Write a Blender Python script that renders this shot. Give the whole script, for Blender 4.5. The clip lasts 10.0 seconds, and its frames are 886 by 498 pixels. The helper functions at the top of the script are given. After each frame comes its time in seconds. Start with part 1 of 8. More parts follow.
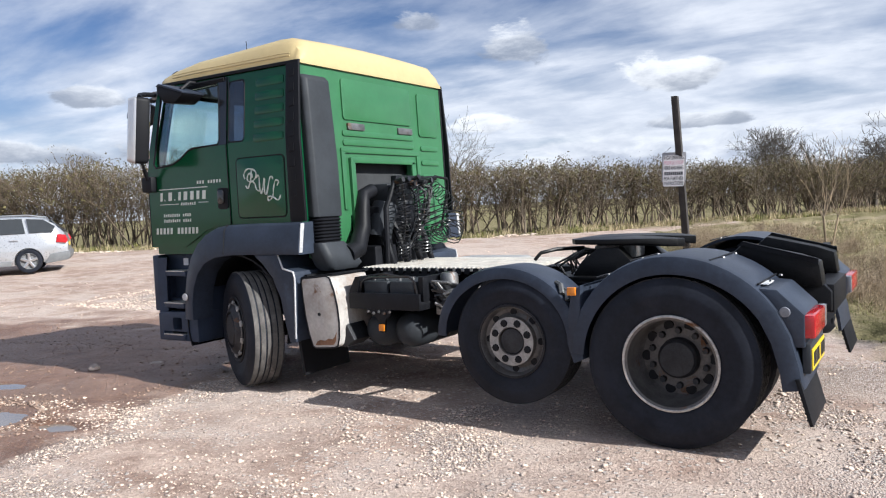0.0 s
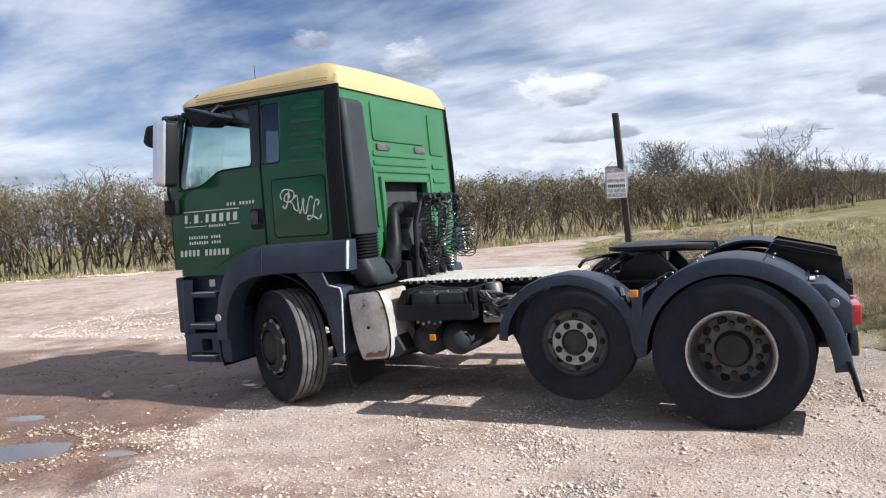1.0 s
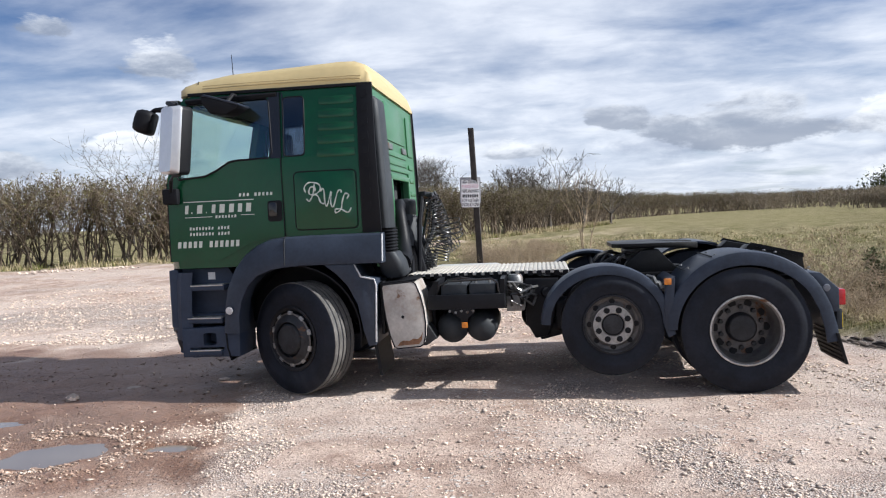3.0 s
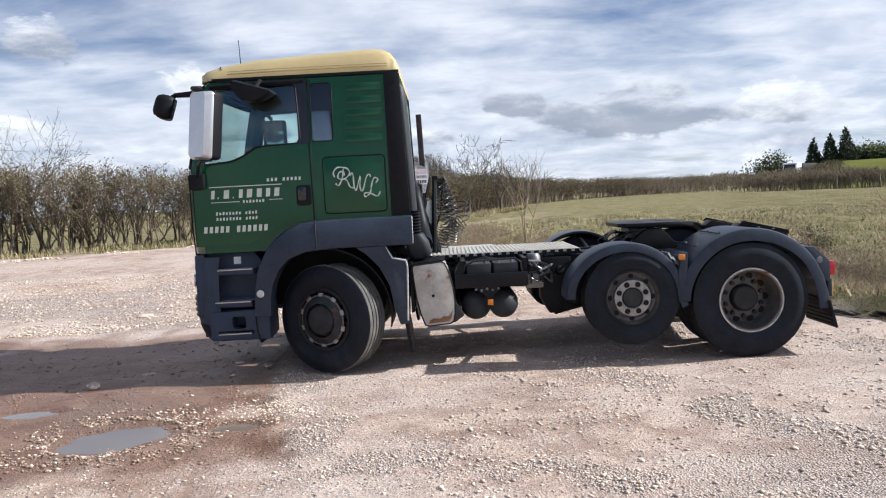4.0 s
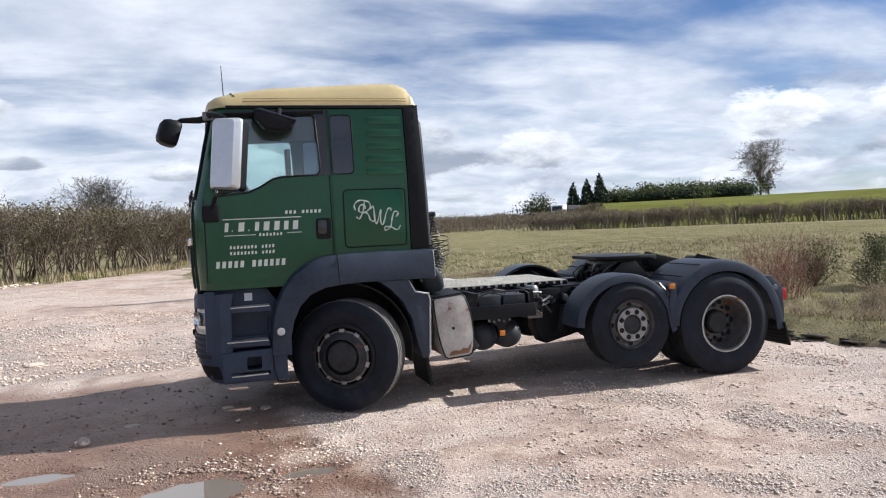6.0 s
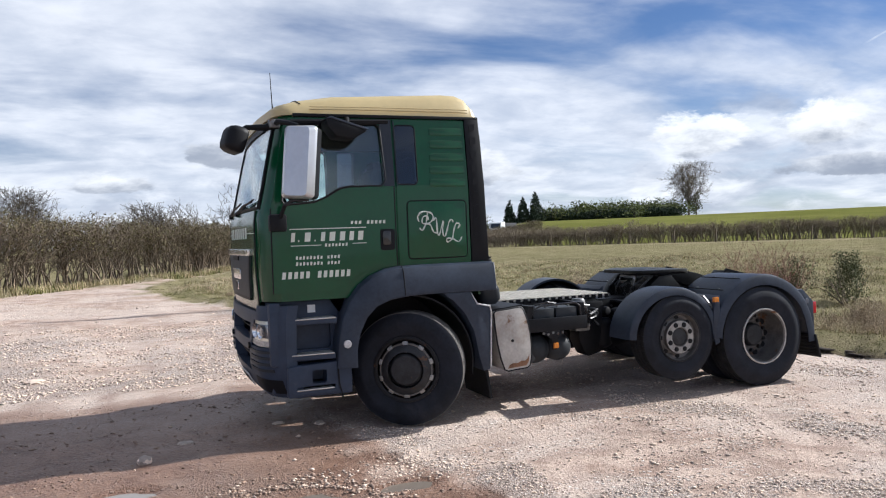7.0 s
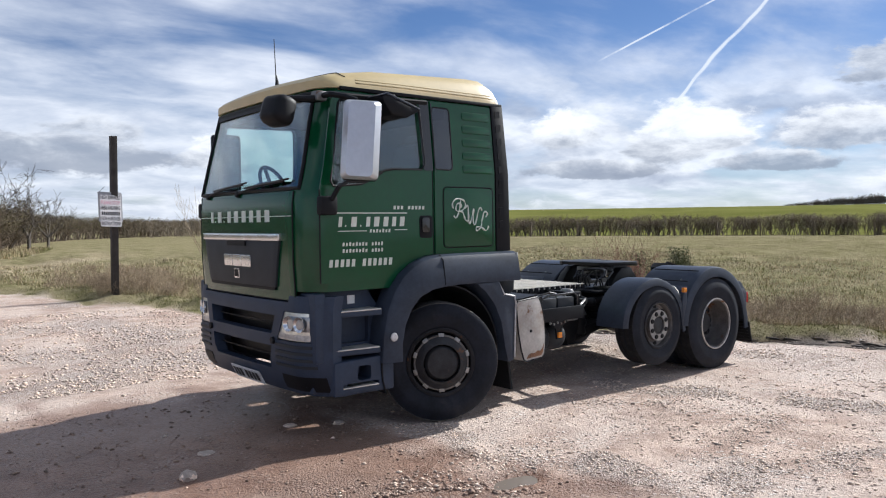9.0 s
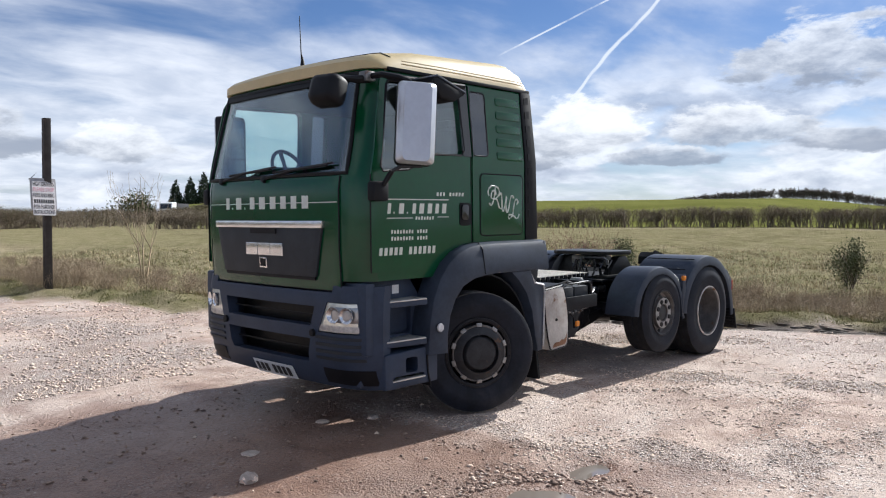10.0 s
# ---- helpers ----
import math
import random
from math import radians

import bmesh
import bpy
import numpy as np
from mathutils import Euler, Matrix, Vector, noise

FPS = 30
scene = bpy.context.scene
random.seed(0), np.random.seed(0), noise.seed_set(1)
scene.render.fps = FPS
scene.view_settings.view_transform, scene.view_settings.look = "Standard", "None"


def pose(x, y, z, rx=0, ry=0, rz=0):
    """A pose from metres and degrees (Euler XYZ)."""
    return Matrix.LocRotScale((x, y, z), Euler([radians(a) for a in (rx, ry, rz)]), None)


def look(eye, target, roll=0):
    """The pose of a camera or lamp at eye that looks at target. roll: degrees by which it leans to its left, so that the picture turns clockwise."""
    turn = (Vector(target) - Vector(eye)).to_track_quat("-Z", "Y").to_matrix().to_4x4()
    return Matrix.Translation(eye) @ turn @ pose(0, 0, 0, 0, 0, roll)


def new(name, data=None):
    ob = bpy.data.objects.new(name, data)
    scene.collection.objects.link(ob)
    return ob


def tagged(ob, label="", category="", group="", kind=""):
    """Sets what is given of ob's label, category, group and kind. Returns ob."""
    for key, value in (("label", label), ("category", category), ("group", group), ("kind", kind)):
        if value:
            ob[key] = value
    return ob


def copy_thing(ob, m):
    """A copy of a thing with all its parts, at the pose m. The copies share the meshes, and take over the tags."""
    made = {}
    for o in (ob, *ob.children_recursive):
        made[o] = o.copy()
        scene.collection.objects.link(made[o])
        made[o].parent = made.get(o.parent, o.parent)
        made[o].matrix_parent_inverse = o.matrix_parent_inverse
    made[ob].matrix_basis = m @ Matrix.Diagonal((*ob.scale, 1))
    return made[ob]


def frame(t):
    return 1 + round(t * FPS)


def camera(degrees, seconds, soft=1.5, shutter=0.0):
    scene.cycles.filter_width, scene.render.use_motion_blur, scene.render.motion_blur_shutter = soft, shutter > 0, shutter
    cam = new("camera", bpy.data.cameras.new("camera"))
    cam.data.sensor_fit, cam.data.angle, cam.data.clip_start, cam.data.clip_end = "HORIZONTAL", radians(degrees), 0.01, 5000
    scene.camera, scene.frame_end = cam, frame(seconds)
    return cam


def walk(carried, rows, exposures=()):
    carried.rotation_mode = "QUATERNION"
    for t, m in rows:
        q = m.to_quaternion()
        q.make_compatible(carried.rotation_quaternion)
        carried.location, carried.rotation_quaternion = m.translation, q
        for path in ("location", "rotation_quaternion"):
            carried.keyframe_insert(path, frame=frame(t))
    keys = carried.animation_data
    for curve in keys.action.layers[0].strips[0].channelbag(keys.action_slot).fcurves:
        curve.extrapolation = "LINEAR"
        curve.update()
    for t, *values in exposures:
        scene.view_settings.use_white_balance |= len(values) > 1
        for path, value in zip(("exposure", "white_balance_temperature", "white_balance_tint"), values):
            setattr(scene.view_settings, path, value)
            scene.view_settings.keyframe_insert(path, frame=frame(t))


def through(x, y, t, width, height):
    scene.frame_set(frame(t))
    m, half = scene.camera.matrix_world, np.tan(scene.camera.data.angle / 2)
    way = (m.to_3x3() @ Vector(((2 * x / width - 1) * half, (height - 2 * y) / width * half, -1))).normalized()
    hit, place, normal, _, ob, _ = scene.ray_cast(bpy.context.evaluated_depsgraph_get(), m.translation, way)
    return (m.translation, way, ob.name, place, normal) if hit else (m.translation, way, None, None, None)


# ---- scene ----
cam = camera(59.4, 10.0, soft=1.15)
METRES, EYE, TURN, START_X, START_Y = 11.364, 1.5, 32.5, 5.05, -5.73
ROWS = [
    (0.0, 0.0, 0.0, 0.0, -0.15, -3.21, 2.6),
    (0.5, -0.048, -0.0172, 0.003, -3.63, -2.58, 3.01),
    (1.0, -0.0991, -0.0238, 0.0043, -7.4, -2.39, 4.17),
    (1.5, -0.1455, -0.0206, 0.0046, -14.46, -2.52, 3.44),
    (2.0, -0.197, -0.0143, 0.0047, -20.81, -2.09, 1.79),
    (2.5, -0.2502, -0.0111, 0.0043, -23.22, -2.11, 1.95),
    (4.0, -0.3991, 0.0159, 0.0068, -32.54, -3.93, 3.02),
    (4.5, -0.4447, 0.0354, 0.0067, -38.11, -4.06, 2.64),
    (5.0, -0.4811, 0.0614, 0.0096, -43.3, -3.75, 2.27),
    (5.5, -0.5143, 0.0961, 0.012, -46.77, -2.97, 2.36),
    (6.0, -0.549, 0.1308, 0.0128, -48.96, -1.92, 2.65),
    (7.5, -0.6355, 0.2552, 0.0133, -57.49, -0.52, 1.57),
    (8.0, -0.6577, 0.3031, 0.0129, -62.2, -0.88, 1.04),
    (8.5, -0.6729, 0.3503, 0.0156, -66.97, -1.38, 0.74),
    (9.0, -0.6854, 0.398, 0.0152, -71.39, -1.91, 0.6),
    (9.5, -0.694, 0.4451, 0.0129, -75.3, -2.33, 0.4),
    (10.0, -0.6974, 0.495, 0.0128, -78.65, -2.56, 0.37),
]
walk(cam, [(t, pose(START_X, START_Y, EYE, 0, 0, TURN) @ pose(METRES * x, METRES * y, METRES * z, 90 + pitch, roll, yaw)) for t, x, y, z, yaw, pitch, roll in ROWS],
     [(0.0, 0.10, 6080, 9), (10.0, 0.10, 6080, 9)])

# ---- sky, clouds and sun ----
SUN_UP, SUN_AZ = 33.0, 0.6


def nlink(tree, a, b):
    tree.links.new(a, b)


class Nodes:
    """A small helper to write node trees in few lines."""

    def __init__(self, tree):
        self.t = tree
        tree.nodes.clear()

    def put(self, kind, **props):
        n = self.t.nodes.new(kind)
        for k, v in props.items():
            if k == "operation":
                n.operation = v
            elif k == "data_type":
                n.data_type = v
            elif k == "blend_type":
                n.blend_type = v
            elif k == "attribute_name":
                n.attribute_name = v
        return n

    def wire(self, value, socket):
        if isinstance(value, bpy.types.NodeSocket):
            self.t.links.new(value, socket)
        elif value is not None:
            socket.default_value = value

    def math(self, op, a, b=0.0, c=None):
        n = self.put("ShaderNodeMath", operation=op)
        self.wire(a, n.inputs[0])
        self.wire(b, n.inputs[1])
        self.wire(c, n.inputs[2])
        return n.outputs[0]

    def vec(self, op, a, b=None):
        n = self.put("ShaderNodeVectorMath", operation=op)
        self.wire(a, n.inputs[0])
        self.wire(b, n.inputs[1])
        return n.outputs["Value"] if op in ("DOT_PRODUCT", "LENGTH") else n.outputs[0]

    def noise(self, vector, scale, detail=4.0, rough=0.55, warp=0.0):
        n = self.put("ShaderNodeTexNoise")
        self.wire(vector, n.inputs["Vector"])
        n.inputs["Scale"].default_value = scale
        n.inputs["Detail"].default_value = detail
        n.inputs["Roughness"].default_value = rough
        n.inputs["Distortion"].default_value = warp
        return n.outputs[0]

    def step(self, value, lo, hi):
        n = self.put("ShaderNodeMapRange")
        n.interpolation_type = "SMOOTHSTEP"
        self.wire(value, n.inputs[0])
        n.inputs[1].default_value, n.inputs[2].default_value = lo, hi
        return n.outputs[0]

    def mix(self, f, a, b, blend="MIX"):
        n = self.put("ShaderNodeMix", data_type="RGBA", blend_type=blend)
        self.wire(f, n.inputs[0])
        self.wire(a if not isinstance(a, tuple) else (*a[:3], 1), n.inputs[6])
        self.wire(b if not isinstance(b, tuple) else (*b[:3], 1), n.inputs[7])
        return n.outputs[2]

    def xyz(self, x, y, z):
        n = self.put("ShaderNodeCombineXYZ")
        for v, s in zip((x, y, z), n.inputs):
            self.wire(v, s)
        return n.outputs[0]

    def split(self, v):
        n = self.put("ShaderNodeSeparateXYZ")
        self.wire(v, n.inputs[0])
        return n.outputs[0], n.outputs[1], n.outputs[2]


CONTRAILS = (
    ((0.5027, -0.5719, -0.6482), (0.842, 0.485, 0.215), 0.0034, 0.125, 0.045),
    ((0.4125, -0.2183, -0.8844), (0.800, 0.545, 0.243), 0.0015, 0.110, 0.003),
)


# heaped clouds: azimuth, elevation, half width and half height in degrees, whiteness
PUFFS = (
    (123.6, 12.9, 1.7, 0.9, 0.1), (145.4, 8.0, 2.0, 0.8, 0.3), (116.9, 11.0, 2.4, 1.6, 0.5), (106.3, 8.3, 3.3, 1.5, 0.9),
    (119.4, 5.6, 2.8, 0.9, 0.9), (104.0, 5.0, 3.0, 0.6, 0.3), (129.0, 9.8, 1.2, 0.6, 0.1), (84.6, 6.1, 2.6, 1.1, 0.2),
    (76.0, 4.9, 6.5, 2.0, 0.25), (66.5, 4.7, 3.6, 1.5, 0.7), (49.7, 6.2, 3.0, 1.7, 0.95), (41.9, 6.3, 2.9, 1.6, 1.0),
    (33.6, 5.6, 4.6, 2.2, 0.9), (23.5, 5.4, 4.5, 1.7, 0.6), (17.0, 9.8, 6.5, 3.0, 0.55), (92.0, 4.2, 3.4, 0.8, 0.5),
    (40.0, 3.6, 4.5, 0.8, 0.3), (28.0, 3.9, 4.5, 0.9, 0.35), (16.0, 4.6, 4.0, 1.0, 0.3), (130.0, 3.9, 6.0, 1.2, 0.35), (150.0, 4.4, 6.0, 1.2, 0.35),
)


def build_sky():
    world = bpy.data.worlds.new("sky")
    scene.world = world
    world.use_nodes = True
    k = Nodes(world.node_tree)
    sky = k.put("ShaderNodeTexSky")
    sky.sky_type = "NISHITA"
    sky.sun_disc = False
    sky.sun_elevation = radians(SUN_UP)
    sky.sun_rotation = radians(90 - SUN_AZ)
    sky.altitude, sky.air_density, sky.dust_density, sky.ozone_density = 60, 1.0, 0.25, 1.8
    blue = k.mix(1.0, sky.outputs[0], (0.046, 0.055, 0.074), "MULTIPLY")
    way = k.put("ShaderNodeTexCoord").outputs["Generated"]
    x, y, z = k.split(way)
    up = k.math("MAXIMUM", z, 0.0)
    az = k.math("MULTIPLY", k.math("ARCTAN2", y, x), 57.2958)
    el = k.math("MULTIPLY", k.math("ARCSINE", z), 57.2958)
    over = k.math("ADD", up, 0.16)
    flat = k.xyz(k.math("DIVIDE", x, over), k.math("DIVIDE", y, over), 0.0)
    # high streaked cloud, drawn out along one wind and thickest to the north
    turn = k.put("ShaderNodeMapping")
    k.wire(flat, turn.inputs[0])
    turn.inputs["Rotation"].default_value = (0, 0, radians(38))
    turn.inputs["Scale"].default_value = (0.62, 1.15, 1)
    turn.inputs["Location"].default_value = (0.6, 0.2, 0)
    streak = k.noise(turn.outputs[0], 1.7, 7.0, 0.56, 0.25)
    broad = k.noise(flat, 0.8, 2.0, 0.45, 0.5)
    bias = k.math("MULTIPLY", k.math("COSINE", k.math("MULTIPLY", k.math("SUBTRACT", az, 88.0), 0.0454)), 0.06)
    amount = k.math("ADD", k.math("ADD", k.math("MULTIPLY", streak, 0.55), k.math("MULTIPLY", broad, 0.45)), bias)
    veil = k.step(amount, 0.36, 0.62)
    haze = k.step(up, 0.26, 0.0)
    veil = k.math("MINIMUM", k.math("ADD", veil, k.math("MULTIPLY", haze, 0.34)), 1.0)
    fine = k.noise(flat, 3.0, 7.0, 0.58, 0.3)
    white = k.mix(k.step(fine, 0.25, 0.75), (0.63, 0.67, 0.76), (1.0, 1.0, 1.03))
    sky_c = k.mix(k.math("MULTIPLY", veil, 0.86), blue, white)
    # grey decks towards the horizon
    low = k.xyz(x, y, k.math("MULTIPLY", z, 2.5))
    puff = k.step(k.noise(low, 15.0, 6.0, 0.6, 0.4), 0.32, 0.66)
    deck = k.noise(k.xyz(x, y, k.math("MULTIPLY", z, 7.0)), 3.1, 6.0, 0.55, 0.4)
    deck = k.math("MULTIPLY", k.step(deck, 0.42, 0.64), k.step(up, 0.15, 0.02))
    sky_c = k.mix(k.math("MULTIPLY", deck, 0.7), sky_c, k.mix(puff, (0.40, 0.46, 0.58), (0.74, 0.78, 0.86)))
    # small heaps in a row low over the land
    heap = k.noise(low, 6.0, 8.0, 0.56, 0.12)
    above = k.noise(k.vec("ADD", low, (0.0, 0.0, 0.085)), 6.0, 4.0, 0.5, 0.12)
    bank = k.math("MULTIPLY", k.step(az, 62.0, 44.0), k.step(el, 12.5, 6.0))
    bank = k.math("MAXIMUM", bank, k.step(el, 6.5, 3.0))
    body = k.math("MULTIPLY", k.step(heap, 0.44, 0.55), k.math("MULTIPLY", bank, k.step(up, 0.0, 0.03)))
    under = k.step(k.math("SUBTRACT", above, heap), -0.10, 0.09)
    lit = k.mix(puff, (0.66, 0.69, 0.76), (1.0, 1.0, 1.02))
    dark = k.mix(puff, (0.40, 0.44, 0.54), (0.60, 0.64, 0.73))
    sky_c = k.mix(k.math("MULTIPLY", body, 0.85), sky_c, k.mix(under, lit, dark))
    # single heaped clouds with flat grey undersides
    edge = k.math("MULTIPLY", k.math("SUBTRACT", k.noise(low, 9.0, 9.0, 0.62, 0.15), 0.5), 3.0)
    bulk = k.math("MULTIPLY", k.math("SUBTRACT", k.noise(low, 18.0, 8.0, 0.62, 0.2), 0.5), 2.3)
    for a0, e0, w, h, bright in PUFFS:
        du = k.math("MULTIPLY", k.math("SUBTRACT", az, a0), 1 / w)
        dv = k.math("MULTIPLY", k.math("SUBTRACT", el, e0), 1 / h)
        dv2 = k.math("MAXIMUM", dv, k.math("MULTIPLY", dv, -1.6))
        far = k.math("SQRT", k.math("ADD", k.math("MULTIPLY", du, du), k.math("MULTIPLY", dv2, dv2)))
        mask = k.step(k.math("ADD", far, edge), 1.15, 0.80)
        shade = k.step(k.math("ADD", k.math("MULTIPLY_ADD", dv, 0.6, 1.1 * bright - 0.62), bulk), -0.6, 0.85)
        sky_c = k.mix(k.math("MULTIPLY", mask, 0.72 + 0.2 * bright), sky_c, k.mix(shade, (0.30, 0.335, 0.41), (1.03, 1.03, 1.04)))
    # two vapour trails
    for normal, centre, wide, reach, bend in CONTRAILS:
        wob = k.math("MULTIPLY", k.math("SUBTRACT", k.noise(way, 9.0, 2.0, 0.4), 0.5), bend)
        off = k.math("ABSOLUTE", k.math("ADD", k.vec("DOT_PRODUCT", way, normal), wob))
        line = k.step(off, wide, wide * 0.25)
        near = k.step(k.vec("LENGTH", k.vec("SUBTRACT", way, centre)), reach, reach * 0.75)
        torn = k.step(k.noise(way, 30.0, 4.0, 0.6), 0.3, 0.55)
        thick = k.math("MULTIPLY", k.math("MULTIPLY", line, near), k.math("MULTIPLY_ADD", torn, 0.6, 0.15))
        sky_c = k.mix(thick, sky_c, (0.92, 0.94, 0.97))
    back = k.put("ShaderNodeBackground")
    k.wire(sky_c, back.inputs[0])
    back.inputs[1].default_value = 1.0
    out = k.put("ShaderNodeOutputWorld")
    k.wire(back.outputs[0], out.inputs[0])


build_sky()
sun = new("sun", bpy.data.lights.new("sun", "SUN"))
sun.data.energy, sun.data.angle, sun.data.color = 7.0, radians(0.53), (1.0, 0.955, 0.88)
sun.matrix_world = look((40 * math.cos(radians(SUN_UP)) * math.cos(radians(SUN_AZ)), 40 * math.cos(radians(SUN_UP)) * math.sin(radians(SUN_AZ)), 40 * math.sin(radians(SUN_UP))), (0, 0, 0))

# ---- materials ----
def material(name, colour, rough=0.5, metal=0.0, vary=0.12, grain=8.0, bump=0.0, bump_scale=120.0, dust=0.0, dust_colour=(0.42, 0.36, 0.31), coat=0.0, rust=0.0, spec=0.5, island=False, alpha=1.0):
    m = bpy.data.materials.new(name)
    m.use_nodes = True
    k = Nodes(m.node_tree)
    place = k.put("ShaderNodeTexCoord").outputs["Object"]
    big = k.noise(place, grain, 5.0, 0.6, 0.3)
    small = k.noise(place, grain * 9, 4.0, 0.6)
    tone = k.math("ADD", k.math("MULTIPLY", big, 0.65), k.math("MULTIPLY", small, 0.35))
    dark = tuple(c * (1 - 1.6 * vary) for c in colour)
    light = tuple(min(1, c * (1 + 1.6 * vary)) for c in colour)
    tint = k.mix(k.step(tone, 0.3, 0.7), dark, light)
    gloss = k.math("MULTIPLY_ADD", small, 0.25 * rough, 0.88 * rough)
    if island:
        r = k.put("ShaderNodeNewGeometry").outputs["Random Per Island"]
        tint = k.mix(1.0, tint, k.mix(r, (0.62, 0.62, 0.62), (1.35, 1.3, 1.22)), "MULTIPLY")
    if rust:
        spot = k.step(k.noise(place, 5.0, 7.0, 0.7, 0.5), 0.62 - 0.2 * rust, 0.72 - 0.2 * rust)
        tint = k.mix(spot, tint, (0.16, 0.075, 0.035))
        gloss = k.mix(spot, gloss, (0.85, 0.85, 0.85))
    if dust:
        grime = k.step(k.noise(place, 3.0, 8.0, 0.68, 0.4), 0.72 - 0.45 * dust, 0.95 - 0.3 * dust)
        grime = k.math("MULTIPLY", grime, min(1.0, 0.35 + dust))
        tint = k.mix(grime, tint, dust_colour)
        gloss = k.math("MAXIMUM", gloss, k.math("MULTIPLY", grime, 0.9))
    b = k.put("ShaderNodeBsdfPrincipled")
    k.wire(tint, b.inputs["Base Color"])
    k.wire(gloss, b.inputs["Roughness"])
    b.inputs["Metallic"].default_value = metal
    b.inputs["Specular IOR Level"].default_value = spec
    b.inputs["Coat Weight"].default_value = coat
    b.inputs["Coat Roughness"].default_value = 0.06
    if bump:
        n = k.put("ShaderNodeBump")
        n.inputs["Strength"].default_value = bump
        n.inputs["Distance"].default_value = 0.004
        k.wire(k.noise(place, bump_scale, 4.0, 0.6), n.inputs["Height"])
        k.wire(n.outputs[0], b.inputs["Normal"])
    out = k.put("ShaderNodeOutputMaterial")
    k.wire(b.outputs[0], out.inputs[0])
    m.diffuse_color = (*colour, 1)
    return m


def glass(name, colour=(0.9, 0.97, 0.95), through=0.75, rough=0.02):
    """Thin glazing: lets light straight through and mirrors by Fresnel."""
    m = bpy.data.materials.new(name)
    m.use_nodes = True
    k = Nodes(m.node_tree)
    place = k.put("ShaderNodeTexCoord").outputs["Object"]
    clear = k.put("ShaderNodeBsdfTransparent")
    clear.inputs[0].default_value = tuple(c * through for c in colour) + (1,)
    shine = k.put("ShaderNodeBsdfGlossy")
    shine.inputs["Color"].default_value = (0.95, 0.97, 1, 1)
    k.wire(k.math("MULTIPLY_ADD", k.noise(place, 6.0, 5.0), 0.06, rough), shine.inputs["Roughness"])
    lw = k.put("ShaderNodeLayerWeight")
    lw.inputs[0].default_value = 0.5
    f = k.math("MULTIPLY_ADD", k.math("POWER", lw.outputs["Facing"], 3.0), 0.60, 0.075)
    mixer = k.put("ShaderNodeMixShader")
    k.wire(f, mixer.inputs[0])
    k.wire(clear.outputs[0], mixer.inputs[1])
    k.wire(shine.outputs[0], mixer.inputs[2])
    out = k.put("ShaderNodeOutputMaterial")
    k.wire(mixer.outputs[0], out.inputs[0])
    return m


# Cab green twice: dark for the shaded sides, lightened for the sunlit back.
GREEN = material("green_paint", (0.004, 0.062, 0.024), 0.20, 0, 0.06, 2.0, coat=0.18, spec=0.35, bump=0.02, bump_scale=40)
GREEN_SUNLIT = material("green_paint_sunlit", (0.030, 0.135, 0.052), 0.45, 0, 0.08, 3.0, coat=0.3, dust=0.12, bump=0.02)
CREAM = material("cream_paint", (0.49, 0.385, 0.195), 0.5, 0, 0.05, 2.0, coat=0.08, dust=0.1, bump=0.02)
GREY = material("grey_plastic", (0.033, 0.046, 0.076), 0.5, 0, 0.10, 4.0, bump=0.10, bump_scale=240, dust=0.12, spec=0.28)
GREY_DK = material("dark_grey_plastic", (0.032, 0.036, 0.042), 0.55, 0, 0.12, 5.0, bump=0.10, bump_scale=220, dust=0.15, spec=0.25)
FENDER = material("fender_plastic", (0.031, 0.040, 0.060), 0.42, 0, 0.16, 4.0, bump=0.14, bump_scale=140, dust=0.30, dust_colour=(0.082, 0.083, 0.094), spec=0.28)
GUARD = material("guard_plastic", (0.029, 0.037, 0.056), 0.40, 0, 0.16, 4.0, bump=0.14, bump_scale=140, dust=0.22, dust_colour=(0.060, 0.060, 0.068), spec=0.25)
BLACK = material("black_rubber_trim", (0.006, 0.0065, 0.009), 0.55, 0, 0.1, 6.0, bump=0.08, spec=0.22)
BLACK_GLOSS = material("black_gloss", (0.012, 0.012, 0.014), 0.15, 0, 0.1, 3.0, coat=0.3)
TYRE = material("tyre_rubber", (0.0125, 0.0148, 0.022), 0.62, 0, 0.25, 5.0, bump=0.25, bump_scale=160, dust=0.35, dust_colour=(0.040, 0.040, 0.046), spec=0.18)
TREAD = material("tread_rubber", (0.085, 0.080, 0.076), 0.85, 0, 0.25, 8.0, bump=0.3, bump_scale=150, dust=0.45, dust_colour=(0.40, 0.36, 0.33))
TREAD_DK = material("dark_tread_rubber", (0.020, 0.020, 0.022), 0.85, 0, 0.25, 8.0, bump=0.3, bump_scale=150, dust=0.3, dust_colour=(0.075, 0.068, 0.064), spec=0.2)
FLANGE = material("dull_flange", (0.30, 0.29, 0.28), 0.5, 0.4, 0.2, 25.0, bump=0.2, dust=0.3, dust_colour=(0.12, 0.10, 0.09), rust=0.12)
RUST = material("rust", (0.20, 0.105, 0.060), 0.9, 0, 0.3, 18.0, bump=0.3, bump_scale=90)
CHASSIS = material("chassis_black", (0.0075, 0.008, 0.0105), 0.5, 0, 0.3, 5.0, bump=0.2, bump_scale=60, dust=0.25, dust_colour=(0.028, 0.027, 0.030), spec=0.2)
GREASE = material("black_grease", (0.0045, 0.0045, 0.005), 0.42, 0, 0.35, 9.0, bump=0.5, bump_scale=35, spec=0.25)
WALK = material("dirty_walkway", (0.55, 0.52, 0.47), 0.55, 0.25, 0.15, 9.0, bump=0.1, dust=0.5, dust_colour=(0.40, 0.30, 0.235))
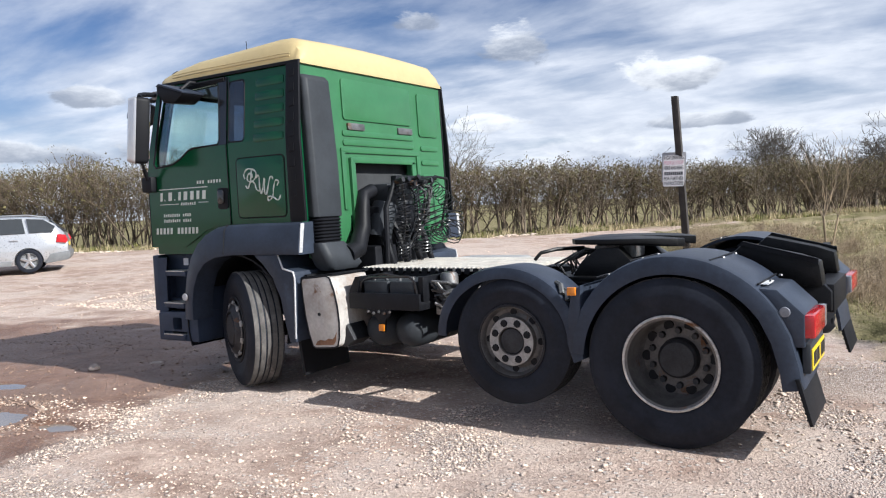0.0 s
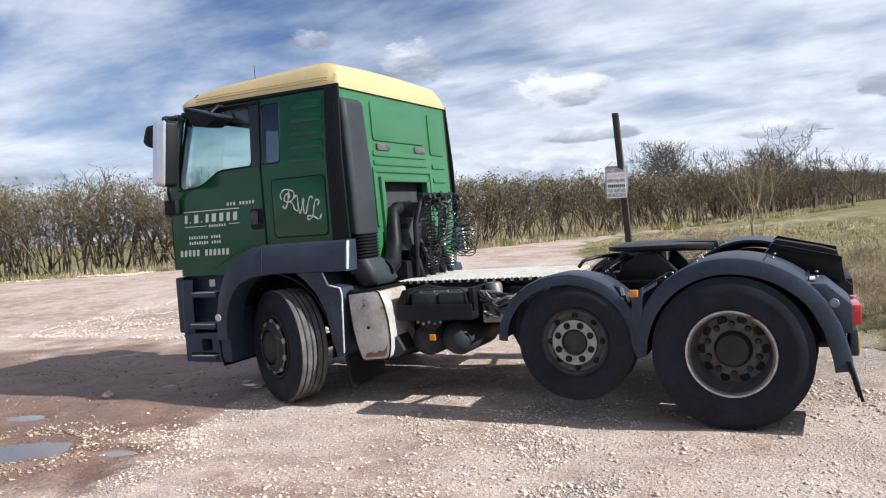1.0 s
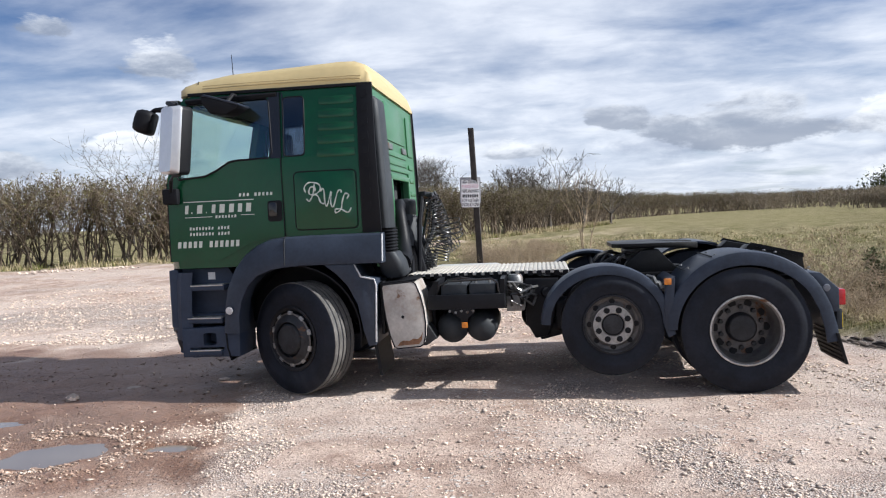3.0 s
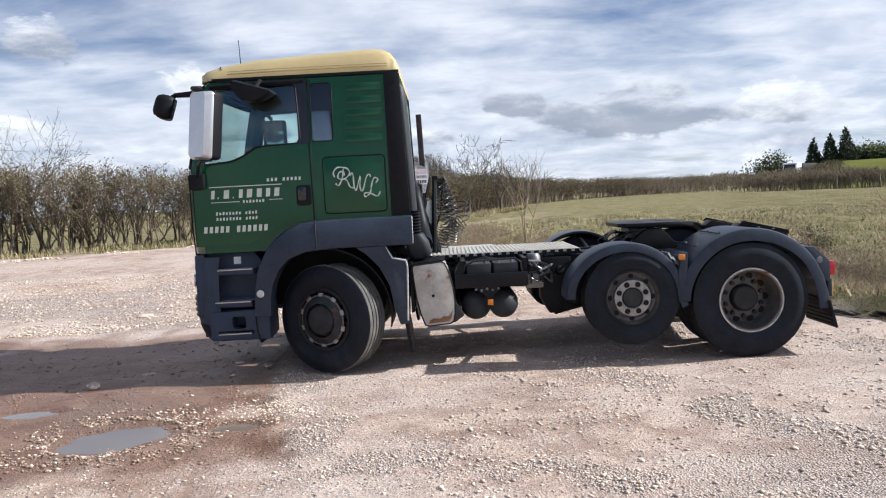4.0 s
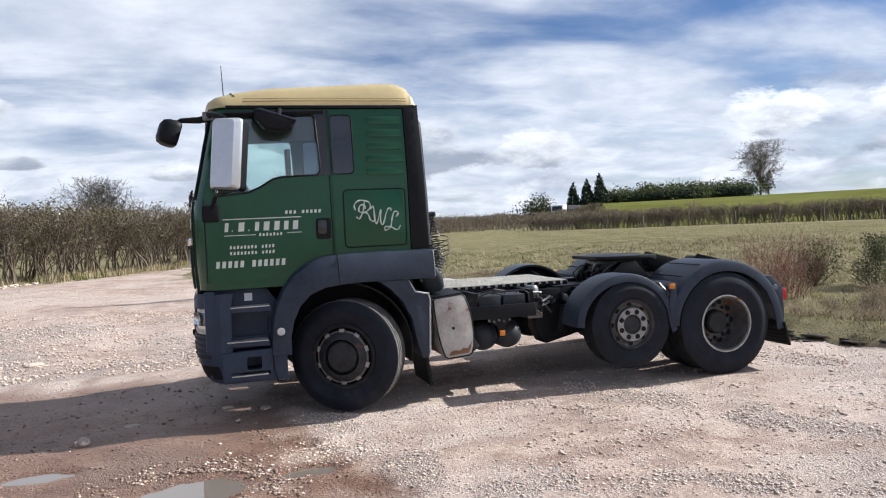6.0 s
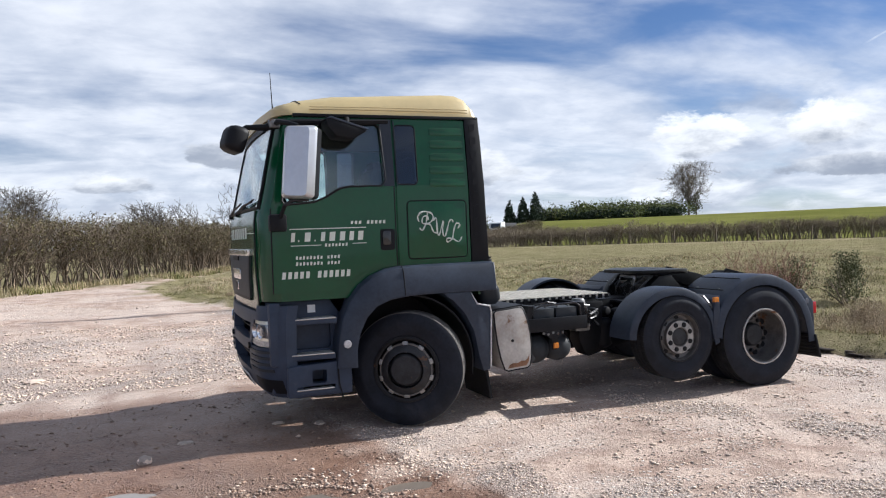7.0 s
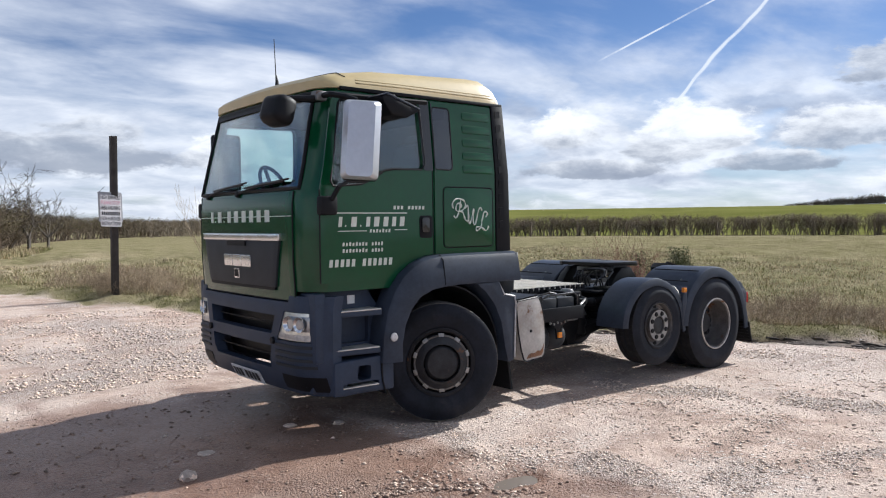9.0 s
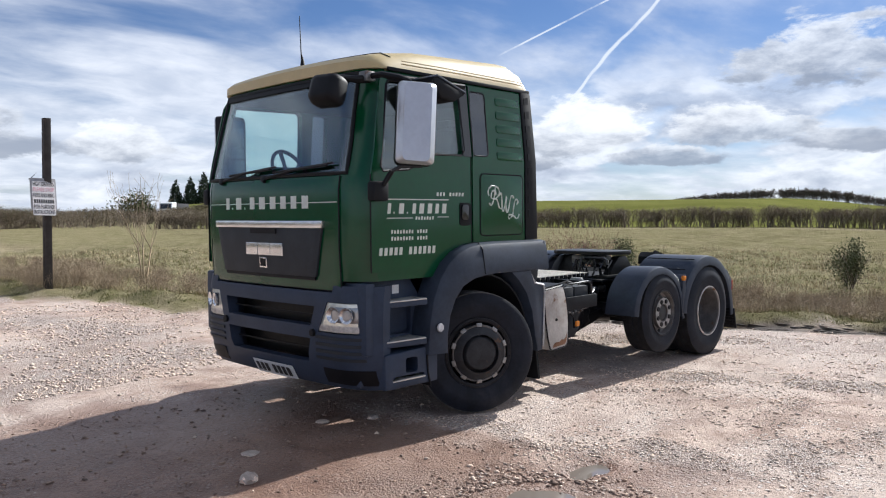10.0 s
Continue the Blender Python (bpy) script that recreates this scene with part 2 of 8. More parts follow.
LAMP_BOWL = material("lamp_bowl", (0.30, 0.31, 0.33), 0.15, 0.6, 0.2, 14.0, coat=0.6)
LAMP_DIM = material("dim_lamp", (0.16, 0.17, 0.20), 0.2, 0, 0.1, 20.0, coat=0.5)
STEEL = material("grimy_steel", (0.20, 0.20, 0.20), 0.48, 0.8, 0.25, 9.0, bump=0.12, dust=0.25, rust=0.2)
RIM = material("silver_rim", (0.115, 0.108, 0.105), 0.5, 0.45, 0.25, 8.0, bump=0.1, dust=0.35, dust_colour=(0.10, 0.085, 0.07), rust=0.25)
RIM_DK = material("dark_rim", (0.022, 0.022, 0.025), 0.55, 0.4, 0.25, 8.0, bump=0.1, dust=0.3, dust_colour=(0.09, 0.075, 0.065), rust=0.15, spec=0.3)
RIM_LIP = material("worn_rim_edge", (0.48, 0.46, 0.44), 0.45, 0.6, 0.25, 22.0, bump=0.2, dust=0.4, dust_colour=(0.12, 0.10, 0.09), rust=0.25)
HUB = material("grimy_hub", (0.026, 0.027, 0.031), 0.55, 0.4, 0.3, 12.0, bump=0.15, dust=0.25, dust_colour=(0.07, 0.062, 0.058), rust=0.12)
CHROME = material("polished_trim", (0.72, 0.73, 0.74), 0.22, 0.9, 0.06, 10.0)
ALU = material("aluminium", (0.58, 0.565, 0.53), 0.42, 0.7, 0.12, 12.0, bump=0.06, dust=0.2)
TANK = material("white_plastic_tank", (0.42, 0.40, 0.375), 0.5, 0, 0.16, 4.0, bump=0.1, dust=0.6, dust_colour=(0.26, 0.20, 0.16), rust=0.12)
WORN = material("worn_pale_edge", (0.52, 0.52, 0.53), 0.55, 0.3, 0.2, 20.0, bump=0.1, dust=0.2)
MIRROR_BACK = material("pale_mirror_shell", (0.56, 0.57, 0.60), 0.30, 0.6, 0.05, 3.0, coat=0.3, dust=0.08)
MIRROR = material("mirror_glass", (0.75, 0.76, 0.78), 0.03, 1.0, 0.02)
LETTER = material("pale_lettering", (0.62, 0.66, 0.60), 0.45, 0, 0.06, 20.0)
LAMP_RED = material("red_lamp", (0.45, 0.012, 0.018), 0.18, 0, 0.12, 30.0, coat=0.5)
LAMP_CLEAR = material("clear_lamp", (0.80, 0.78, 0.68), 0.14, 0.3, 0.10, 18.0, coat=0.6)
ORANGE = material("orange_marker", (0.62, 0.20, 0.015), 0.25, 0, 0.1, 20.0, coat=0.3)
PLATE_Y = material("yellow_plate", (0.72, 0.52, 0.02), 0.4, 0, 0.05, 20.0)
PLATE_W = material("white_plate", (0.70, 0.71, 0.72), 0.4, 0, 0.05, 20.0, dust=0.15)
INK = material("black_ink", (0.02, 0.02, 0.022), 0.5)
CABIN = material("cabin_trim", (0.045, 0.047, 0.05), 0.7, 0, 0.15, 6.0, spec=0.2)
SEAT = material("seat_cloth", (0.035, 0.038, 0.045), 0.9, 0, 0.2, 20.0, bump=0.2)
COIL = material("air_hose", (0.012, 0.012, 0.014), 0.28, 0, 0.15, 20.0, spec=0.6)
RED_HOSE = material("red_hose", (0.35, 0.03, 0.02), 0.35)
BLUE_PAD = material("faded_blue", (0.10, 0.16, 0.30), 0.6)
GLASS = glass("window_glass", (0.90, 0.985, 0.97), 0.97)
GLASS_DK = glass("tinted_glass", (0.62, 0.68, 0.80), 0.5)

# ---- mesh helpers ----
class Buf:
    """Collects the vertices and faces of one part."""

    def __init__(self):
        self.v, self.f = [], []

    def add(self, verts, faces):
        n = len(self.v)
        self.v += [tuple(p) for p in verts]
        self.f += [tuple(i + n for i in f) for f in faces]
        return self

    def box(self, x0, x1, y0, y1, z0, z1, taper=0.0):
        t = taper
        return self.add([(x0, y0, z0), (x1, y0, z0), (x1, y1, z0), (x0, y1, z0), (x0 + t, y0 + t, z1), (x1 - t, y0 + t, z1), (x1 - t, y1 - t, z1), (x0 + t, y1 - t, z1)],
                        [(0, 3, 2, 1), (4, 5, 6, 7), (0, 1, 5, 4), (1, 2, 6, 5), (2, 3, 7, 6), (3, 0, 4, 7)])

    def tube(self, pts, r, seg=8, closed=False, caps=True):
        """A round bar along points; r is one radius or one for each point."""
        pts = [Vector(p) for p in pts]
        n = len(pts)
        rs = r if isinstance(r, (list, tuple)) else [r] * n
        rings, side = [], None
        for i, p in enumerate(pts):
            a = pts[(i - 1) % n] if closed or i else p
            b = pts[(i + 1) % n] if closed or i < n - 1 else p
            d = (b - a).normalized()
            if side is None:
                side = d.orthogonal().normalized()
            side = (side - d * side.dot(d))
            side = side.normalized() if side.length > 1e-6 else d.orthogonal().normalized()
            up = d.cross(side)
            rings.append([p + rs[i] * (math.cos(math.tau * k / seg) * side + math.sin(math.tau * k / seg) * up) for k in range(seg)])
        return self.loft(rings, caps and not closed, closed)

    def loft(self, rings, caps=True, closed=False):
        m, n = len(rings[0]), len(rings)
        verts = [p for ring in rings for p in ring]
        faces = []
        for i in range(n if closed else n - 1):
            j = (i + 1) % n
            faces += [(i * m + k, i * m + (k + 1) % m, j * m + (k + 1) % m, j * m + k) for k in range(m)]
        if caps:
            faces += [tuple(range(m - 1, -1, -1)), tuple((n - 1) * m + k for k in range(m))]
        return self.add(verts, faces)

    def lathe(self, profile, centre, axis=(0, 1, 0), seg=48, closed=False):
        """Turns (radius, height) pairs round an axis."""
        d = Vector(axis).normalized()
        a = d.orthogonal().normalized()
        b = d.cross(a)
        c = Vector(centre)
        m = len(profile)
        verts = [c + h * d + r * (math.cos(math.tau * i / seg) * a + math.sin(math.tau * i / seg) * b) for i in range(seg) for r, h in profile]
        faces = []
        for i in range(seg):
            j = (i + 1) % seg
            faces += [(i * m + k, j * m + k, j * m + (k + 1) % m, i * m + (k + 1) % m) for k in range(m if closed else m - 1)]
        return self.add(verts, faces)

    def prism(self, poly, y0, y1):
        """A polygon in x and z, drawn out from y0 to y1."""
        n = len(poly)
        return self.add([(x, y0, z) for x, z in poly] + [(x, y1, z) for x, z in poly],
                        [tuple(range(n)), tuple(range(2 * n - 1, n - 1, -1))] + [(i, i + n, (i + 1) % n + n, (i + 1) % n) for i in range(n)])

    def grid(self, fn, us, vs, thick=None):
        """A sheet fn(u, v); with thick, fn(u, v, k) for its two faces k = 0, 1."""
        nu, nv = len(us), len(vs)
        if thick is None:
            return self.add([fn(u, v) for u in us for v in vs], [(i * nv + j, (i + 1) * nv + j, (i + 1) * nv + j + 1, i * nv + j + 1) for i in range(nu - 1) for j in range(nv - 1)])
        verts = [fn(u, v, k) for k in (0, 1) for u in us for v in vs]
        o = nu * nv
        faces = []
        for i in range(nu - 1):
            for j in range(nv - 1):
                a, b, c, d = i * nv + j, (i + 1) * nv + j, (i + 1) * nv + j + 1, i * nv + j + 1
                faces += [(a, b, c, d), (d + o, c + o, b + o, a + o)]
        for i in range(nu - 1):
            faces += [(i * nv, i * nv + o, (i + 1) * nv + o, (i + 1) * nv), (i * nv + nv - 1, (i + 1) * nv + nv - 1, (i + 1) * nv + nv - 1 + o, i * nv + nv - 1 + o)]
        for j in range(nv - 1):
            e = (nu - 1) * nv
            faces += [(j, j + 1, j + 1 + o, j + o), (e + j, e + j + o, e + j + 1 + o, e + j + 1)]
        return self.add(verts, faces)

    def mirrored(self):
        b = Buf()
        b.v = [(x, -y, z) for x, y, z in self.v]
        b.f = [tuple(reversed(f)) for f in self.f]
        return b

    def moved(self, m):
        b = Buf()
        b.v = [tuple(m @ Vector(p)) for p in self.v]
        b.f = list(self.f)
        return b


def mesh_of(name, buf, mat, bevel=0.0, smooth=32, mend=True):
    me = bpy.data.meshes.new(name)
    me.from_pydata(buf.v, [], buf.f)
    if mend:
        bm = bmesh.new()
        bm.from_mesh(me)
        bmesh.ops.remove_doubles(bm, verts=bm.verts, dist=1e-5)
        bmesh.ops.recalc_face_normals(bm, faces=bm.faces)
        if bevel:
            sharp = [e for e in bm.edges if len(e.link_faces) == 2 and e.calc_face_angle(0) > radians(30)]
            bmesh.ops.bevel(bm, geom=sharp, offset=bevel, segments=2, profile=0.6, affect="EDGES", clamp_overlap=True)
        bm.to_mesh(me)
        bm.free()
    me.shade_smooth()
    me.set_sharp_from_angle(angle=radians(smooth))
    if mat:
        me.materials.append(mat)
    return me


def part(name, buf, mat, parent, label="", bevel=0.0, smooth=32):
    ob = new(name, mesh_of(name, buf, mat, bevel, smooth))
    ob.parent = parent
    if label:
        tagged(ob, label)
    return ob


def thing(name, buf, mat, label, category, group="", kind="", bevel=0.0, smooth=32):
    return tagged(new(name, mesh_of(name, buf, mat, bevel, smooth)), label, category, group, kind)


def cut(ob, tools):
    """Takes closed shapes away from a mesh for good."""
    for tool in tools:
        other = new("cutter", mesh_of("cutter", tool, None))
        mod = ob.modifiers.new("cut", "BOOLEAN")
        mod.operation, mod.object, mod.solver = "DIFFERENCE", other, "EXACT"
        done = bpy.data.meshes.new_from_object(ob.evaluated_get(bpy.context.evaluated_depsgraph_get()))
        ob.modifiers.clear()
        old = ob.data
        ob.data = done
        done.name = old.name
        bpy.data.objects.remove(other)
    ob.data.shade_smooth()
    ob.data.set_sharp_from_angle(angle=radians(30))
    return ob


def arc(cx, cz, r, a0, a1, n, rz=None):
    return [(cx + r * math.cos(radians(a0 + (a1 - a0) * i / n)), cz + (rz or r) * math.sin(radians(a0 + (a1 - a0) * i / n))) for i in range(n + 1)]


def rounded(x0, x1, z0, z1, r, n=4):
    return arc(x1 - r, z1 - r, r, 0, 90, n) + arc(x0 + r, z1 - r, r, 90, 180, n) + arc(x0 + r, z0 + r, r, 180, 270, n) + arc(x1 - r, z0 + r, r, 270, 360, n)

# ---- ground ----
def smooth(a, b, v):
    t = np.clip((np.asarray(v, float) - a) / (b - a), 0, 1)
    return t * t * (3 - 2 * t)


EDGE_Y = [-40, -8, -4, -2.3, -0.6, 0.4, 1.2, 1.8, 3.1, 6, 8.3, 10.3, 14, 18, 22, 26, 32, 45]
EDGE_X = [14, 8.8, 7.6, 7.0, 6.5, 6.0, 5.5, 4.9, 4.2, 1.9, 1.1, 0.1, -1.6, -2.2, -1.6, 0.2, 3.1, 5.6]
HEDGE = [(-60, 3), (-42, 6.5), (-30, 9.5), (-21, 13), (-15.5, 15.2), (-10.8, 16.6), (-7.2, 18.4), (-5.2, 21.5), (-2.2, 26.2), (0.6, 30.5), (4, 42), (8, 60), (16, 76), (26, 88), (42, 98), (60, 104)]
HILL_HEDGE = [(30, 66), (43, 48.5), (54, 33), (63, 13), (69, -9), (74, -42)]
GRIT_LINES = [([(2.2, -1.1), (2.75, -2.0), (3.1, -2.8), (3.5, -3.6), (4.2, -4.8)], 0.42), ([(-0.5, -1.0), (-0.1, -1.6), (0.0, -2.3), (0.35, -3.4)], 0.30),
              ([(0.2, -3.35), (1.0, -3.45), (1.9, -3.9), (3.2, -4.6)], 0.34), ([(3.4, 0.2), (4.6, -0.4), (5.4, -1.6)], 0.5)]
PUDDLES = [(-1.26, -2.67, 0.36, 0.33), (-2.25, -1.86, 0.22, 0.12), (-0.46, -2.50, 0.20, 0.09)]


def along(line, s):
    """The point at s metres along a chain of points, and its direction."""
    for (ax, ay), (bx, by) in zip(line, line[1:]):
        d = math.hypot(bx - ax, by - ay)
        if s <= d:
            return ax + (bx - ax) * s / d, ay + (by - ay) * s / d, math.atan2(by - ay, bx - ax)
        s -= d
    return bx, by, math.atan2(by - ay, bx - ax)


def length(line):
    return sum(math.dist(a, b) for a, b in zip(line, line[1:]))


def off_line(line, x, y):
    """Distance from a chain of points to the places x, y; below zero on its right."""
    best = np.full(np.shape(x), 1e9)
    sign = np.ones(np.shape(x))
    for (ax, ay), (bx, by) in zip(line, line[1:]):
        dx, dy = bx - ax, by - ay
        t = np.clip(((x - ax) * dx + (y - ay) * dy) / (dx * dx + dy * dy), 0, 1)
        d = np.hypot(x - ax - t * dx, y - ay - t * dy)
        s = np.sign(dx * (y - ay) - dy * (x - ax))
        sign = np.where(d < best, s, sign)
        best = np.minimum(d, best)
    return best * sign


WAVES = np.random.RandomState(5).uniform(-1, 1, (40, 3))


def ripple(x, y, size, count=14, start=0):
    out = 0
    for i in range(count):
        a, b, c = WAVES[(i + start) % 40]
        q = size * (0.6 + 1.1 * abs(b))
        out = out + np.sin((x * math.cos(3.1 * a) + y * math.sin(3.1 * a)) * 6.283 / q + 9 * c)
    return out / count ** 0.5


def yard(x, y):
    """1 on the gravel yard, 0 on grass."""
    x, y = np.asarray(x, float), np.asarray(y, float)
    wob = 0.25 * ripple(x, y, 1.7) + 0.12 * ripple(x, y, 0.6, start=9)
    inside = smooth(-0.25, 0.25, np.interp(y, EDGE_Y, EDGE_X) - x + wob)
    hedge = smooth(1.5, 2.3, -off_line(HEDGE, x, y) + wob)
    return inside * hedge * smooth(70, 60, np.abs(x) + np.abs(y))


def clusters(x, y):
    """1 where loose grit has gathered, 0 on rolled earth; drawn out along the wheel tracks."""
    loose = 0.45 * smooth(-0.1, 1.5, 0.75 * ripple(0.55 * x + 0.12 * y, y, 0.95, start=2) + 0.55 * ripple(x, y, 0.42, start=17) - 0.15)
    for line, wide in GRIT_LINES:
        d = np.abs(off_line(line, x, y)) + 0.10 * ripple(x, y, 0.5, start=12)
        loose = np.maximum(loose, smooth(wide, 0.25 * wide, d) * smooth(-1.2, 0.3, ripple(x, y, 0.8, start=21)))
    return loose


def muddy(x, y):
    """1 on the wet brown earth before the truck."""
    edge = np.interp(y, [-5, -3.4, -2.4, -1.4, -0.5, 1], [0.8, 0.2, -0.14, -0.39, -0.6, -0.4])
    return smooth(0.10, -0.16, x - edge + 0.05 * ripple(x, y, 0.3, start=25)) * smooth(1.35, 0.6, ((x + 3.6) / 5.0) ** 2 + ((y + 1.1) / 2.9) ** 2 + 0.30 * ripple(x, y, 1.1) + 0.15 * ripple(x, y, 0.4, start=8))


def height(x, y):
    x, y = np.asarray(x, float), np.asarray(y, float)
    z = 0.40 * smooth(3, 18, y - 0.3 * np.minimum(x, 0)) + 0.045 * np.exp(-(x * x / 3 + y * y / 5)) + 0.052 * np.exp(-((x - 3.7) ** 2 / 2.2 + y * y / 9))
    far = np.hypot(x, y)
    g = yard(x, y)
    z = z + g * (0.008 * ripple(x, y, 0.9) + 0.010 * ripple(x, y, 2.6, start=6)) * smooth(60, 20, far)
    z = z + (1 - g) * (0.05 * ripple(x, y, 1.6, start=4) + 0.03 * ripple(x, y, 0.55, start=15)) * smooth(40, 25, far) * smooth(0, 0.8, np.abs(g - 1))
    # a low ditch bank beside the yard
    out = x - np.interp(y, EDGE_Y, EDGE_X)
    z = z + smooth(0.2, 0.7, out) * smooth(2.2, 0.9, out) * 0.10 * smooth(16, 8, np.abs(y))
    z = z - smooth(1.2, 2.4, out) * smooth(5.0, 3.4, out) * 0.12 * smooth(16, 8, np.abs(y))
    e = x - np.interp(y, EDGE_Y, EDGE_X)
    z = z - 0.05 * smooth(0.34, 0.08, np.abs(e + 0.06)) * smooth(2.5, 0.5, y) * smooth(-20, -10, y) + 0.004 * g * clusters(x, y)
    for px, py, a, b in PUDDLES:
        q = ((x - px) / a) ** 2 + ((y - py) / b) ** 2 + 0.25 * ripple(x, y, 0.35)
        z = z - 0.034 * smooth(2.0, 0.35, q + 0.12 * ripple(x, y, 0.16, start=20))
    # the hill beyond the far hedge
    d = np.maximum(off_line(HILL_HEDGE + [(78, -120)], x, y), 0) * smooth(-12, 8, x - 0.5 * y)
    shape = 0.35 + 0.65 * smooth(0, 35, y - 0.2 * x)
    z = z + (3.9 * smooth(0, 110, d) + 1.4 * smooth(90, 190, d)) * shape
    return z


def ground_at(x, y):
    return float(height(np.array([x]), np.array([y]))[0])


def ground_material():
    m = bpy.data.materials.new("yard_and_grass")
    m.use_nodes = True
    k = Nodes(m.node_tree)
    place = k.put("ShaderNodeTexCoord").outputs["Object"]
    att = {}
    for n in ("yard", "pale", "wet", "hill", "worn", "rut", "grit"):
        a = k.put("ShaderNodeAttribute", attribute_name=n)
        att[n] = a.outputs["Fac"]
    big = k.noise(place, 0.55, 6.0, 0.6, 0.5)
    mid = k.noise(place, 3.2, 7.0, 0.62, 0.4)
    fine = k.noise(place, 38.0, 5.0, 0.65)
    cell = k.put("ShaderNodeTexVoronoi")
    k.wire(place, cell.inputs["Vector"])
    cell.inputs["Scale"].default_value = 75.0
    chip = k.put("ShaderNodeTexVoronoi")
    k.wire(place, chip.inputs["Vector"])
    chip.inputs["Scale"].default_value = 26.0
    dirt = k.mix(k.step(mid, 0.32, 0.68), (0.335, 0.240, 0.192), (0.555, 0.435, 0.363))
    dirt = k.mix(k.step(big, 0.42, 0.60), dirt, k.mix(mid, (0.465, 0.372, 0.319), (0.62, 0.523, 0.457)))
    grit = k.mix(k.step(fine, 0.35, 0.66), (0.82, 0.80, 0.79), (1.14, 1.13, 1.12))
    dirt = k.mix(1.0, dirt, grit, "MULTIPLY")
    stones = k.mix(k.split(cell.outputs["Color"])[0], (0.35, 0.28, 0.243), (0.78, 0.70, 0.64))
    # the darker gap colour stands in for shade between the stones
    stones = k.mix(k.step(cell.outputs["Distance"], 0.75, 0.35), (0.27, 0.20, 0.165), stones)
    bits = k.mix(k.split(chip.outputs["Color"])[1], (0.42, 0.35, 0.31), (0.74, 0.69, 0.65))
    some = k.math("MULTIPLY", k.step(k.split(chip.outputs["Color"])[2], 0.68, 0.75), k.step(chip.outputs["Distance"], 0.42, 0.30))
    edge = k.math("ADD", att["grit"], k.math("MULTIPLY", k.math("SUBTRACT", k.noise(place, 7.0, 5.0, 0.65), 0.5), 1.5))
    edge = k.step(edge, 0.25, 0.80)
    patch = k.math("MAXIMUM", k.math("MULTIPLY", edge, 0.75), k.math("MULTIPLY", att["pale"], 0.85))
    yard_c = k.mix(patch, dirt, stones)
    yard_c = k.mix(k.math("MULTIPLY", some, 0.8), yard_c, bits)
    drawn = k.put("ShaderNodeMapping")
    k.wire(place, drawn.inputs[0])
    drawn.inputs["Rotation"].default_value = (0, 0, radians(-9))
    drawn.inputs["Scale"].default_value = (0.16, 1.3, 1)
    track = k.step(k.noise(drawn.outputs[0], 2.2, 6.0, 0.62, 0.6), 0.46, 0.66)
    yard_c = k.mix(k.math("MULTIPLY", track, 0.42), yard_c, k.mix(1.0, yard_c, (0.72, 0.66, 0.63), "MULTIPLY"))
    speck = k.step(k.noise(place, 120.0, 3.0, 0.6), 0.60, 0.72)
    yard_c = k.mix(k.math("MULTIPLY", speck, 0.38), yard_c, (0.20, 0.16, 0.135))
    wet = att["wet"]
    yard_c = k.mix(k.math("MULTIPLY", wet, 0.9), yard_c, k.mix(1.0, yard_c, (0.43, 0.31, 0.25), "MULTIPLY"))
    grass = k.mix(k.step(mid, 0.3, 0.7), (0.215, 0.192, 0.098), (0.335, 0.293, 0.172))
    grass = k.mix(k.step(big, 0.38, 0.62), grass, k.mix(fine, (0.245, 0.213, 0.122), (0.395, 0.338, 0.213)))
    grass = k.mix(k.step(fine, 0.3, 0.7), k.mix(1.0, grass, (0.6, 0.6, 0.6), "MULTIPLY"), grass)
    broad = k.noise(place, 0.06, 5.0, 0.6, 0.4)
    hill = k.mix(k.step(broad, 0.3, 0.7), (0.125, 0.130, 0.036), (0.170, 0.172, 0.056))
    tuft = k.step(k.noise(place, 1.5, 6.0, 0.7, 0.6), 0.42, 0.62)
    grass = k.mix(k.math("MULTIPLY", tuft, 0.5), grass, k.mix(fine, (0.045, 0.052, 0.018), (0.12, 0.115, 0.045)))
    grass = k.mix(att["hill"], grass, hill)
    grass = k.mix(k.math("MULTIPLY", att["worn"], 0.55), grass, (0.38, 0.31, 0.22))
    colour = k.mix(att["yard"], grass, yard_c)
    colour = k.mix(k.math("MULTIPLY", att["rut"], k.step(mid, 0.15, 0.45)), colour, k.mix(fine, (0.030, 0.022, 0.018), (0.085, 0.066, 0.054)))
    b = k.put("ShaderNodeBsdfPrincipled")
    k.wire(colour, b.inputs["Base Color"])
    k.wire(k.math("MULTIPLY_ADD", wet, -0.5, 0.92), b.inputs["Roughness"])
    k.wire(k.math("MULTIPLY", att["yard"], 0.3), b.inputs["Specular IOR Level"])
    n = k.put("ShaderNodeBump")
    n.inputs["Strength"].default_value = 0.9
    n.inputs["Distance"].default_value = 0.036
    rough = k.math("ADD", k.math("MULTIPLY", fine, 0.5), k.math("MULTIPLY", k.math("SUBTRACT", 1.0, cell.outputs["Distance"]), k.math("MULTIPLY_ADD", patch, 0.55, 0.12)))
    rough = k.math("ADD", rough, k.math("MULTIPLY", some, 0.5))
    rough = k.math("ADD", rough, k.math("MULTIPLY", mid, 0.8))
    k.wire(rough, n.inputs["Height"])
    k.wire(n.outputs[0], b.inputs["Normal"])
    out = k.put("ShaderNodeOutputMaterial")
    k.wire(b.outputs[0], out.inputs[0])
    return m


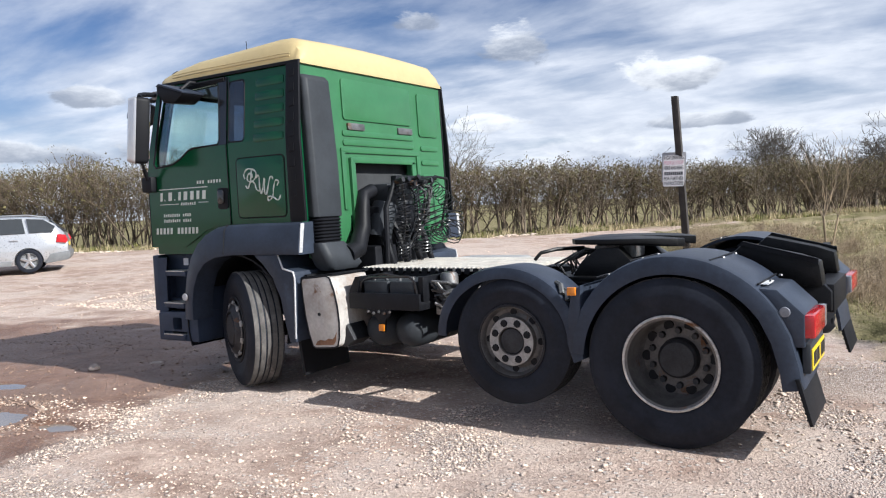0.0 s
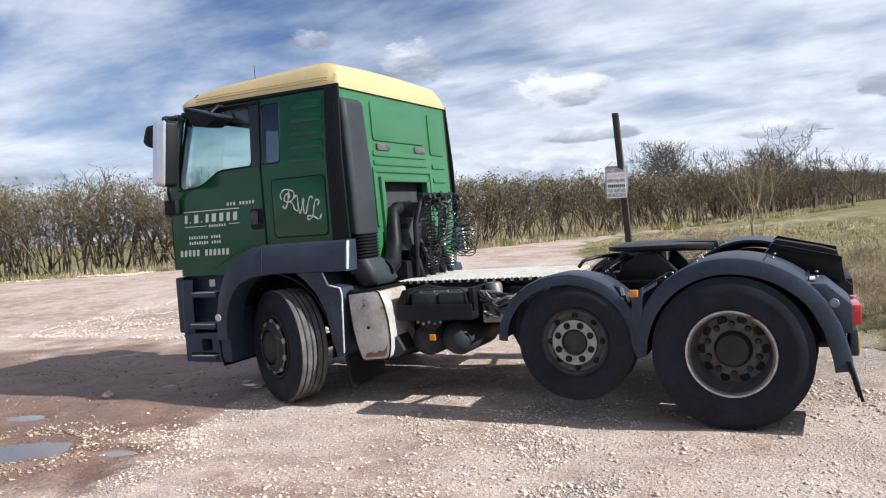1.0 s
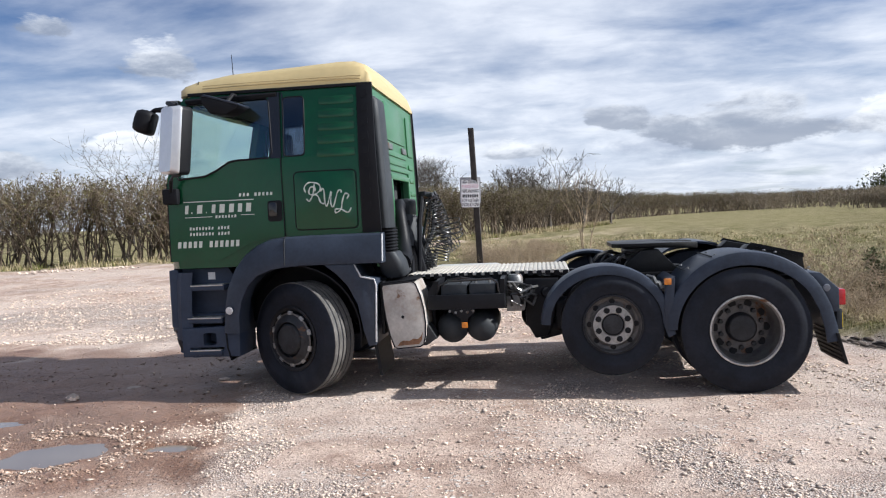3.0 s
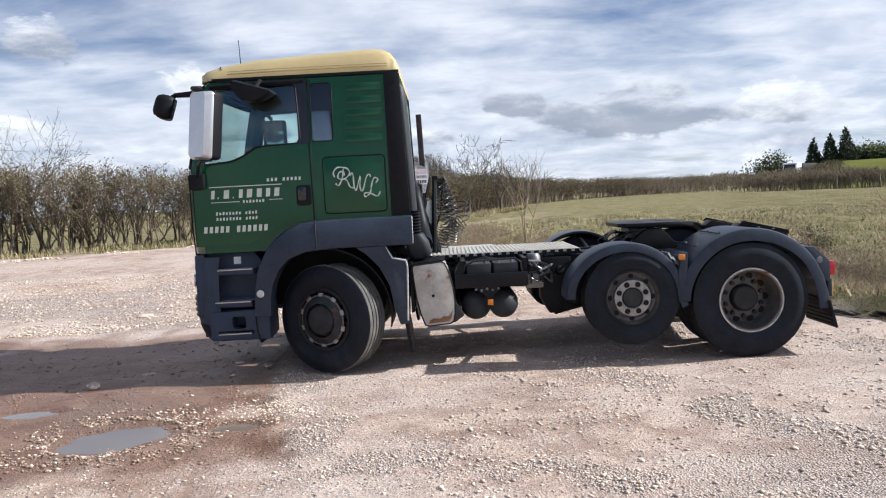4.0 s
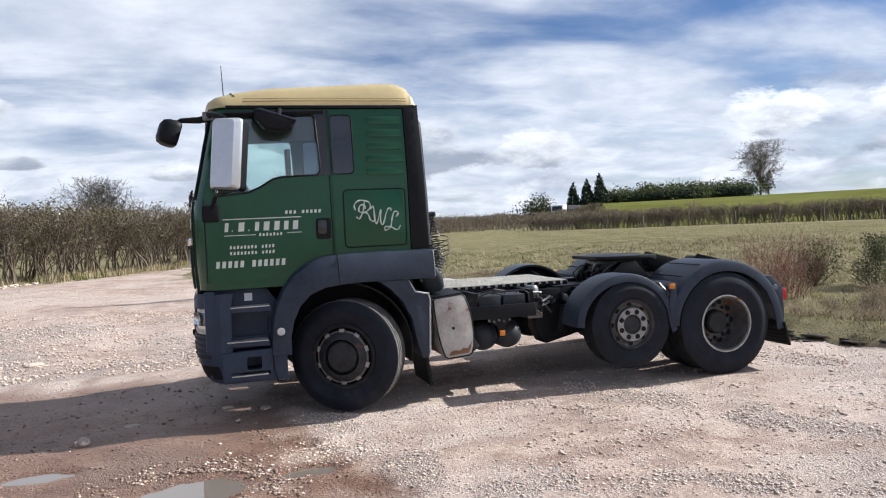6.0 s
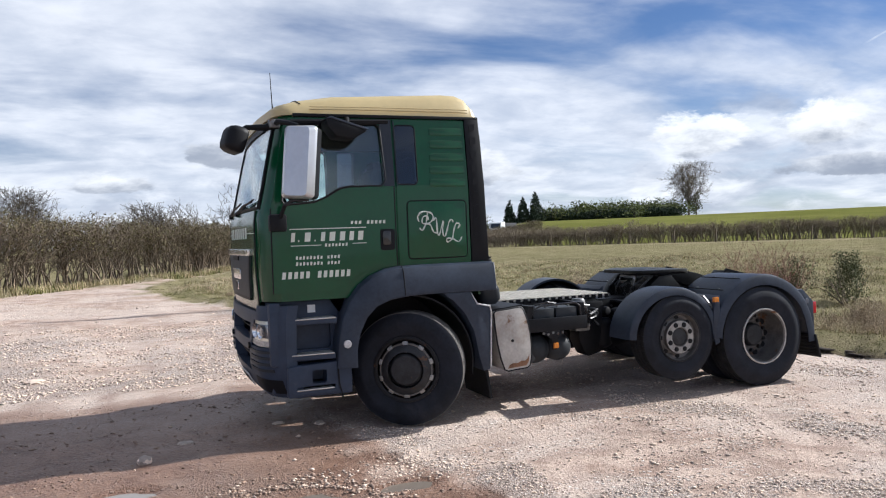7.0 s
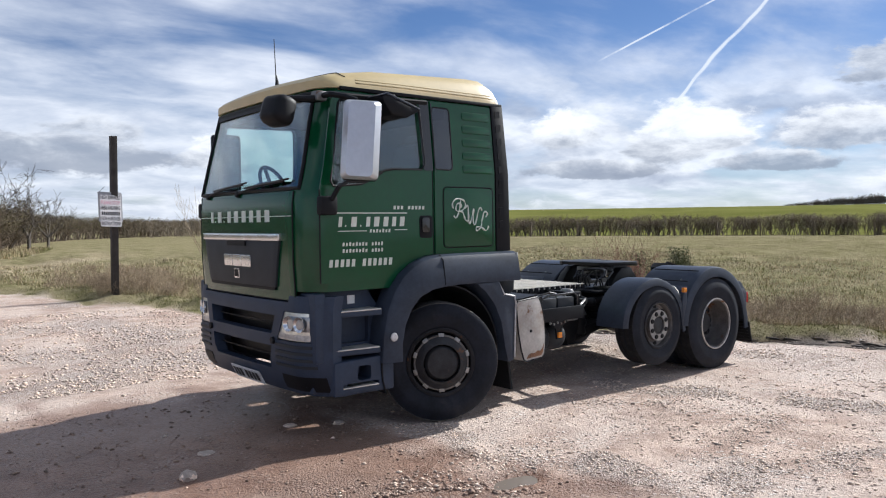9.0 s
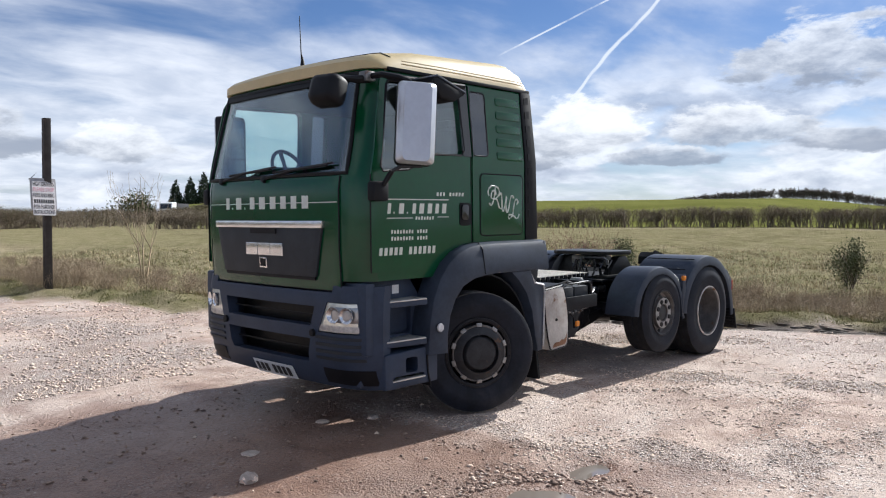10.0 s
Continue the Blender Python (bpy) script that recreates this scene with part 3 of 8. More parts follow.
def build_ground():
    n, b = 230, 0.034
    a = 0.052 / b
    u = a * np.sinh(b * np.arange(-n, n + 1))
    X, Y = np.meshgrid(u - 0.5, u - 2.0, indexing="ij")
    Z = height(X, Y)
    far = np.hypot(X, Y)
    Z = Z - smooth(700, 1250, far) * 8
    verts = np.stack([X, Y, Z], -1).reshape(-1, 3)
    w = 2 * n + 1
    i = np.arange((w - 1) * (w - 1))
    q = (i // (w - 1)) * w + i % (w - 1)
    faces = np.stack([q, q + w, q + w + 1, q + 1], -1)
    me = bpy.data.meshes.new("ground")
    me.from_pydata(verts.tolist(), [], faces.tolist())
    g = yard(X, Y)
    wet = 0 * X
    for px, py, pa, pb in PUDDLES:
        wet = np.maximum(wet, smooth(4.5, 0.8, ((X - px) / pa) ** 2 + ((Y - py) / pb) ** 2 + 0.4 * ripple(X, Y, 0.4)))
    wet = np.maximum(wet, 0.95 * muddy(X, Y))
    pale = smooth(0.1, 0.9, 0.55 * ripple(X, Y, 3.0, start=3) + 0.9 * smooth(4.5, 1.5, np.hypot((X + 3.5) / 1.6, (Y - 5.2) / 0.9)) + 0.9 * smooth(3, 6, X - 0.35 * Y) - 0.3)
    d = -off_line(HILL_HEDGE, X, Y)
    hill = smooth(0.5, -0.5, d) * smooth(-2, 2, X - 0.52 * Y)
    worn = smooth(1.5, 0.4, np.abs(off_line(HEDGE, X, Y) + 5.5 + 0.5 * ripple(X, Y, 8))) * smooth(-2, 2, X + 2) * smooth(9, 4, X)
    strip = smooth(1.0, 2.0, d) * smooth(7.0, 5.0, d) * smooth(-2, 2, X - 0.52 * Y) * smooth(-0.6, 0.6, ripple(X, Y, 9, start=7) + 0.4)
    worn = np.maximum(worn, 0.7 * strip)
    grit = clusters(X, Y)
    e = X - np.interp(Y, EDGE_Y, EDGE_X) + 0.25 * ripple(X, Y, 1.7) * 0 + 0.10 * ripple(X, Y, 0.7, start=11)
    rut = smooth(0.42, 0.14, np.abs(e + 0.08)) * smooth(2.5, 0.5, Y) * smooth(-20, -10, Y)
    for name, val in (("grit", grit), ("rut", rut), ("yard", g), ("pale", pale), ("wet", wet), ("hill", hill), ("worn", worn)):
        me.attributes.new(name, "FLOAT", "POINT").data.foreach_set("value", np.clip(val, 0, 1).astype(np.float32).ravel())
    me.shade_smooth()
    me.materials.append(ground_material())
    tagged(new("ground", me), "stony yard of pinkish grit running into rough pasture", "ground", kind="structure")


build_ground()

# ---- the tractor unit: cab ----
truck = tagged(new("tractor_unit"), "dark green three-axle tractor unit with cream roof on the grit", "lorry")
truck.empty_display_size = 0.5


def half_width(z):
    return 1.095 - 0.06 * max(0.0, (z - 2.1) / 0.64)


def front_x(z):
    return float(np.interp(z, [1.0, 1.17, 1.4, 1.86, 1.93, 2.1, 2.4, 2.74], [-1.18, -1.185, -1.20, -1.20, -1.185, -1.145, -1.08, -1.0]))


def back_x(z):
    return 0.805 - 0.045 * (z - 1.2) / 1.5


def front_curve(s, z, inset=0.0):
    """A point of the cab's bowed front; s runs from -1 to 1 across it."""
    a = abs(s)
    hw = half_width(z) - inset
    return Vector((front_x(z) + inset + 0.045 * s * s + 0.13 * max(0.0, (a - 0.78) / 0.22) ** 2.4, s * hw, z))


def cab_ring(z, inset=0.0):
    pts = [front_curve(-1 + 2 * i / 32, z, inset) for i in range(33)]
    hw, xb = half_width(z) - inset, back_x(z) - inset
    r = 0.04
    pts += [Vector((xb - r + r * math.sin(radians(t)), hw - r + r * math.cos(radians(t)), z)) for t in (0, 30, 60, 90)]
    pts += [Vector((xb - r + r * math.cos(radians(t)), -hw + r - r * math.sin(radians(t)), z)) for t in (0, 30, 60, 90)]
    return pts


def side_sheet(poly, out0, out1):
    """A closed panel on the near side: a polygon in x and z between two offsets from the cab's side."""
    b = Buf().prism(poly, 0, 1)
    bm = bmesh.new()
    me = bpy.data.meshes.new("tmp")
    me.from_pydata(b.v, [], b.f)
    bm.from_mesh(me)
    bmesh.ops.bisect_plane(bm, geom=bm.verts[:] + bm.edges[:] + bm.faces[:], plane_co=(0, 0, 2.1), plane_no=(0, 0, 1))
    c = Buf()
    bm.verts.index_update()
    c.v = [(v.co.x, -half_width(v.co.z) - (out0 if v.co.y < 0.5 else out1), v.co.z) for v in bm.verts]
    c.f = [tuple(v.index for v in f.verts) for f in bm.faces]
    bm.free()
    bpy.data.meshes.remove(me)
    return c


LEVELS = [1.17, 1.28, 1.4, 1.63, 1.86, 1.93, 2.1, 2.4, 2.705]
DOOR_WINDOW = [(-0.135, 2.105), (-0.10, 2.15), (-0.125, 2.60), (-0.16, 2.635), (-0.86, 2.615), (-0.885, 2.58), (-0.985, 1.99), (-0.96, 1.955), (-0.72, 1.975), (-0.62, 2.015), (-0.50, 2.085), (-0.42, 2.10)]
QUARTER = rounded(0.002, 0.190, 2.112, 2.625, 0.035)
SHIELD = (-0.835, 0.835, 1.955, 2.66)


def shield_block(s0, s1, z0, z1, out, inn):
    def at(s, z, k):
        p = front_curve(s, z)
        return (p.x - out, p.y, p.z) if k == 0 else (p.x + inn, p.y * 0.99, p.z)
    return Buf().grid(at, np.linspace(s0, s1, 25), np.linspace(z0, z1, 7), True)


outer = Buf().loft([cab_ring(z) for z in LEVELS])
inner = Buf().loft([cab_ring(z, 0.05) for z in [1.24, 1.4, 1.86, 1.93, 2.1, 2.4, 2.69]])
body = part("cab_body", outer, GREEN, truck, "dark green steel cab shell")
win_cut = side_sheet(DOOR_WINDOW, 0.10, -0.16)
quarter_cut = side_sheet(QUARTER, 0.10, -0.16)
recess_cut = Buf().prism([(0.60, 1.0), (0.60, 1.80), (0.66, 1.90), (1.0, 1.90), (1.0, 1.0)], -0.44, 0.44)
cut(body, [inner, win_cut, win_cut.mirrored(), quarter_cut, quarter_cut.mirrored(), shield_block(*SHIELD, 0.15, 0.2), recess_cut])

# roof: a shallow lid with rounded shoulders, lower towards the front
def roof_ring(t):
    knots = [0, 0.05, 0.10, 0.2, 0.4, 0.8, 0.88, 0.94, 0.98, 1]
    x = float(np.interp(t, knots, [-1.035, -1.03, -0.98, -0.84, -0.5, 0.50, 0.63, 0.72, 0.772, 0.795]))
    top = float(np.interp(t, knots, [2.70, 2.78, 2.82, 2.855, 2.90, 2.948, 2.943, 2.908, 2.84, 2.75]))
    bow = float(np.interp(t, knots, [1, 1, 0.9, 0.6, 0.1, 0, 0, 0, 0, 0]))
    pts = []
    for i in range(33):
        a = -1 + i / 16
        q = abs(a)
        lift = 1 - max(0.0, (q - 0.86) / 0.14) ** 2.2
        bend = bow * (0.045 * a * a + 0.13 * max(0.0, (q - 0.78) / 0.22) ** 2.4)
        pts.append(Vector((x + bend, math.copysign(min(q * 1.09, 1.05), a) * (1 - 0.03 * lift), 2.70 + (top - 2.70) * max(0.0, lift) - 0.03 * a * a * lift * min(1, (top - 2.70) / 0.1))))
    pts += [Vector((x + bow * 0.175, 1.05, 2.685)), Vector((x + bow * 0.175, -1.05, 2.685))]
    return pts


part("roof", Buf().loft([roof_ring(t) for t in (0, 0.025, 0.05, 0.075, 0.1, 0.15, 0.2, 0.3, 0.4, 0.55, 0.7, 0.8, 0.84, 0.88, 0.91, 0.94, 0.96, 0.98, 0.99, 1)]), CREAM, truck, "cream painted cab roof", smooth=40)
part("roof_seam", Buf().tube([p + Vector((0, 0, 0.002)) for p in roof_ring(0.2)[1:-3]], 0.004, 5), BLACK, truck)
for side in (1, -1):
    for z, r in ((2.752, 0.007), (2.775, 0.006)):
        part("roof_rib", Buf().tube([(-0.72, -side * 1.05, z - 0.006), (-0.3, -side * 1.051, z), (0.62, -side * 1.051, z), (0.70, -side * 1.05, z - 0.004)], r * 0.7, 6), CREAM, truck)
    gutter = Buf().box(-0.86, 0.785, -1.062, -1.03, 2.685, 2.712)
    part("roof_gutter", gutter if side > 0 else gutter.mirrored(), BLACK, truck, bevel=0.004)


def both(buf):
    return (buf, buf.mirrored())


# doors with their windows
DOOR = [(-0.018, 1.42), (-0.025, 2.672), (-0.90, 2.672), (-0.945, 2.60), (-1.075, 1.93), (-1.075, 1.235), (-0.62, 1.235), (-0.50, 1.29), (-0.34, 1.375), (-0.2, 1.41)]
REAR_PANEL = [(0.665, 1.42), (0.655, 2.672), (-0.008, 2.672), (0.0, 1.42)]
for k in (0, 1):
    door = part("door", both(side_sheet(DOOR, 0.012, -0.004))[k], GREEN, truck, "dark green cab door")
    cut(door, [both(win_cut)[k]])
    panel = part("rear_side_panel", both(side_sheet(REAR_PANEL, 0.012, -0.004))[k], GREEN, truck)
    cut(panel, [both(quarter_cut)[k]])
    pane = part("window_pane", both(side_sheet(DOOR_WINDOW, -0.012, -0.016))[k], GLASS, door, "clear door window")
    pane.visible_shadow = False
    q = part("quarter_window", both(side_sheet(QUARTER, 0.012, 0.005))[k], GLASS_DK, panel, "tinted rear side window")
    q.visible_shadow = False
    # rubber seals
    for poly, host in ((DOOR_WINDOW, door), (QUARTER, panel)):
        line = [(x, -half_width(z) - 0.010, z) for x, z in poly]
        part("window_seal", both(Buf().tube(line, 0.010 if poly is DOOR_WINDOW else 0.007, 6, True))[k], BLACK, host)
    pillar = [(-0.115, 2.10), (-0.128, 2.672), (-0.028, 2.672), (-0.021, 2.10)]
    part("pillar_cover", both(side_sheet(pillar, 0.016, 0.004))[k], BLACK_GLOSS, door, "gloss black pillar")
    cover2 = [(0.0, 2.10), (-0.006, 2.66), (0.005, 2.66), (0.008, 2.10)]
    part("pillar_cover", both(side_sheet(cover2, 0.016, 0.004))[k], BLACK_GLOSS, panel)
    frame_line = [(-0.05, -half_width(2.66) - 0.012, 2.655), (-0.88, -half_width(2.65) - 0.012, 2.64)]
    part("door_top_rail", both(Buf().tube(frame_line, 0.022, 6))[k], BLACK, door)
    # handle in its dished pocket
    cup = Buf().prism(rounded(-0.165, -0.035, 1.555, 1.735, 0.025), -1.113, -1.100)
    part("handle_pocket", both(cup)[k], BLACK, door, "black recessed door handle", bevel=0.003)
    grip = Buf().prism(rounded(-0.15, -0.075, 1.60, 1.72, 0.02), -1.128, -1.112)
    part("door_handle", both(grip)[k], BLACK_GLOSS, door, bevel=0.004)
    # hatch, a black line standing in for its narrow shadow gap, and the pressed ribs above it
    part("hatch", both(side_sheet(rounded(0.088, 0.628, 1.475, 1.965, 0.035), 0.018, 0.010))[k], GREEN, panel, "locker hatch", bevel=0.003)
    edge = [(x, -half_width(z) - 0.013, z) for x, z in rounded(0.082, 0.634, 1.469, 1.971, 0.04)]
    part("hatch_seal", both(Buf().tube(edge, 0.0045, 6, True))[k], BLACK, panel)
    for i in range(5):
        z = 2.125 + i * 0.113
        x0 = 0.30 + 0.006 * i
        rib = side_sheet([(x0, z - 0.024), (x0 + 0.02, z - 0.036), (0.62, z - 0.036), (0.635, z - 0.024), (0.635, z + 0.024), (0.62, z + 0.036), (x0 + 0.02, z + 0.036), (x0, z + 0.024)], 0.017, 0.010)
        part("pressed_rib", both(rib)[k], GREEN, panel, bevel=0.003)
    # black louvred strip at the rear edge
    strip = [(0.672, 1.425), (0.662, 2.705), (0.796, 2.712), (0.835, 1.425)]
    st = part("rear_edge_strip", both(side_sheet(strip, 0.022, -0.002))[k], BLACK, truck, "black louvred edge strip", bevel=0.004)
    for i in range(9):
        z = 1.62 + i * 0.12
        x0 = 0.70
        part("louvre", both(side_sheet([(x0, z), (x0, z + 0.06), (x0 + 0.055, z + 0.07), (x0 + 0.055, z + 0.01)], 0.027, 0.02))[k], BLACK, st)
    # shut lines
    for x0, z0, x1, z1 in ((-0.022, 1.42, -0.028, 2.672), (-1.08, 1.235, -1.08, 1.93)):
        ln = Buf().tube([(x0, -half_width(z0) - 0.0105, z0), (x1 + 0 * x0, -half_width(2.1) - 0.0105, 2.1) if z1 > 2.1 else (x1, -half_width(z1) - 0.0105, z1), (x1, -half_width(z1) - 0.0105, z1)], 0.0055, 6)
        part("shut_line", both(ln)[k], BLACK, door)

# windscreen
shield = part("windscreen", shield_block(-0.845, 0.845, 1.945, 2.672, 0.000, 0.008), GLASS, truck, "wide clear windscreen")
shield.visible_shadow = False


def front_line(s0, z0, s1, z1, out, n=16):
    pts = []
    for i in range(n + 1):
        p = front_curve(s0 + (s1 - s0) * i / n, z0 + (z1 - z0) * i / n)
        pts.append((p.x - out, p.y, p.z))
    return pts


rim = front_line(-0.845, 1.945, 0.845, 1.945, 0.004) + front_line(0.845, 1.945, 0.845, 2.672, 0.004, 8)[1:] + front_line(0.845, 2.672, -0.845, 2.672, 0.004)[1:] + front_line(-0.845, 2.672, -0.845, 1.945, 0.004, 8)[1:-1]
part("windscreen_seal", Buf().tube(rim, 0.016, 6, True), BLACK, truck)


def front_panel(s0, s1, z0, z1, out, inn, n=20, m=4, s2=None, s3=None):
    """A closed panel that follows the cab's front."""
    s2, s3 = (s0 if s2 is None else s2), (s1 if s3 is None else s3)

    def at(u, v, k):
        z = z0 + (z1 - z0) * v
        lo, hi = s0 + (s2 - s0) * v, s1 + (s3 - s1) * v
        p = front_curve(lo + (hi - lo) * u, z)
        return (p.x - (out if k == 0 else inn), p.y, p.z)
    return Buf().grid(at, np.linspace(0, 1, n), np.linspace(0, 1, m), True)


part("sun_strip", front_panel(-0.84, 0.84, 2.625, 2.675, 0.012, 0.002), BLACK, truck)
flap = part("front_flap", front_panel(-0.80, 0.80, 1.10, 1.925, 0.014, -0.004, 28, 8), GREEN, truck, "dark green front panel", bevel=0.004)
part("front_seam", Buf().tube(front_line(-0.80, 1.10, -0.80, 1.925, 0.010, 8), 0.006, 6), BLACK, flap)
part("front_seam", Buf().tube(front_line(0.80, 1.10, 0.80, 1.925, 0.010, 8), 0.006, 6), BLACK, flap)
grille = part("grille_panel", front_panel(-0.575, 0.575, 1.19, 1.555, 0.034, 0.010, 20, 4, -0.655, 0.655), GREY_DK, truck, "dark grey grille panel with a polished top strip", bevel=0.006)
part("grille_strip", front_panel(-0.665, 0.665, 1.55, 1.605, 0.048, 0.012, 20, 3, -0.67, 0.67), CHROME, grille, "polished strip", bevel=0.006)
part("grille_slot", front_panel(-0.56, 0.56, 1.165, 1.195, 0.030, 0.006, 20, 3), BLACK, grille)
part("badge_recess", front_panel(-0.16, 0.16, 1.505, 1.547, 0.046, 0.03, 6, 2), BLACK, grille)
for s0 in (-0.235, -0.078, 0.080):
    part("badge_bar", front_panel(s0, s0 + 0.15, 1.335, 1.432, 0.042, 0.03, 5, 2), CHROME, grille, "plain polished badge bar", bevel=0.004)
part("badge_bar", front_panel(-0.03, 0.06, 1.235, 1.318, 0.040, 0.03, 4, 2), CHROME, grille, bevel=0.003)
part("badge_bar", front_panel(-0.018, 0.048, 1.247, 1.306, 0.043, 0.035, 4, 2), BLACK, grille)
# wipers
for y0, y1 in ((0.62, -0.05), (0.02, -0.68)):
    a, b = front_curve(y0, 1.945), front_curve(y1, 2.0)
    w = part("wiper", Buf().tube([(a.x - 0.03, a.y, 1.93), ((a.x + b.x) / 2 - 0.04, (a.y + b.y) / 2, 1.985), (b.x - 0.03, b.y, 2.005)], 0.010, 6), BLACK, truck, "black wiper at rest")
    c = front_curve(y0 - 0.1, 1.97)
    part("wiper_blade", Buf().tube([(c.x - 0.022, c.y, 1.975), (b.x - 0.022, b.y - 0.06, 2.02)], 0.008, 6), BLACK, w)
    part("wiper_pivot", Buf().lathe([(0, 0.04), (0.028, 0.03), (0.03, -0.02)], (a.x - 0.01, a.y, 1.925), (-1, 0, 0.3), 12), BLACK, w)

def curved(pts, n=5):
    """A smooth line through the points."""
    p = [np.array(q) for q in (pts[0], *pts, pts[-1])]
    out = []
    for i in range(1, len(p) - 2):
        for t in np.arange(n) / n:
            out.append(tuple(0.5 * (2 * p[i] + (p[i + 1] - p[i - 1]) * t + (2 * p[i - 1] - 5 * p[i] + 4 * p[i + 1] - p[i + 2]) * t * t + (3 * p[i] - p[i - 1] - 3 * p[i + 1] + p[i + 2]) * t ** 3)))
    return out + [pts[-1]]


# lettering on the near door, as plain bars
BARS = [(-0.935, -0.288, 1.752, 0.008), (-0.935, -0.283, 1.595, 0.0), (-0.929, -0.673, 1.617, 0.006), (-0.411, -0.288, 1.622, 0.006), (-0.645, -0.433, 1.606, 0.026), (-0.89, -0.5, 1.507, 0.028), (-0.89, -0.517, 1.458, 0.028)]


def bar(x0, x1, z0, h, proud=0.014):
    return side_sheet([(x0, z0), (x1, z0), (x1 + 0.12 * h, z0 + h), (x0 + 0.12 * h, z0 + h)], proud, proud - 0.003)


for k in (0, 1):
    host = [o for o in truck.children if o.name.startswith("door")][k]
    for x0, x1, z0, h in BARS:
        if h > 0.02:
            for i in range(round((x1 - x0) / 0.029)):
                if i not in (8,):
                    part("lettering_bar", both(bar(x0 + i * 0.029, x0 + i * 0.029 + 0.016, z0, h - 0.004 * (i % 2)))[k], LETTER, host)
        elif h:
            part("lettering_bar", both(bar(x0, x1, z0, h))[k], LETTER, host, "pale lettering bar")
    for x0, x1 in ((-0.935, -0.885), (-0.868, -0.854), (-0.829, -0.751), (-0.734, -0.72), (-0.69, -0.634), (-0.623, -0.545), (-0.534, -0.461), (-0.45, -0.389), (-0.378, -0.305)):
        part("lettering_bar", both(bar(x0 + 0.2 * (x1 - x0), x1 - 0.2 * (x1 - x0), 1.652, 0.075 if x1 - x0 > 0.03 else 0.014))[k], LETTER, host)
    for i in range(12):
        if i != 5:
            part("lettering_bar", both(bar(-1.008 + i * 0.0487, -1.008 + i * 0.0487 + 0.029, 1.352, 0.056))[k], LETTER, host)
    for i in range(9):
        if i not in (3,):
            part("lettering_bar", both(bar(-0.42 + i * 0.0352, -0.42 + i * 0.0352 + 0.02, 1.785, 0.028))[k], LETTER, host)
    # flowing initials on the hatch: loose curved strokes
    host = [o for o in truck.children if o.name.startswith("rear_side_panel")][k]
    for pts in (((0.185, 1.79), (0.175, 1.835), (0.22, 1.875), (0.30, 1.86), (0.315, 1.81), (0.265, 1.77), (0.215, 1.78), (0.225, 1.83), (0.265, 1.835), (0.27, 1.80)), ((0.265, 1.865), (0.25, 1.78), (0.215, 1.715), (0.19, 1.735)), ((0.262, 1.775), (0.292, 1.755), (0.315, 1.70), (0.345, 1.69), (0.352, 1.705)),
                ((0.315, 1.795), (0.345, 1.815), (0.352, 1.70), (0.37, 1.672), (0.41, 1.79), (0.402, 1.69), (0.425, 1.66), (0.465, 1.78), (0.495, 1.80), (0.50, 1.775)),
                ((0.545, 1.72), (0.565, 1.755), (0.53, 1.765), (0.505, 1.70), (0.49, 1.635), (0.445, 1.605), (0.44, 1.635), (0.49, 1.635), (0.55, 1.605), (0.58, 1.645))):
        line = [(x, -half_width(z) - 0.0185, z) for x, z in curved(pts)]
        part("script_stroke", both(Buf().tube(line, [0.0035 + 0.0045 * abs(math.sin(0.55 * i)) for i in range(len(line))], 5))[k], LETTER, host, "pale curved stroke")
# bars across the front panel
for s0, s1 in ((-0.56, -0.48), (-0.46, -0.445), (-0.42, -0.30), (-0.28, -0.265), (-0.22, -0.12), (-0.10, 0.02), (0.04, 0.15), (0.17, 0.27), (0.29, 0.39), (0.41, 0.52)):
    part("lettering_bar", front_panel(-s1 + 0.2 * (s1 - s0), -s0 - 0.2 * (s1 - s0), 1.695, 1.79 if s1 - s0 > 0.05 else 1.71, 0.0175, 0.014, 3, 2), LETTER, flap, "pale lettering bar")
part("lettering_bar", front_panel(-0.79, 0.79, 1.735, 1.741, 0.0165, 0.014, 20, 2), LETTER, flap)

# ---- bumper, steps and arches ----
def bump_curve(s, z, out=0.0):
    a = abs(s)
    xf = float(np.interp(z, [0.36, 0.45, 0.62, 0.8, 1.05, 1.13], [-1.12, -1.18, -1.228, -1.232, -1.222, -1.205]))
    return Vector((xf - out + 0.06 * s * s + 0.17 * max(0.0, (a - 0.74) / 0.26) ** 2.2, s * (1.135 + out * 0.3), z))


def bump_panel(s0, s1, z0, z1, out, inn, n=12, m=5, s2=None, s3=None):
    s2, s3 = (s0 if s2 is None else s2), (s1 if s3 is None else s3)

    def at(u, v, k):
        lo, hi = s0 + (s2 - s0) * v, s1 + (s3 - s1) * v
        p = bump_curve(lo + (hi - lo) * u, z0 + (z1 - z0) * v, out if k == 0 else inn)
        return tuple(p)
    return Buf().grid(at, np.linspace(0, 1, n), np.linspace(0, 1, m), True)


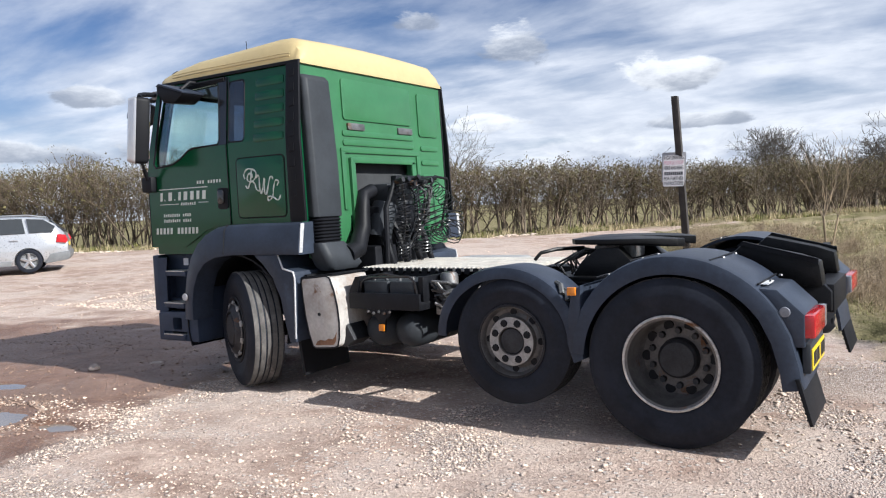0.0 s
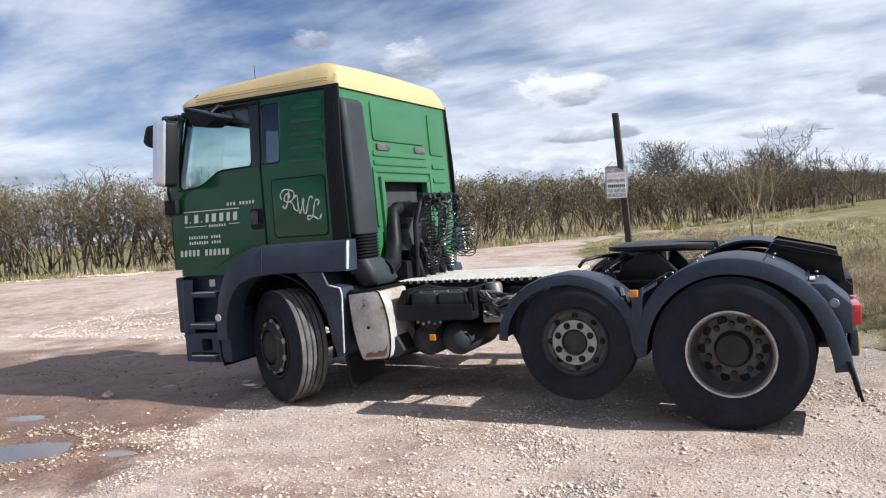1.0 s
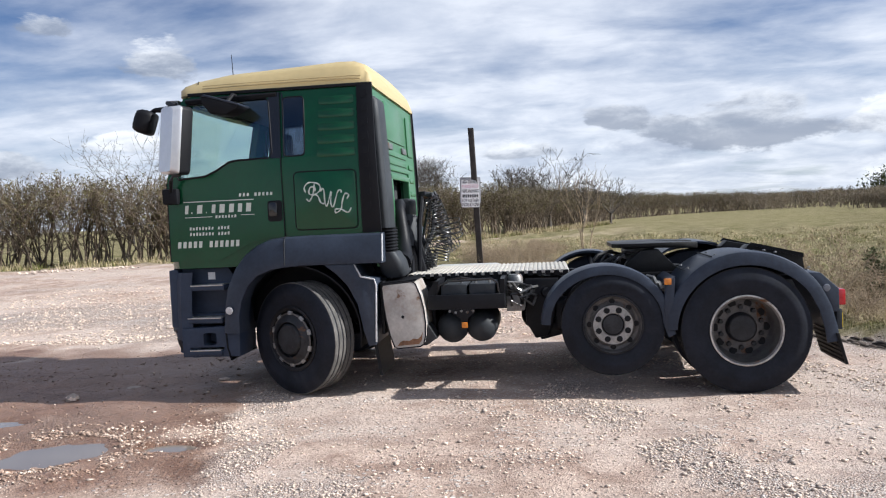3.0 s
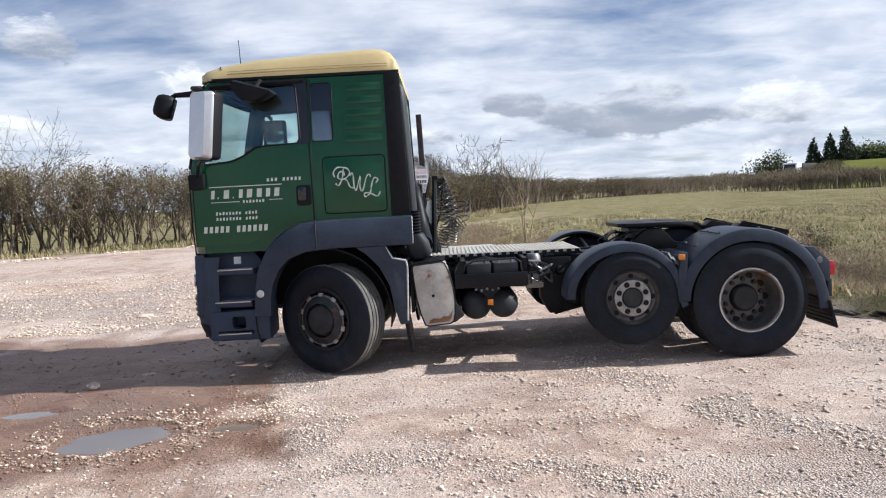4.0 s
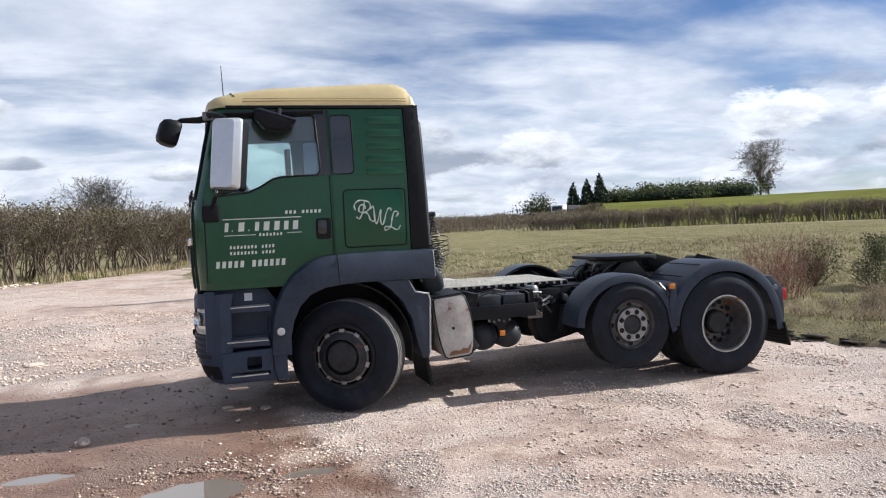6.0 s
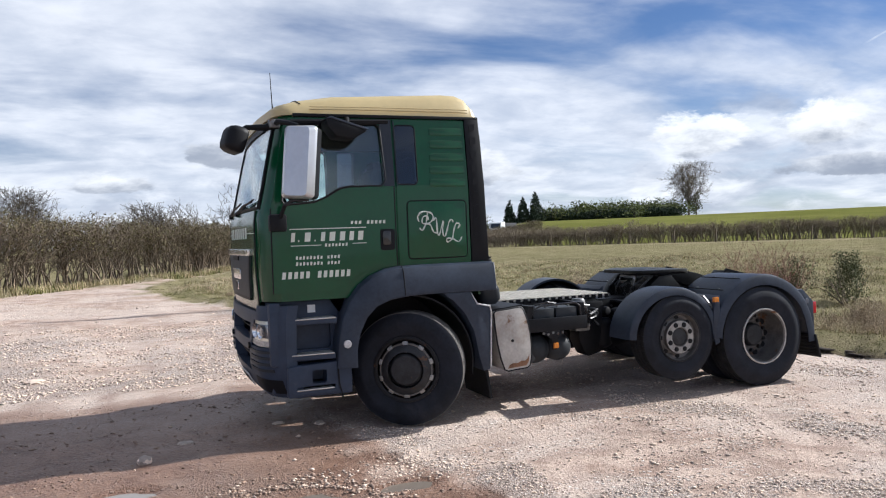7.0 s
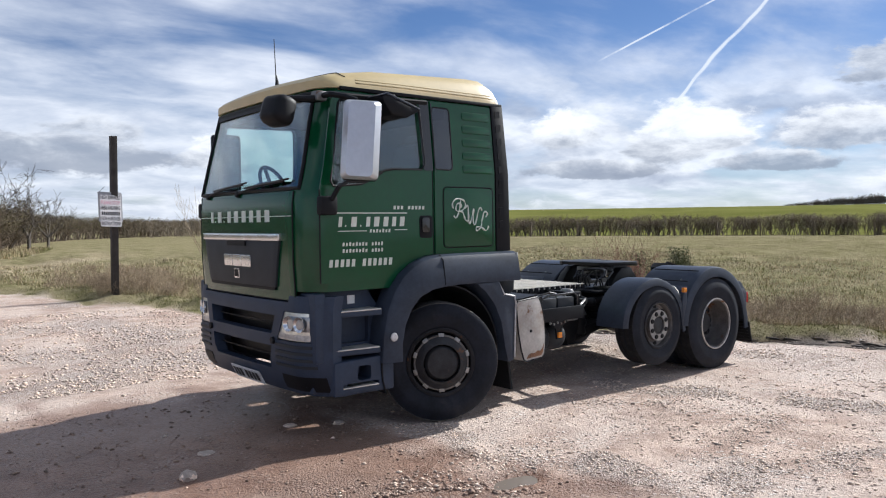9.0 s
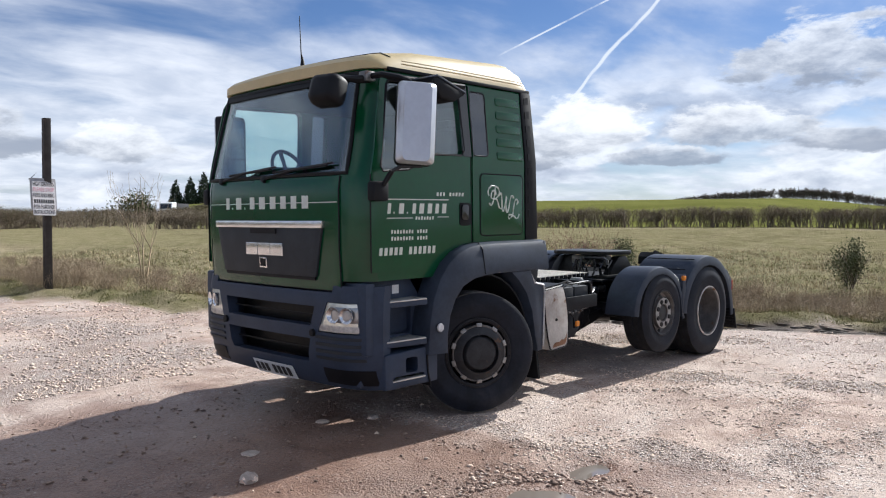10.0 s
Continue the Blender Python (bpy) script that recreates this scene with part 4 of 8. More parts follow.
shell = Buf().grid(lambda s, z, k: tuple(bump_curve(s, z, 0.0 if k == 0 else -0.09)), np.linspace(-1, 1, 61), [0.38, 0.40, 0.45, 0.55, 0.62, 0.7, 0.8, 0.9, 1.0, 1.05, 1.10, 1.135], True)
bumper = part("bumper", shell, GREY, truck, "dark grey plastic bumper")
cut(bumper, [bump_panel(-0.70, 0.70, 1.085, 1.2, 0.1, -0.16, 20, 3), bump_panel(-0.50, 0.50, 0.83, 0.975, 0.1, -0.16, 20, 3, -0.54, 0.54), bump_panel(-0.46, 0.46, 0.555, 0.735, 0.1, -0.16, 20, 3, -0.50, 0.50),
             bump_panel(0.575, 0.945, 0.79, 1.015, 0.1, -0.06, 10, 3, 0.655, 0.955), bump_panel(-0.945, -0.575, 0.79, 1.015, 0.1, -0.06, 10, 3, -0.955, -0.655)])
# near-black sheet stands in for the shaded depth behind the openings
part("intake_mesh", bump_panel(-0.56, 0.56, 0.54, 0.99, -0.17, -0.19, 20, 4), GREASE, bumper)
for z in (0.645, 0.90):
    part("intake_bar", bump_panel(-0.52, 0.52, z - 0.005, z + 0.005, -0.07, -0.078, 20, 2), BLACK, bumper)
part("bonnet_gap", front_panel(-0.72, 0.72, 1.095, 1.135, 0.012, -0.02), BLACK, bumper)
for sg in (1, -1):
    lo, hi = (0.565, 0.945) if sg > 0 else (-0.945, -0.565)
    lamp = part("headlamp", bump_panel(lo, hi, 0.797, 1.01, -0.012, -0.055, 10, 4, lo + (0.08 if sg > 0 else -0.01), hi + (0.01 if sg > 0 else -0.08)), LAMP_CLEAR, truck, "clear headlamp with twin reflectors", bevel=0.006)
    part("lamp_bowl", bump_panel(lo + (0.115 if sg > 0 else 0.05), hi - (0.05 if sg > 0 else 0.115), 0.868, 0.985, -0.008, -0.03, 8, 4), LAMP_BOWL, lamp, "dark glassy reflector bowl", bevel=0.01)
    for s in (0.72, 0.825):
        c = bump_curve(sg * s, 0.925, 0)
        part("reflector", Buf().lathe([(0.0, -0.02), (0.03, -0.012), (0.05, 0.006), (0.058, 0.012), (0.058, 0.0)], (c.x + 0.004, c.y, c.z), (-1, 0.25 * sg, 0), 24), CHROME, lamp, "round polished reflector")
    part("indicator", bump_panel(lo + 0.01, hi, 0.808, 0.845, -0.006, -0.02, 8, 2), RIM_LIP, lamp)
    for i in range(4):
        z = 0.595 + i * 0.05
        a, b = (0.56, 0.93) if sg > 0 else (-0.93, -0.56)
        part("bumper_slat", bump_panel(a, b, z, z + 0.022, 0.010, -0.01, 8, 3), GREY_DK, bumper)
    a, b = (0.60, 0.96) if sg > 0 else (-0.96, -0.60)
    part("fog_lamp_pocket", bump_panel(a, b, 0.415, 0.53, 0.006, -0.02, 8, 3), BLACK, bumper)
    c = bump_curve(sg * 0.53, 0.78)
    part("towing_plug", Buf().lathe([(0, 0.02), (0.026, 0.018), (0.03, 0.0)], (c.x - 0.002, c.y, c.z), (-1, 0, 0), 14), BLACK, bumper)
# front number plate with bars for its characters
pl = part("number_plate", bump_panel(-0.275, 0.195, 0.38, 0.492, 0.022, 0.012, 8, 2), PLATE_W, truck, "white number plate", bevel=0.002)
for s in (-0.20, -0.145, -0.09, -0.035, 0.055, 0.11, 0.165):
    part("plate_bar", bump_panel(s - 0.04, s - 0.004, 0.401, 0.472, 0.0245, 0.022, 3, 2), INK, pl)

for k in (0, 1):
    def near(buf):
        return both(buf)[k]
    # step column behind the bumper corner
    col = Buf().prism([(-1.10, 0.40), (-1.08, 1.165), (-0.60, 1.165), (-0.52, 1.05), (-0.47, 0.62), (-0.47, 0.40)], -1.0, -0.75)
    col = part("step_panel", near(col), GREY, truck, "dark grey boarding step panel", bevel=0.018)
    cut(col, [near(Buf().prism(rounded(-0.985, -0.60, 0.755, 0.985, 0.03), -1.2, -0.955)), near(Buf().prism(rounded(-0.985, -0.60, 0.50, 0.70, 0.03), -1.2, -0.955))])
    box = part("step_box", near(Buf().prism([(-1.0, 0.385), (-1.0, 0.64), (-0.60, 0.66), (-0.465, 0.655), (-0.465, 0.385)], -1.155, -0.85)), GREY, col, "lower step box", bevel=0.02)
    cut(box, [near(Buf().prism(rounded(-0.80, -0.68, 0.49, 0.60, 0.02), -1.3, -1.0)), near(Buf().prism(rounded(-0.93, -0.61, 0.44, 0.475, 0.012), -1.3, -1.05))])
    part("step_cheek", near(Buf().prism([(-1.12, 0.64), (-1.12, 1.16), (-1.03, 1.16), (-1.0, 0.64)], -1.09, -0.85)), GREY, col, bevel=0.02)
    for x0, x1, z, y0, y1 in ((-0.965, -0.58, 1.0, -1.10, -1.165), (-0.975, -0.605, 0.712, -1.115, -1.18), (-0.94, -0.62, 0.43, -1.155, -1.185)):
        tread = Buf().add([(x0, y0, z - 0.03), (x1, y1, z - 0.026), (x1, -0.90, z - 0.026), (x0, -0.90, z - 0.03), (x0, y0, z + 0.012), (x1, y1, z + 0.02), (x1, -0.90, z + 0.02), (x0, -0.90, z + 0.012)],
                          [(0, 3, 2, 1), (4, 5, 6, 7), (0, 1, 5, 4), (1, 2, 6, 5), (2, 3, 7, 6), (3, 0, 4, 7)])
        part("step_tread", near(tread), GREY, col, "ribbed step tread", bevel=0.008)
        grip = Buf().add([(x0 + 0.01, y0 - 0.004, z + 0.008), (x1 - 0.01, y1 - 0.004, z + 0.015), (x1 - 0.01, -0.98, z + 0.015), (x0 + 0.01, -0.98, z + 0.008), (x0 + 0.01, y0 - 0.004, z + 0.018), (x1 - 0.01, y1 - 0.004, z + 0.026), (x1 - 0.01, -0.98, z + 0.026), (x0 + 0.01, -0.98, z + 0.018)],
                         [(0, 3, 2, 1), (4, 5, 6, 7), (0, 1, 5, 4), (1, 2, 6, 5), (2, 3, 7, 6), (3, 0, 4, 7)])
        part("tread_grip", near(grip), ALU, col, "worn metal grip", bevel=0.003)
    part("sticker", near(Buf().box(-0.79, -0.725, -1.0035, -0.9995, 1.06, 1.125)), PLATE_W, col, "small pale sticker")
    # arch over the front wheel: front leg, crown and rear leg
    outer_line = [(-0.60, 0.60), (-0.585, 0.80), (-0.545, 1.0), (-0.47, 1.16), (-0.38, 1.27), (-0.27, 1.35), (-0.14, 1.40), (-0.02, 1.415), (0.2, 1.42), (0.5, 1.42), (0.845, 1.42)]
    inner_line = [(-0.43, 0.60), (-0.43, 0.74), (-0.40, 0.88), (-0.34, 1.0), (-0.25, 1.09), (-0.12, 1.14), (0.0, 1.155), (0.15, 1.165), (0.34, 1.165), (0.6, 1.165), (0.845, 1.165)]
    arch = Buf()
    rings = []
    for (ax, az), (bx, bz) in zip(outer_line, inner_line):
        d = Vector((bx - ax, 0, bz - az))
        a3 = Vector((ax, 0, az))
        prof = [(0.0, -1.00), (0.0, -1.145), (0.06, -1.183), (0.20, -1.203), (0.85, -1.232), (0.985, -1.229), (1.0, -1.21), (0.985, -1.0)]
        rings.append([a3 + d * f + Vector((0, y, 0)) for f, y in prof])
    arch.loft(rings)
    arch = part("wheel_arch", near(arch), FENDER, truck, "dark grey plastic front wheel arch", smooth=28)
    part("arch_seam", near(Buf().tube([(-0.005, -1.16, 1.418), (-0.003, -1.206, 1.37), (0.0, -1.234, 1.17)], 0.005, 6)), BLACK, arch)
    part("arch_end", near(Buf().add([(0.843, -1.226, 1.18), (0.852, -1.226, 1.18), (0.852, -1.19, 1.18), (0.843, -1.19, 1.18), (0.843, -1.19, 1.412), (0.852, -1.19, 1.412), (0.852, -1.15, 1.412), (0.843, -1.15, 1.412)], [(0, 3, 2, 1), (4, 5, 6, 7), (0, 1, 5, 4), (1, 2, 6, 5), (2, 3, 7, 6), (3, 0, 4, 7)])), WORN, arch, "pale worn end face", bevel=0.003)
    inside = []
    for a in np.linspace(200, -12, 20):
        x, z = 0.02 + 0.60 * math.cos(radians(a)), 0.56 + 0.60 * math.sin(radians(a))
        inside.append((x, z))
    liner = Buf().grid(lambda u, v, q: (inside[int(u)][0] * (1 if q == 0 else 1.02), v, inside[int(u)][1] * (1 if q == 0 else 1.012)), range(20), [-1.165, -0.55], True)
    part("arch_liner", near(liner), BLACK, arch)
    rear_leg = Buf().prism([(0.34, 1.165), (0.60, 1.168), (0.66, 1.05), (0.78, 1.03), (0.79, 0.98), (0.765, 0.47), (0.70, 0.46), (0.66, 0.60), (0.62, 0.82), (0.54, 0.98), (0.44, 1.09)], -1.225, -0.60)
    leg = part("mudguard", near(rear_leg), FENDER, truck, "dark grey mudguard behind the front wheel", bevel=0.012)
    part("mudguard_edge", near(Buf().tube([(0.60, -1.21, 1.16), (0.66, -1.22, 1.055), (0.775, -1.228, 1.03), (0.788, -1.228, 0.98), (0.768, -1.228, 0.50)], 0.008, 6)), WORN, leg, "bright worn edge")
    part("mudflap", near(Buf().prism([(0.73, 0.50), (0.76, 0.50), (0.80, 0.20), (0.775, 0.20)], -1.17, -0.62)), BLACK, truck, "black rubber mudflap")
    part("arch_inner", near(Buf().prism([(-0.58, 0.62), (-0.45, 1.02), (-0.15, 1.20), (0.35, 1.20), (0.62, 0.95), (0.66, 0.62)], -0.56, -0.53)), BLACK, arch)
    part("side_reflector", near(Buf().lathe([(0, 0.010), (0.03, 0.008), (0.034, 0.0)], (-0.515, -1.232, 0.80), (0, -1, 0), 16)), WORN, arch, "round pale reflector")
    # outside mirrors
    arm = part("mirror_bracket", near(Buf().tube([(-0.99, -1.02, 2.63), (-1.0, -1.15, 2.625), (-0.93, -1.25, 2.60), (-0.87, -1.30, 2.57)] if k == 0 else [(-0.90, -1.02, 2.63), (-0.86, -1.10, 2.62), (-0.82, -1.16, 2.57)], 0.022, 8)), BLACK, truck, "black mirror bracket")
    part("lower_bracket", near(Buf().tube([(-1.0, -1.09, 1.83), (-1.01, -1.17, 1.86), (-0.98, -1.22, 1.95)], 0.018, 8)), BLACK, arm)
    part("bracket_foot", near(Buf().box(-1.10, -0.96, -1.17, -1.09, 1.74, 1.88)), BLACK, arm, bevel=0.02)
    mk = pose(-0.86, -1.335, 2.275, 3.5, 4.5, 56)
    mk = mk if k == 0 else pose(-0.80, -1.20, 2.27, 0, 0, 80)
    front_half, rear_half = [], []
    for q, x in ((0.0, -0.03), (0.35, -0.04), (0.7, -0.055), (0.9, -0.075), (0.98, -0.087), (1.0, -0.092)):
        w, h = 0.137 * (1 - 0.30 * q ** 4), 0.288 * (1 - 0.06 * q ** 4)
        front_half.append([Vector((x, y, z)) for y, z in rounded(-w, w, -h, h, 0.035)])
    for x, w, h in ((-0.031, 0.1355, 0.2865), (0.06, 0.135, 0.286), (0.075, 0.126, 0.278)):
        rear_half.append([Vector((x, y, z)) for y, z in rounded(-w, w, -h, h, 0.035)])
    mir = part("mirror", near(Buf().loft(front_half).moved(mk)), MIRROR_BACK, truck, "tall mirror in a pale plastic shell", smooth=45)
    part("mirror_housing", near(Buf().loft(rear_half).moved(mk)), BLACK, mir, "black rear housing", smooth=45)
    face = Buf().prism([(a, b) for a, b in rounded(-0.11, 0.11, -0.265, 0.265, 0.035)], 0, 0.006)
    face.v = [(0.0755 + y, x, z) for x, y, z in face.v]
    part("mirror_frame", near(face.moved(mk)), BLACK, mir)
    face = Buf().prism([(a, b) for a, b in rounded(-0.095, 0.095, -0.10, 0.25, 0.02)], 0.007, 0.010)
    face.v = [(0.0755 + y, x, z) for x, y, z in face.v]
    part("mirror_glass", near(face.moved(mk)), MIRROR, mir)
    face = Buf().prism([(a, b) for a, b in rounded(-0.095, 0.095, -0.25, -0.115, 0.02)], 0.007, 0.010)
    face.v = [(0.0755 + y, x, z) for x, y, z in face.v]
    part("mirror_glass", near(face.moved(mk)), MIRROR, mir)
    part("mirror_foot", near(Buf().tube([(-0.98, -1.22, 1.95), (-0.93, -1.27, 1.985), (-0.82, -1.36, 1.985)], 0.014, 8)), GREY_DK, mir)
# kerb mirror over the near door and front mirror
kerb = part("kerb_mirror", Buf().prism([(-0.64, 2.63), (-0.60, 2.645), (-0.30, 2.55), (-0.315, 2.53), (-0.42, 2.475), (-0.56, 2.49), (-0.63, 2.58)], -1.30, -1.07), BLACK, truck, "black kerb mirror over the door", bevel=0.022, smooth=50)
part("kerb_cap", Buf().prism([(-0.645, 2.634), (-0.60, 2.657), (-0.295, 2.560), (-0.30, 2.545), (-0.60, 2.638)], -1.306, -1.06), FENDER, kerb, "grey cap of the kerb mirror", bevel=0.006)
part("kerb_bracket", Buf().tube([(-0.42, -1.03, 2.665), (-0.42, -1.12, 2.665), (-0.44, -1.2, 2.60)], 0.018, 8), BLACK, kerb)
arm = part("front_mirror_arm", Buf().tube([(-0.98, -1.0, 2.62), (-1.08, -0.98, 2.60), (-1.22, -0.96, 2.60), (-1.30, -0.95, 2.55)], [0.035, 0.028, 0.022, 0.03], 8), BLACK, truck, "black arm of the front mirror")
part("arm_clamp", Buf().box(-1.05, -0.96, -1.04, -0.95, 2.59, 2.665), STEEL, arm, bevel=0.015)
pod = Buf().loft([[Vector((x, y, z)) for y, z in rounded(-0.124 * w, 0.124 * w, -0.108 * w, 0.108 * w, 0.052 * w)] for x, w in ((-0.085, 0.55), (-0.07, 0.82), (-0.03, 0.97), (0.02, 1.0), (0.06, 0.96), (0.075, 0.86))])
part("front_mirror", pod.moved(pose(-1.325, -0.95, 2.50, 0, 18, 12)), BLACK, arm, "rounded black front mirror", smooth=50)
part("antenna", Buf().tube([(-0.845, -0.01, 2.84), (-0.845, -0.01, 2.90), (-0.85, 0.0, 2.96), (-0.86, 0.003, 3.26)], [0.022, 0.014, 0.005, 0.003], 8), BLACK, truck, "thin black whip aerial")
for y in (-0.80, 0.80):
    part("roof_marker_lamp", Buf().box(-0.86, -0.80, y - 0.06, y + 0.06, 2.79, 2.812), BLACK_GLOSS, truck, bevel=0.008)
# cabin: floor, dash, wheel, seats
part("cabin_floor", Buf().box(-1.06, 0.72, -1.0, 1.0, 1.26, 1.33), CABIN, truck)
dash = Buf().prism([(-1.08, 1.34), (-1.08, 1.90), (-0.98, 1.96), (-0.80, 1.93), (-0.70, 1.82), (-0.72, 1.5), (-0.80, 1.34)], -0.98, 0.98)
part("dashboard", dash, CABIN, truck, "dark dashboard", bevel=0.03)
tilt = pose(-0.62, 0.5, 2.0, 0, 62, 0)
sw = part("steering_wheel", Buf().tube([tilt @ Vector((0.23 * math.cos(math.tau * i / 28), 0.23 * math.sin(math.tau * i / 28), 0)) for i in range(28)], 0.017, 8, True), BLACK, truck, "black steering wheel")
part("spoke", Buf().tube([tilt @ Vector((-0.22, 0, 0)), tilt @ Vector((0, 0, -0.03)), tilt @ Vector((0.22, 0, 0))], 0.018, 8), BLACK, sw)
part("column", Buf().tube([tilt @ Vector((0, 0, -0.03)), tilt @ Vector((0.05, 0, -0.30))], 0.04, 8), BLACK, sw)
for y in (-0.5, 0.5):
    seat = part("seat", Buf().box(-0.42, 0.10, y - 0.25, y + 0.25, 1.45, 1.68, 0.02), SEAT, truck, "dark cloth seat", bevel=0.05)
    back = Buf().prism([(0.02, 1.6), (0.18, 1.6), (0.33, 2.36), (0.25, 2.40), (0.18, 2.36)], y - 0.23, y + 0.23)
    part("backrest", back, SEAT, seat, bevel=0.05)
    part("headrest", Buf().box(0.22, 0.34, y - 0.13, y + 0.13, 2.30, 2.46), SEAT, seat, bevel=0.04)
part("cabin_lining", Buf().box(0.60, 0.70, -0.98, 0.98, 1.33, 2.68), CABIN, truck)
part("head_lining", Buf().box(-0.85, 0.68, -0.95, 0.95, 2.63, 2.675), CABIN, truck)

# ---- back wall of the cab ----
# the sun on this wall is partly in its lighter green
rear = part("rear_wall", Buf().prism([(back_x(1.45) - 0.02, 1.45), (back_x(2.73) - 0.02, 2.73), (back_x(2.73) + 0.014, 2.73), (back_x(1.45) + 0.014, 1.45)], -1.03, 1.03), GREEN_SUNLIT, truck, "sunlit green rear wall of the cab with pressed panels")
part("rear_lower", Buf().box(0.76, 0.815, 0.66, 1.02, 1.12, 1.46), GREEN_SUNLIT, rear, bevel=0.01)
part("rear_lower", Buf().box(0.76, 0.815, -1.02, -0.52, 1.12, 1.46), GREEN_SUNLIT, rear, bevel=0.01)
cut(rear, [Buf().box(0.5, 1.1, -0.44, 0.42, 1.2, 1.90)])


def on_back(y0, y1, z0, z1, out, name, mat=GREEN_SUNLIT, r=0.03, bevel=0.006, label=""):
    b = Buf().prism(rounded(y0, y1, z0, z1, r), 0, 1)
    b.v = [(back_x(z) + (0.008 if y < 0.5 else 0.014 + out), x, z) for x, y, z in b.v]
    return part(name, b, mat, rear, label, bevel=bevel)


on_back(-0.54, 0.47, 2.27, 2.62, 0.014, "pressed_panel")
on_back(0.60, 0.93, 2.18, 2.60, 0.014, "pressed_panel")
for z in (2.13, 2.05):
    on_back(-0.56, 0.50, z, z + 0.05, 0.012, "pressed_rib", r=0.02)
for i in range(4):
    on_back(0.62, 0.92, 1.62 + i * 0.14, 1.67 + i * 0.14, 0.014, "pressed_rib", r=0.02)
for y in (-0.375, 0.365):
    on_back(y - 0.115, y + 0.115, 2.185, 2.245, 0.02, "grab_plate", STEEL, 0.012, 0.005, "steel grab plate")
for y0, y1, z0, z1 in ((-0.50, -0.44, 1.2, 1.93), (0.42, 0.48, 1.2, 1.93), (-0.50, 0.48, 1.90, 1.95)):
    on_back(y0, y1, z0, z1, 0.03, "recess_frame", r=0.015)
for y0, y1, z0, z1 in ((-0.60, -0.55, 1.5, 2.0), (0.53, 0.58, 1.5, 2.0), (-0.60, 0.58, 1.985, 2.03)):
    on_back(y0, y1, z0, z1, 0.016, "recess_frame", r=0.015)
part("recess_back", Buf().box(0.48, 0.55, -0.46, 0.44, 1.2, 1.95), BLACK, rear)
part("wall_seal", Buf().tube([(back_x(2.72) + 0.016, y, 2.722) for y in np.linspace(-1.02, 1.02, 9)], 0.009, 6), BLACK, rear)
part("wall_seal", Buf().tube([(back_x(z) + 0.012, 1.035, z) for z in (1.2, 2.0, 2.72)], 0.012, 6), BLACK, rear)
# air intake: flat column, bellows and elbow
snork = Buf().loft([[Vector((x, y, z)) for x, y in ((x0, -1.04), (x1 - 0.03, -1.04), (x1, -1.01), (x1, y1 + 0.03), (x1 - 0.03, y1), (x0, y1))] for z, x0, x1, y1 in ((1.45, 0.78, 0.885, -0.75), (1.9, 0.77, 0.87, -0.75), (2.4, 0.755, 0.845, -0.77), (2.56, 0.75, 0.835, -0.775), (2.60, 0.75, 0.80, -0.78))])
snork = part("air_intake", snork, GREY_DK, truck, "grey plastic air intake column", bevel=0.012)
bel = Buf()
prof = []
for i in range(17):
    g = 0.0 if i % 2 else 0.014
    z = 1.455 - i * 0.0135
    prof.append([Vector((x, y, z)) for x, y in rounded(0.775 - g, 0.905 + g, -1.03 - g, -0.76 + g, 0.05)])
part("bellows", Buf().loft(prof), BLACK, snork, "ribbed rubber bellows", smooth=60)
elbow = Buf().loft([[Vector((x, y, z)) for x, y in rounded(x0, x1, y0, y1, 0.06)] for z, x0, x1, y0, y1 in ((1.245, 0.76, 0.93, -1.05, -0.74), (1.16, 0.76, 0.98, -1.05, -0.66), (1.06, 0.79, 1.0, -1.02, -0.60), (1.02, 0.82, 0.97, -1.0, -0.62))])
part("intake_elbow", elbow, GREY_DK, snork, "dark plastic elbow", smooth=50)
part("intake_duct", Buf().tube([(0.93, -0.75, 1.13), (0.93, -0.60, 1.17), (0.90, -0.48, 1.34), (0.88, -0.44, 1.50), (0.86, -0.40, 1.62), (0.84, -0.25, 1.66)], [0.085, 0.08, 0.07, 0.062, 0.06, 0.06], 14), CHASSIS, snork, "dark air duct", smooth=60)
# engine and gear behind the cab
eng = Buf().box(0.35, 0.98, -0.42, 0.42, 0.62, 1.18).box(0.45, 0.95, -0.30, 0.30, 1.15, 1.52)
eng = part("engine", eng, CHASSIS, truck, "grimy engine behind the cab", bevel=0.03)
for y in (-0.3, -0.1, 0.12, 0.3):
    part("engine_pipe", Buf().tube([(0.95, y, 0.8), (1.06, y + 0.04, 1.0), (1.0, y, 1.25), (0.85, y * 0.6, 1.5)], 0.03, 8), CHASSIS, eng)
part("expansion_tank", Buf().box(0.70, 0.92, -0.12, 0.30, 1.52, 1.72), GREY_DK, eng, bevel=0.03)
part("filter_can", Buf().lathe([(0, 0.16), (0.10, 0.15), (0.115, 0.1), (0.115, -0.16), (0.0, -0.17)], (0.90, -0.20, 1.40), (0.1, 0.3, 1), 20), GREY_DK, eng)
part("gearbox", Buf().box(0.9, 1.7, -0.24, 0.24, 0.45, 0.86), CHASSIS, eng, bevel=0.05)
# suspended air lines: bracket, coils and plugs
rack = part("hose_rack", Buf().tube([(1.02, -0.30, 1.02), (1.04, -0.32, 1.50), (1.06, -0.20, 1.74), (1.06, 0.45, 1.76)], 0.024, 8), CHASSIS, truck, "steel rack that carries the coiled air hoses")
part("rack_plate", Buf().box(1.03, 1.09, -0.22, 0.22, 1.66, 1.78), CHASSIS, rack, bevel=0.008)
rnd = random.Random(3)
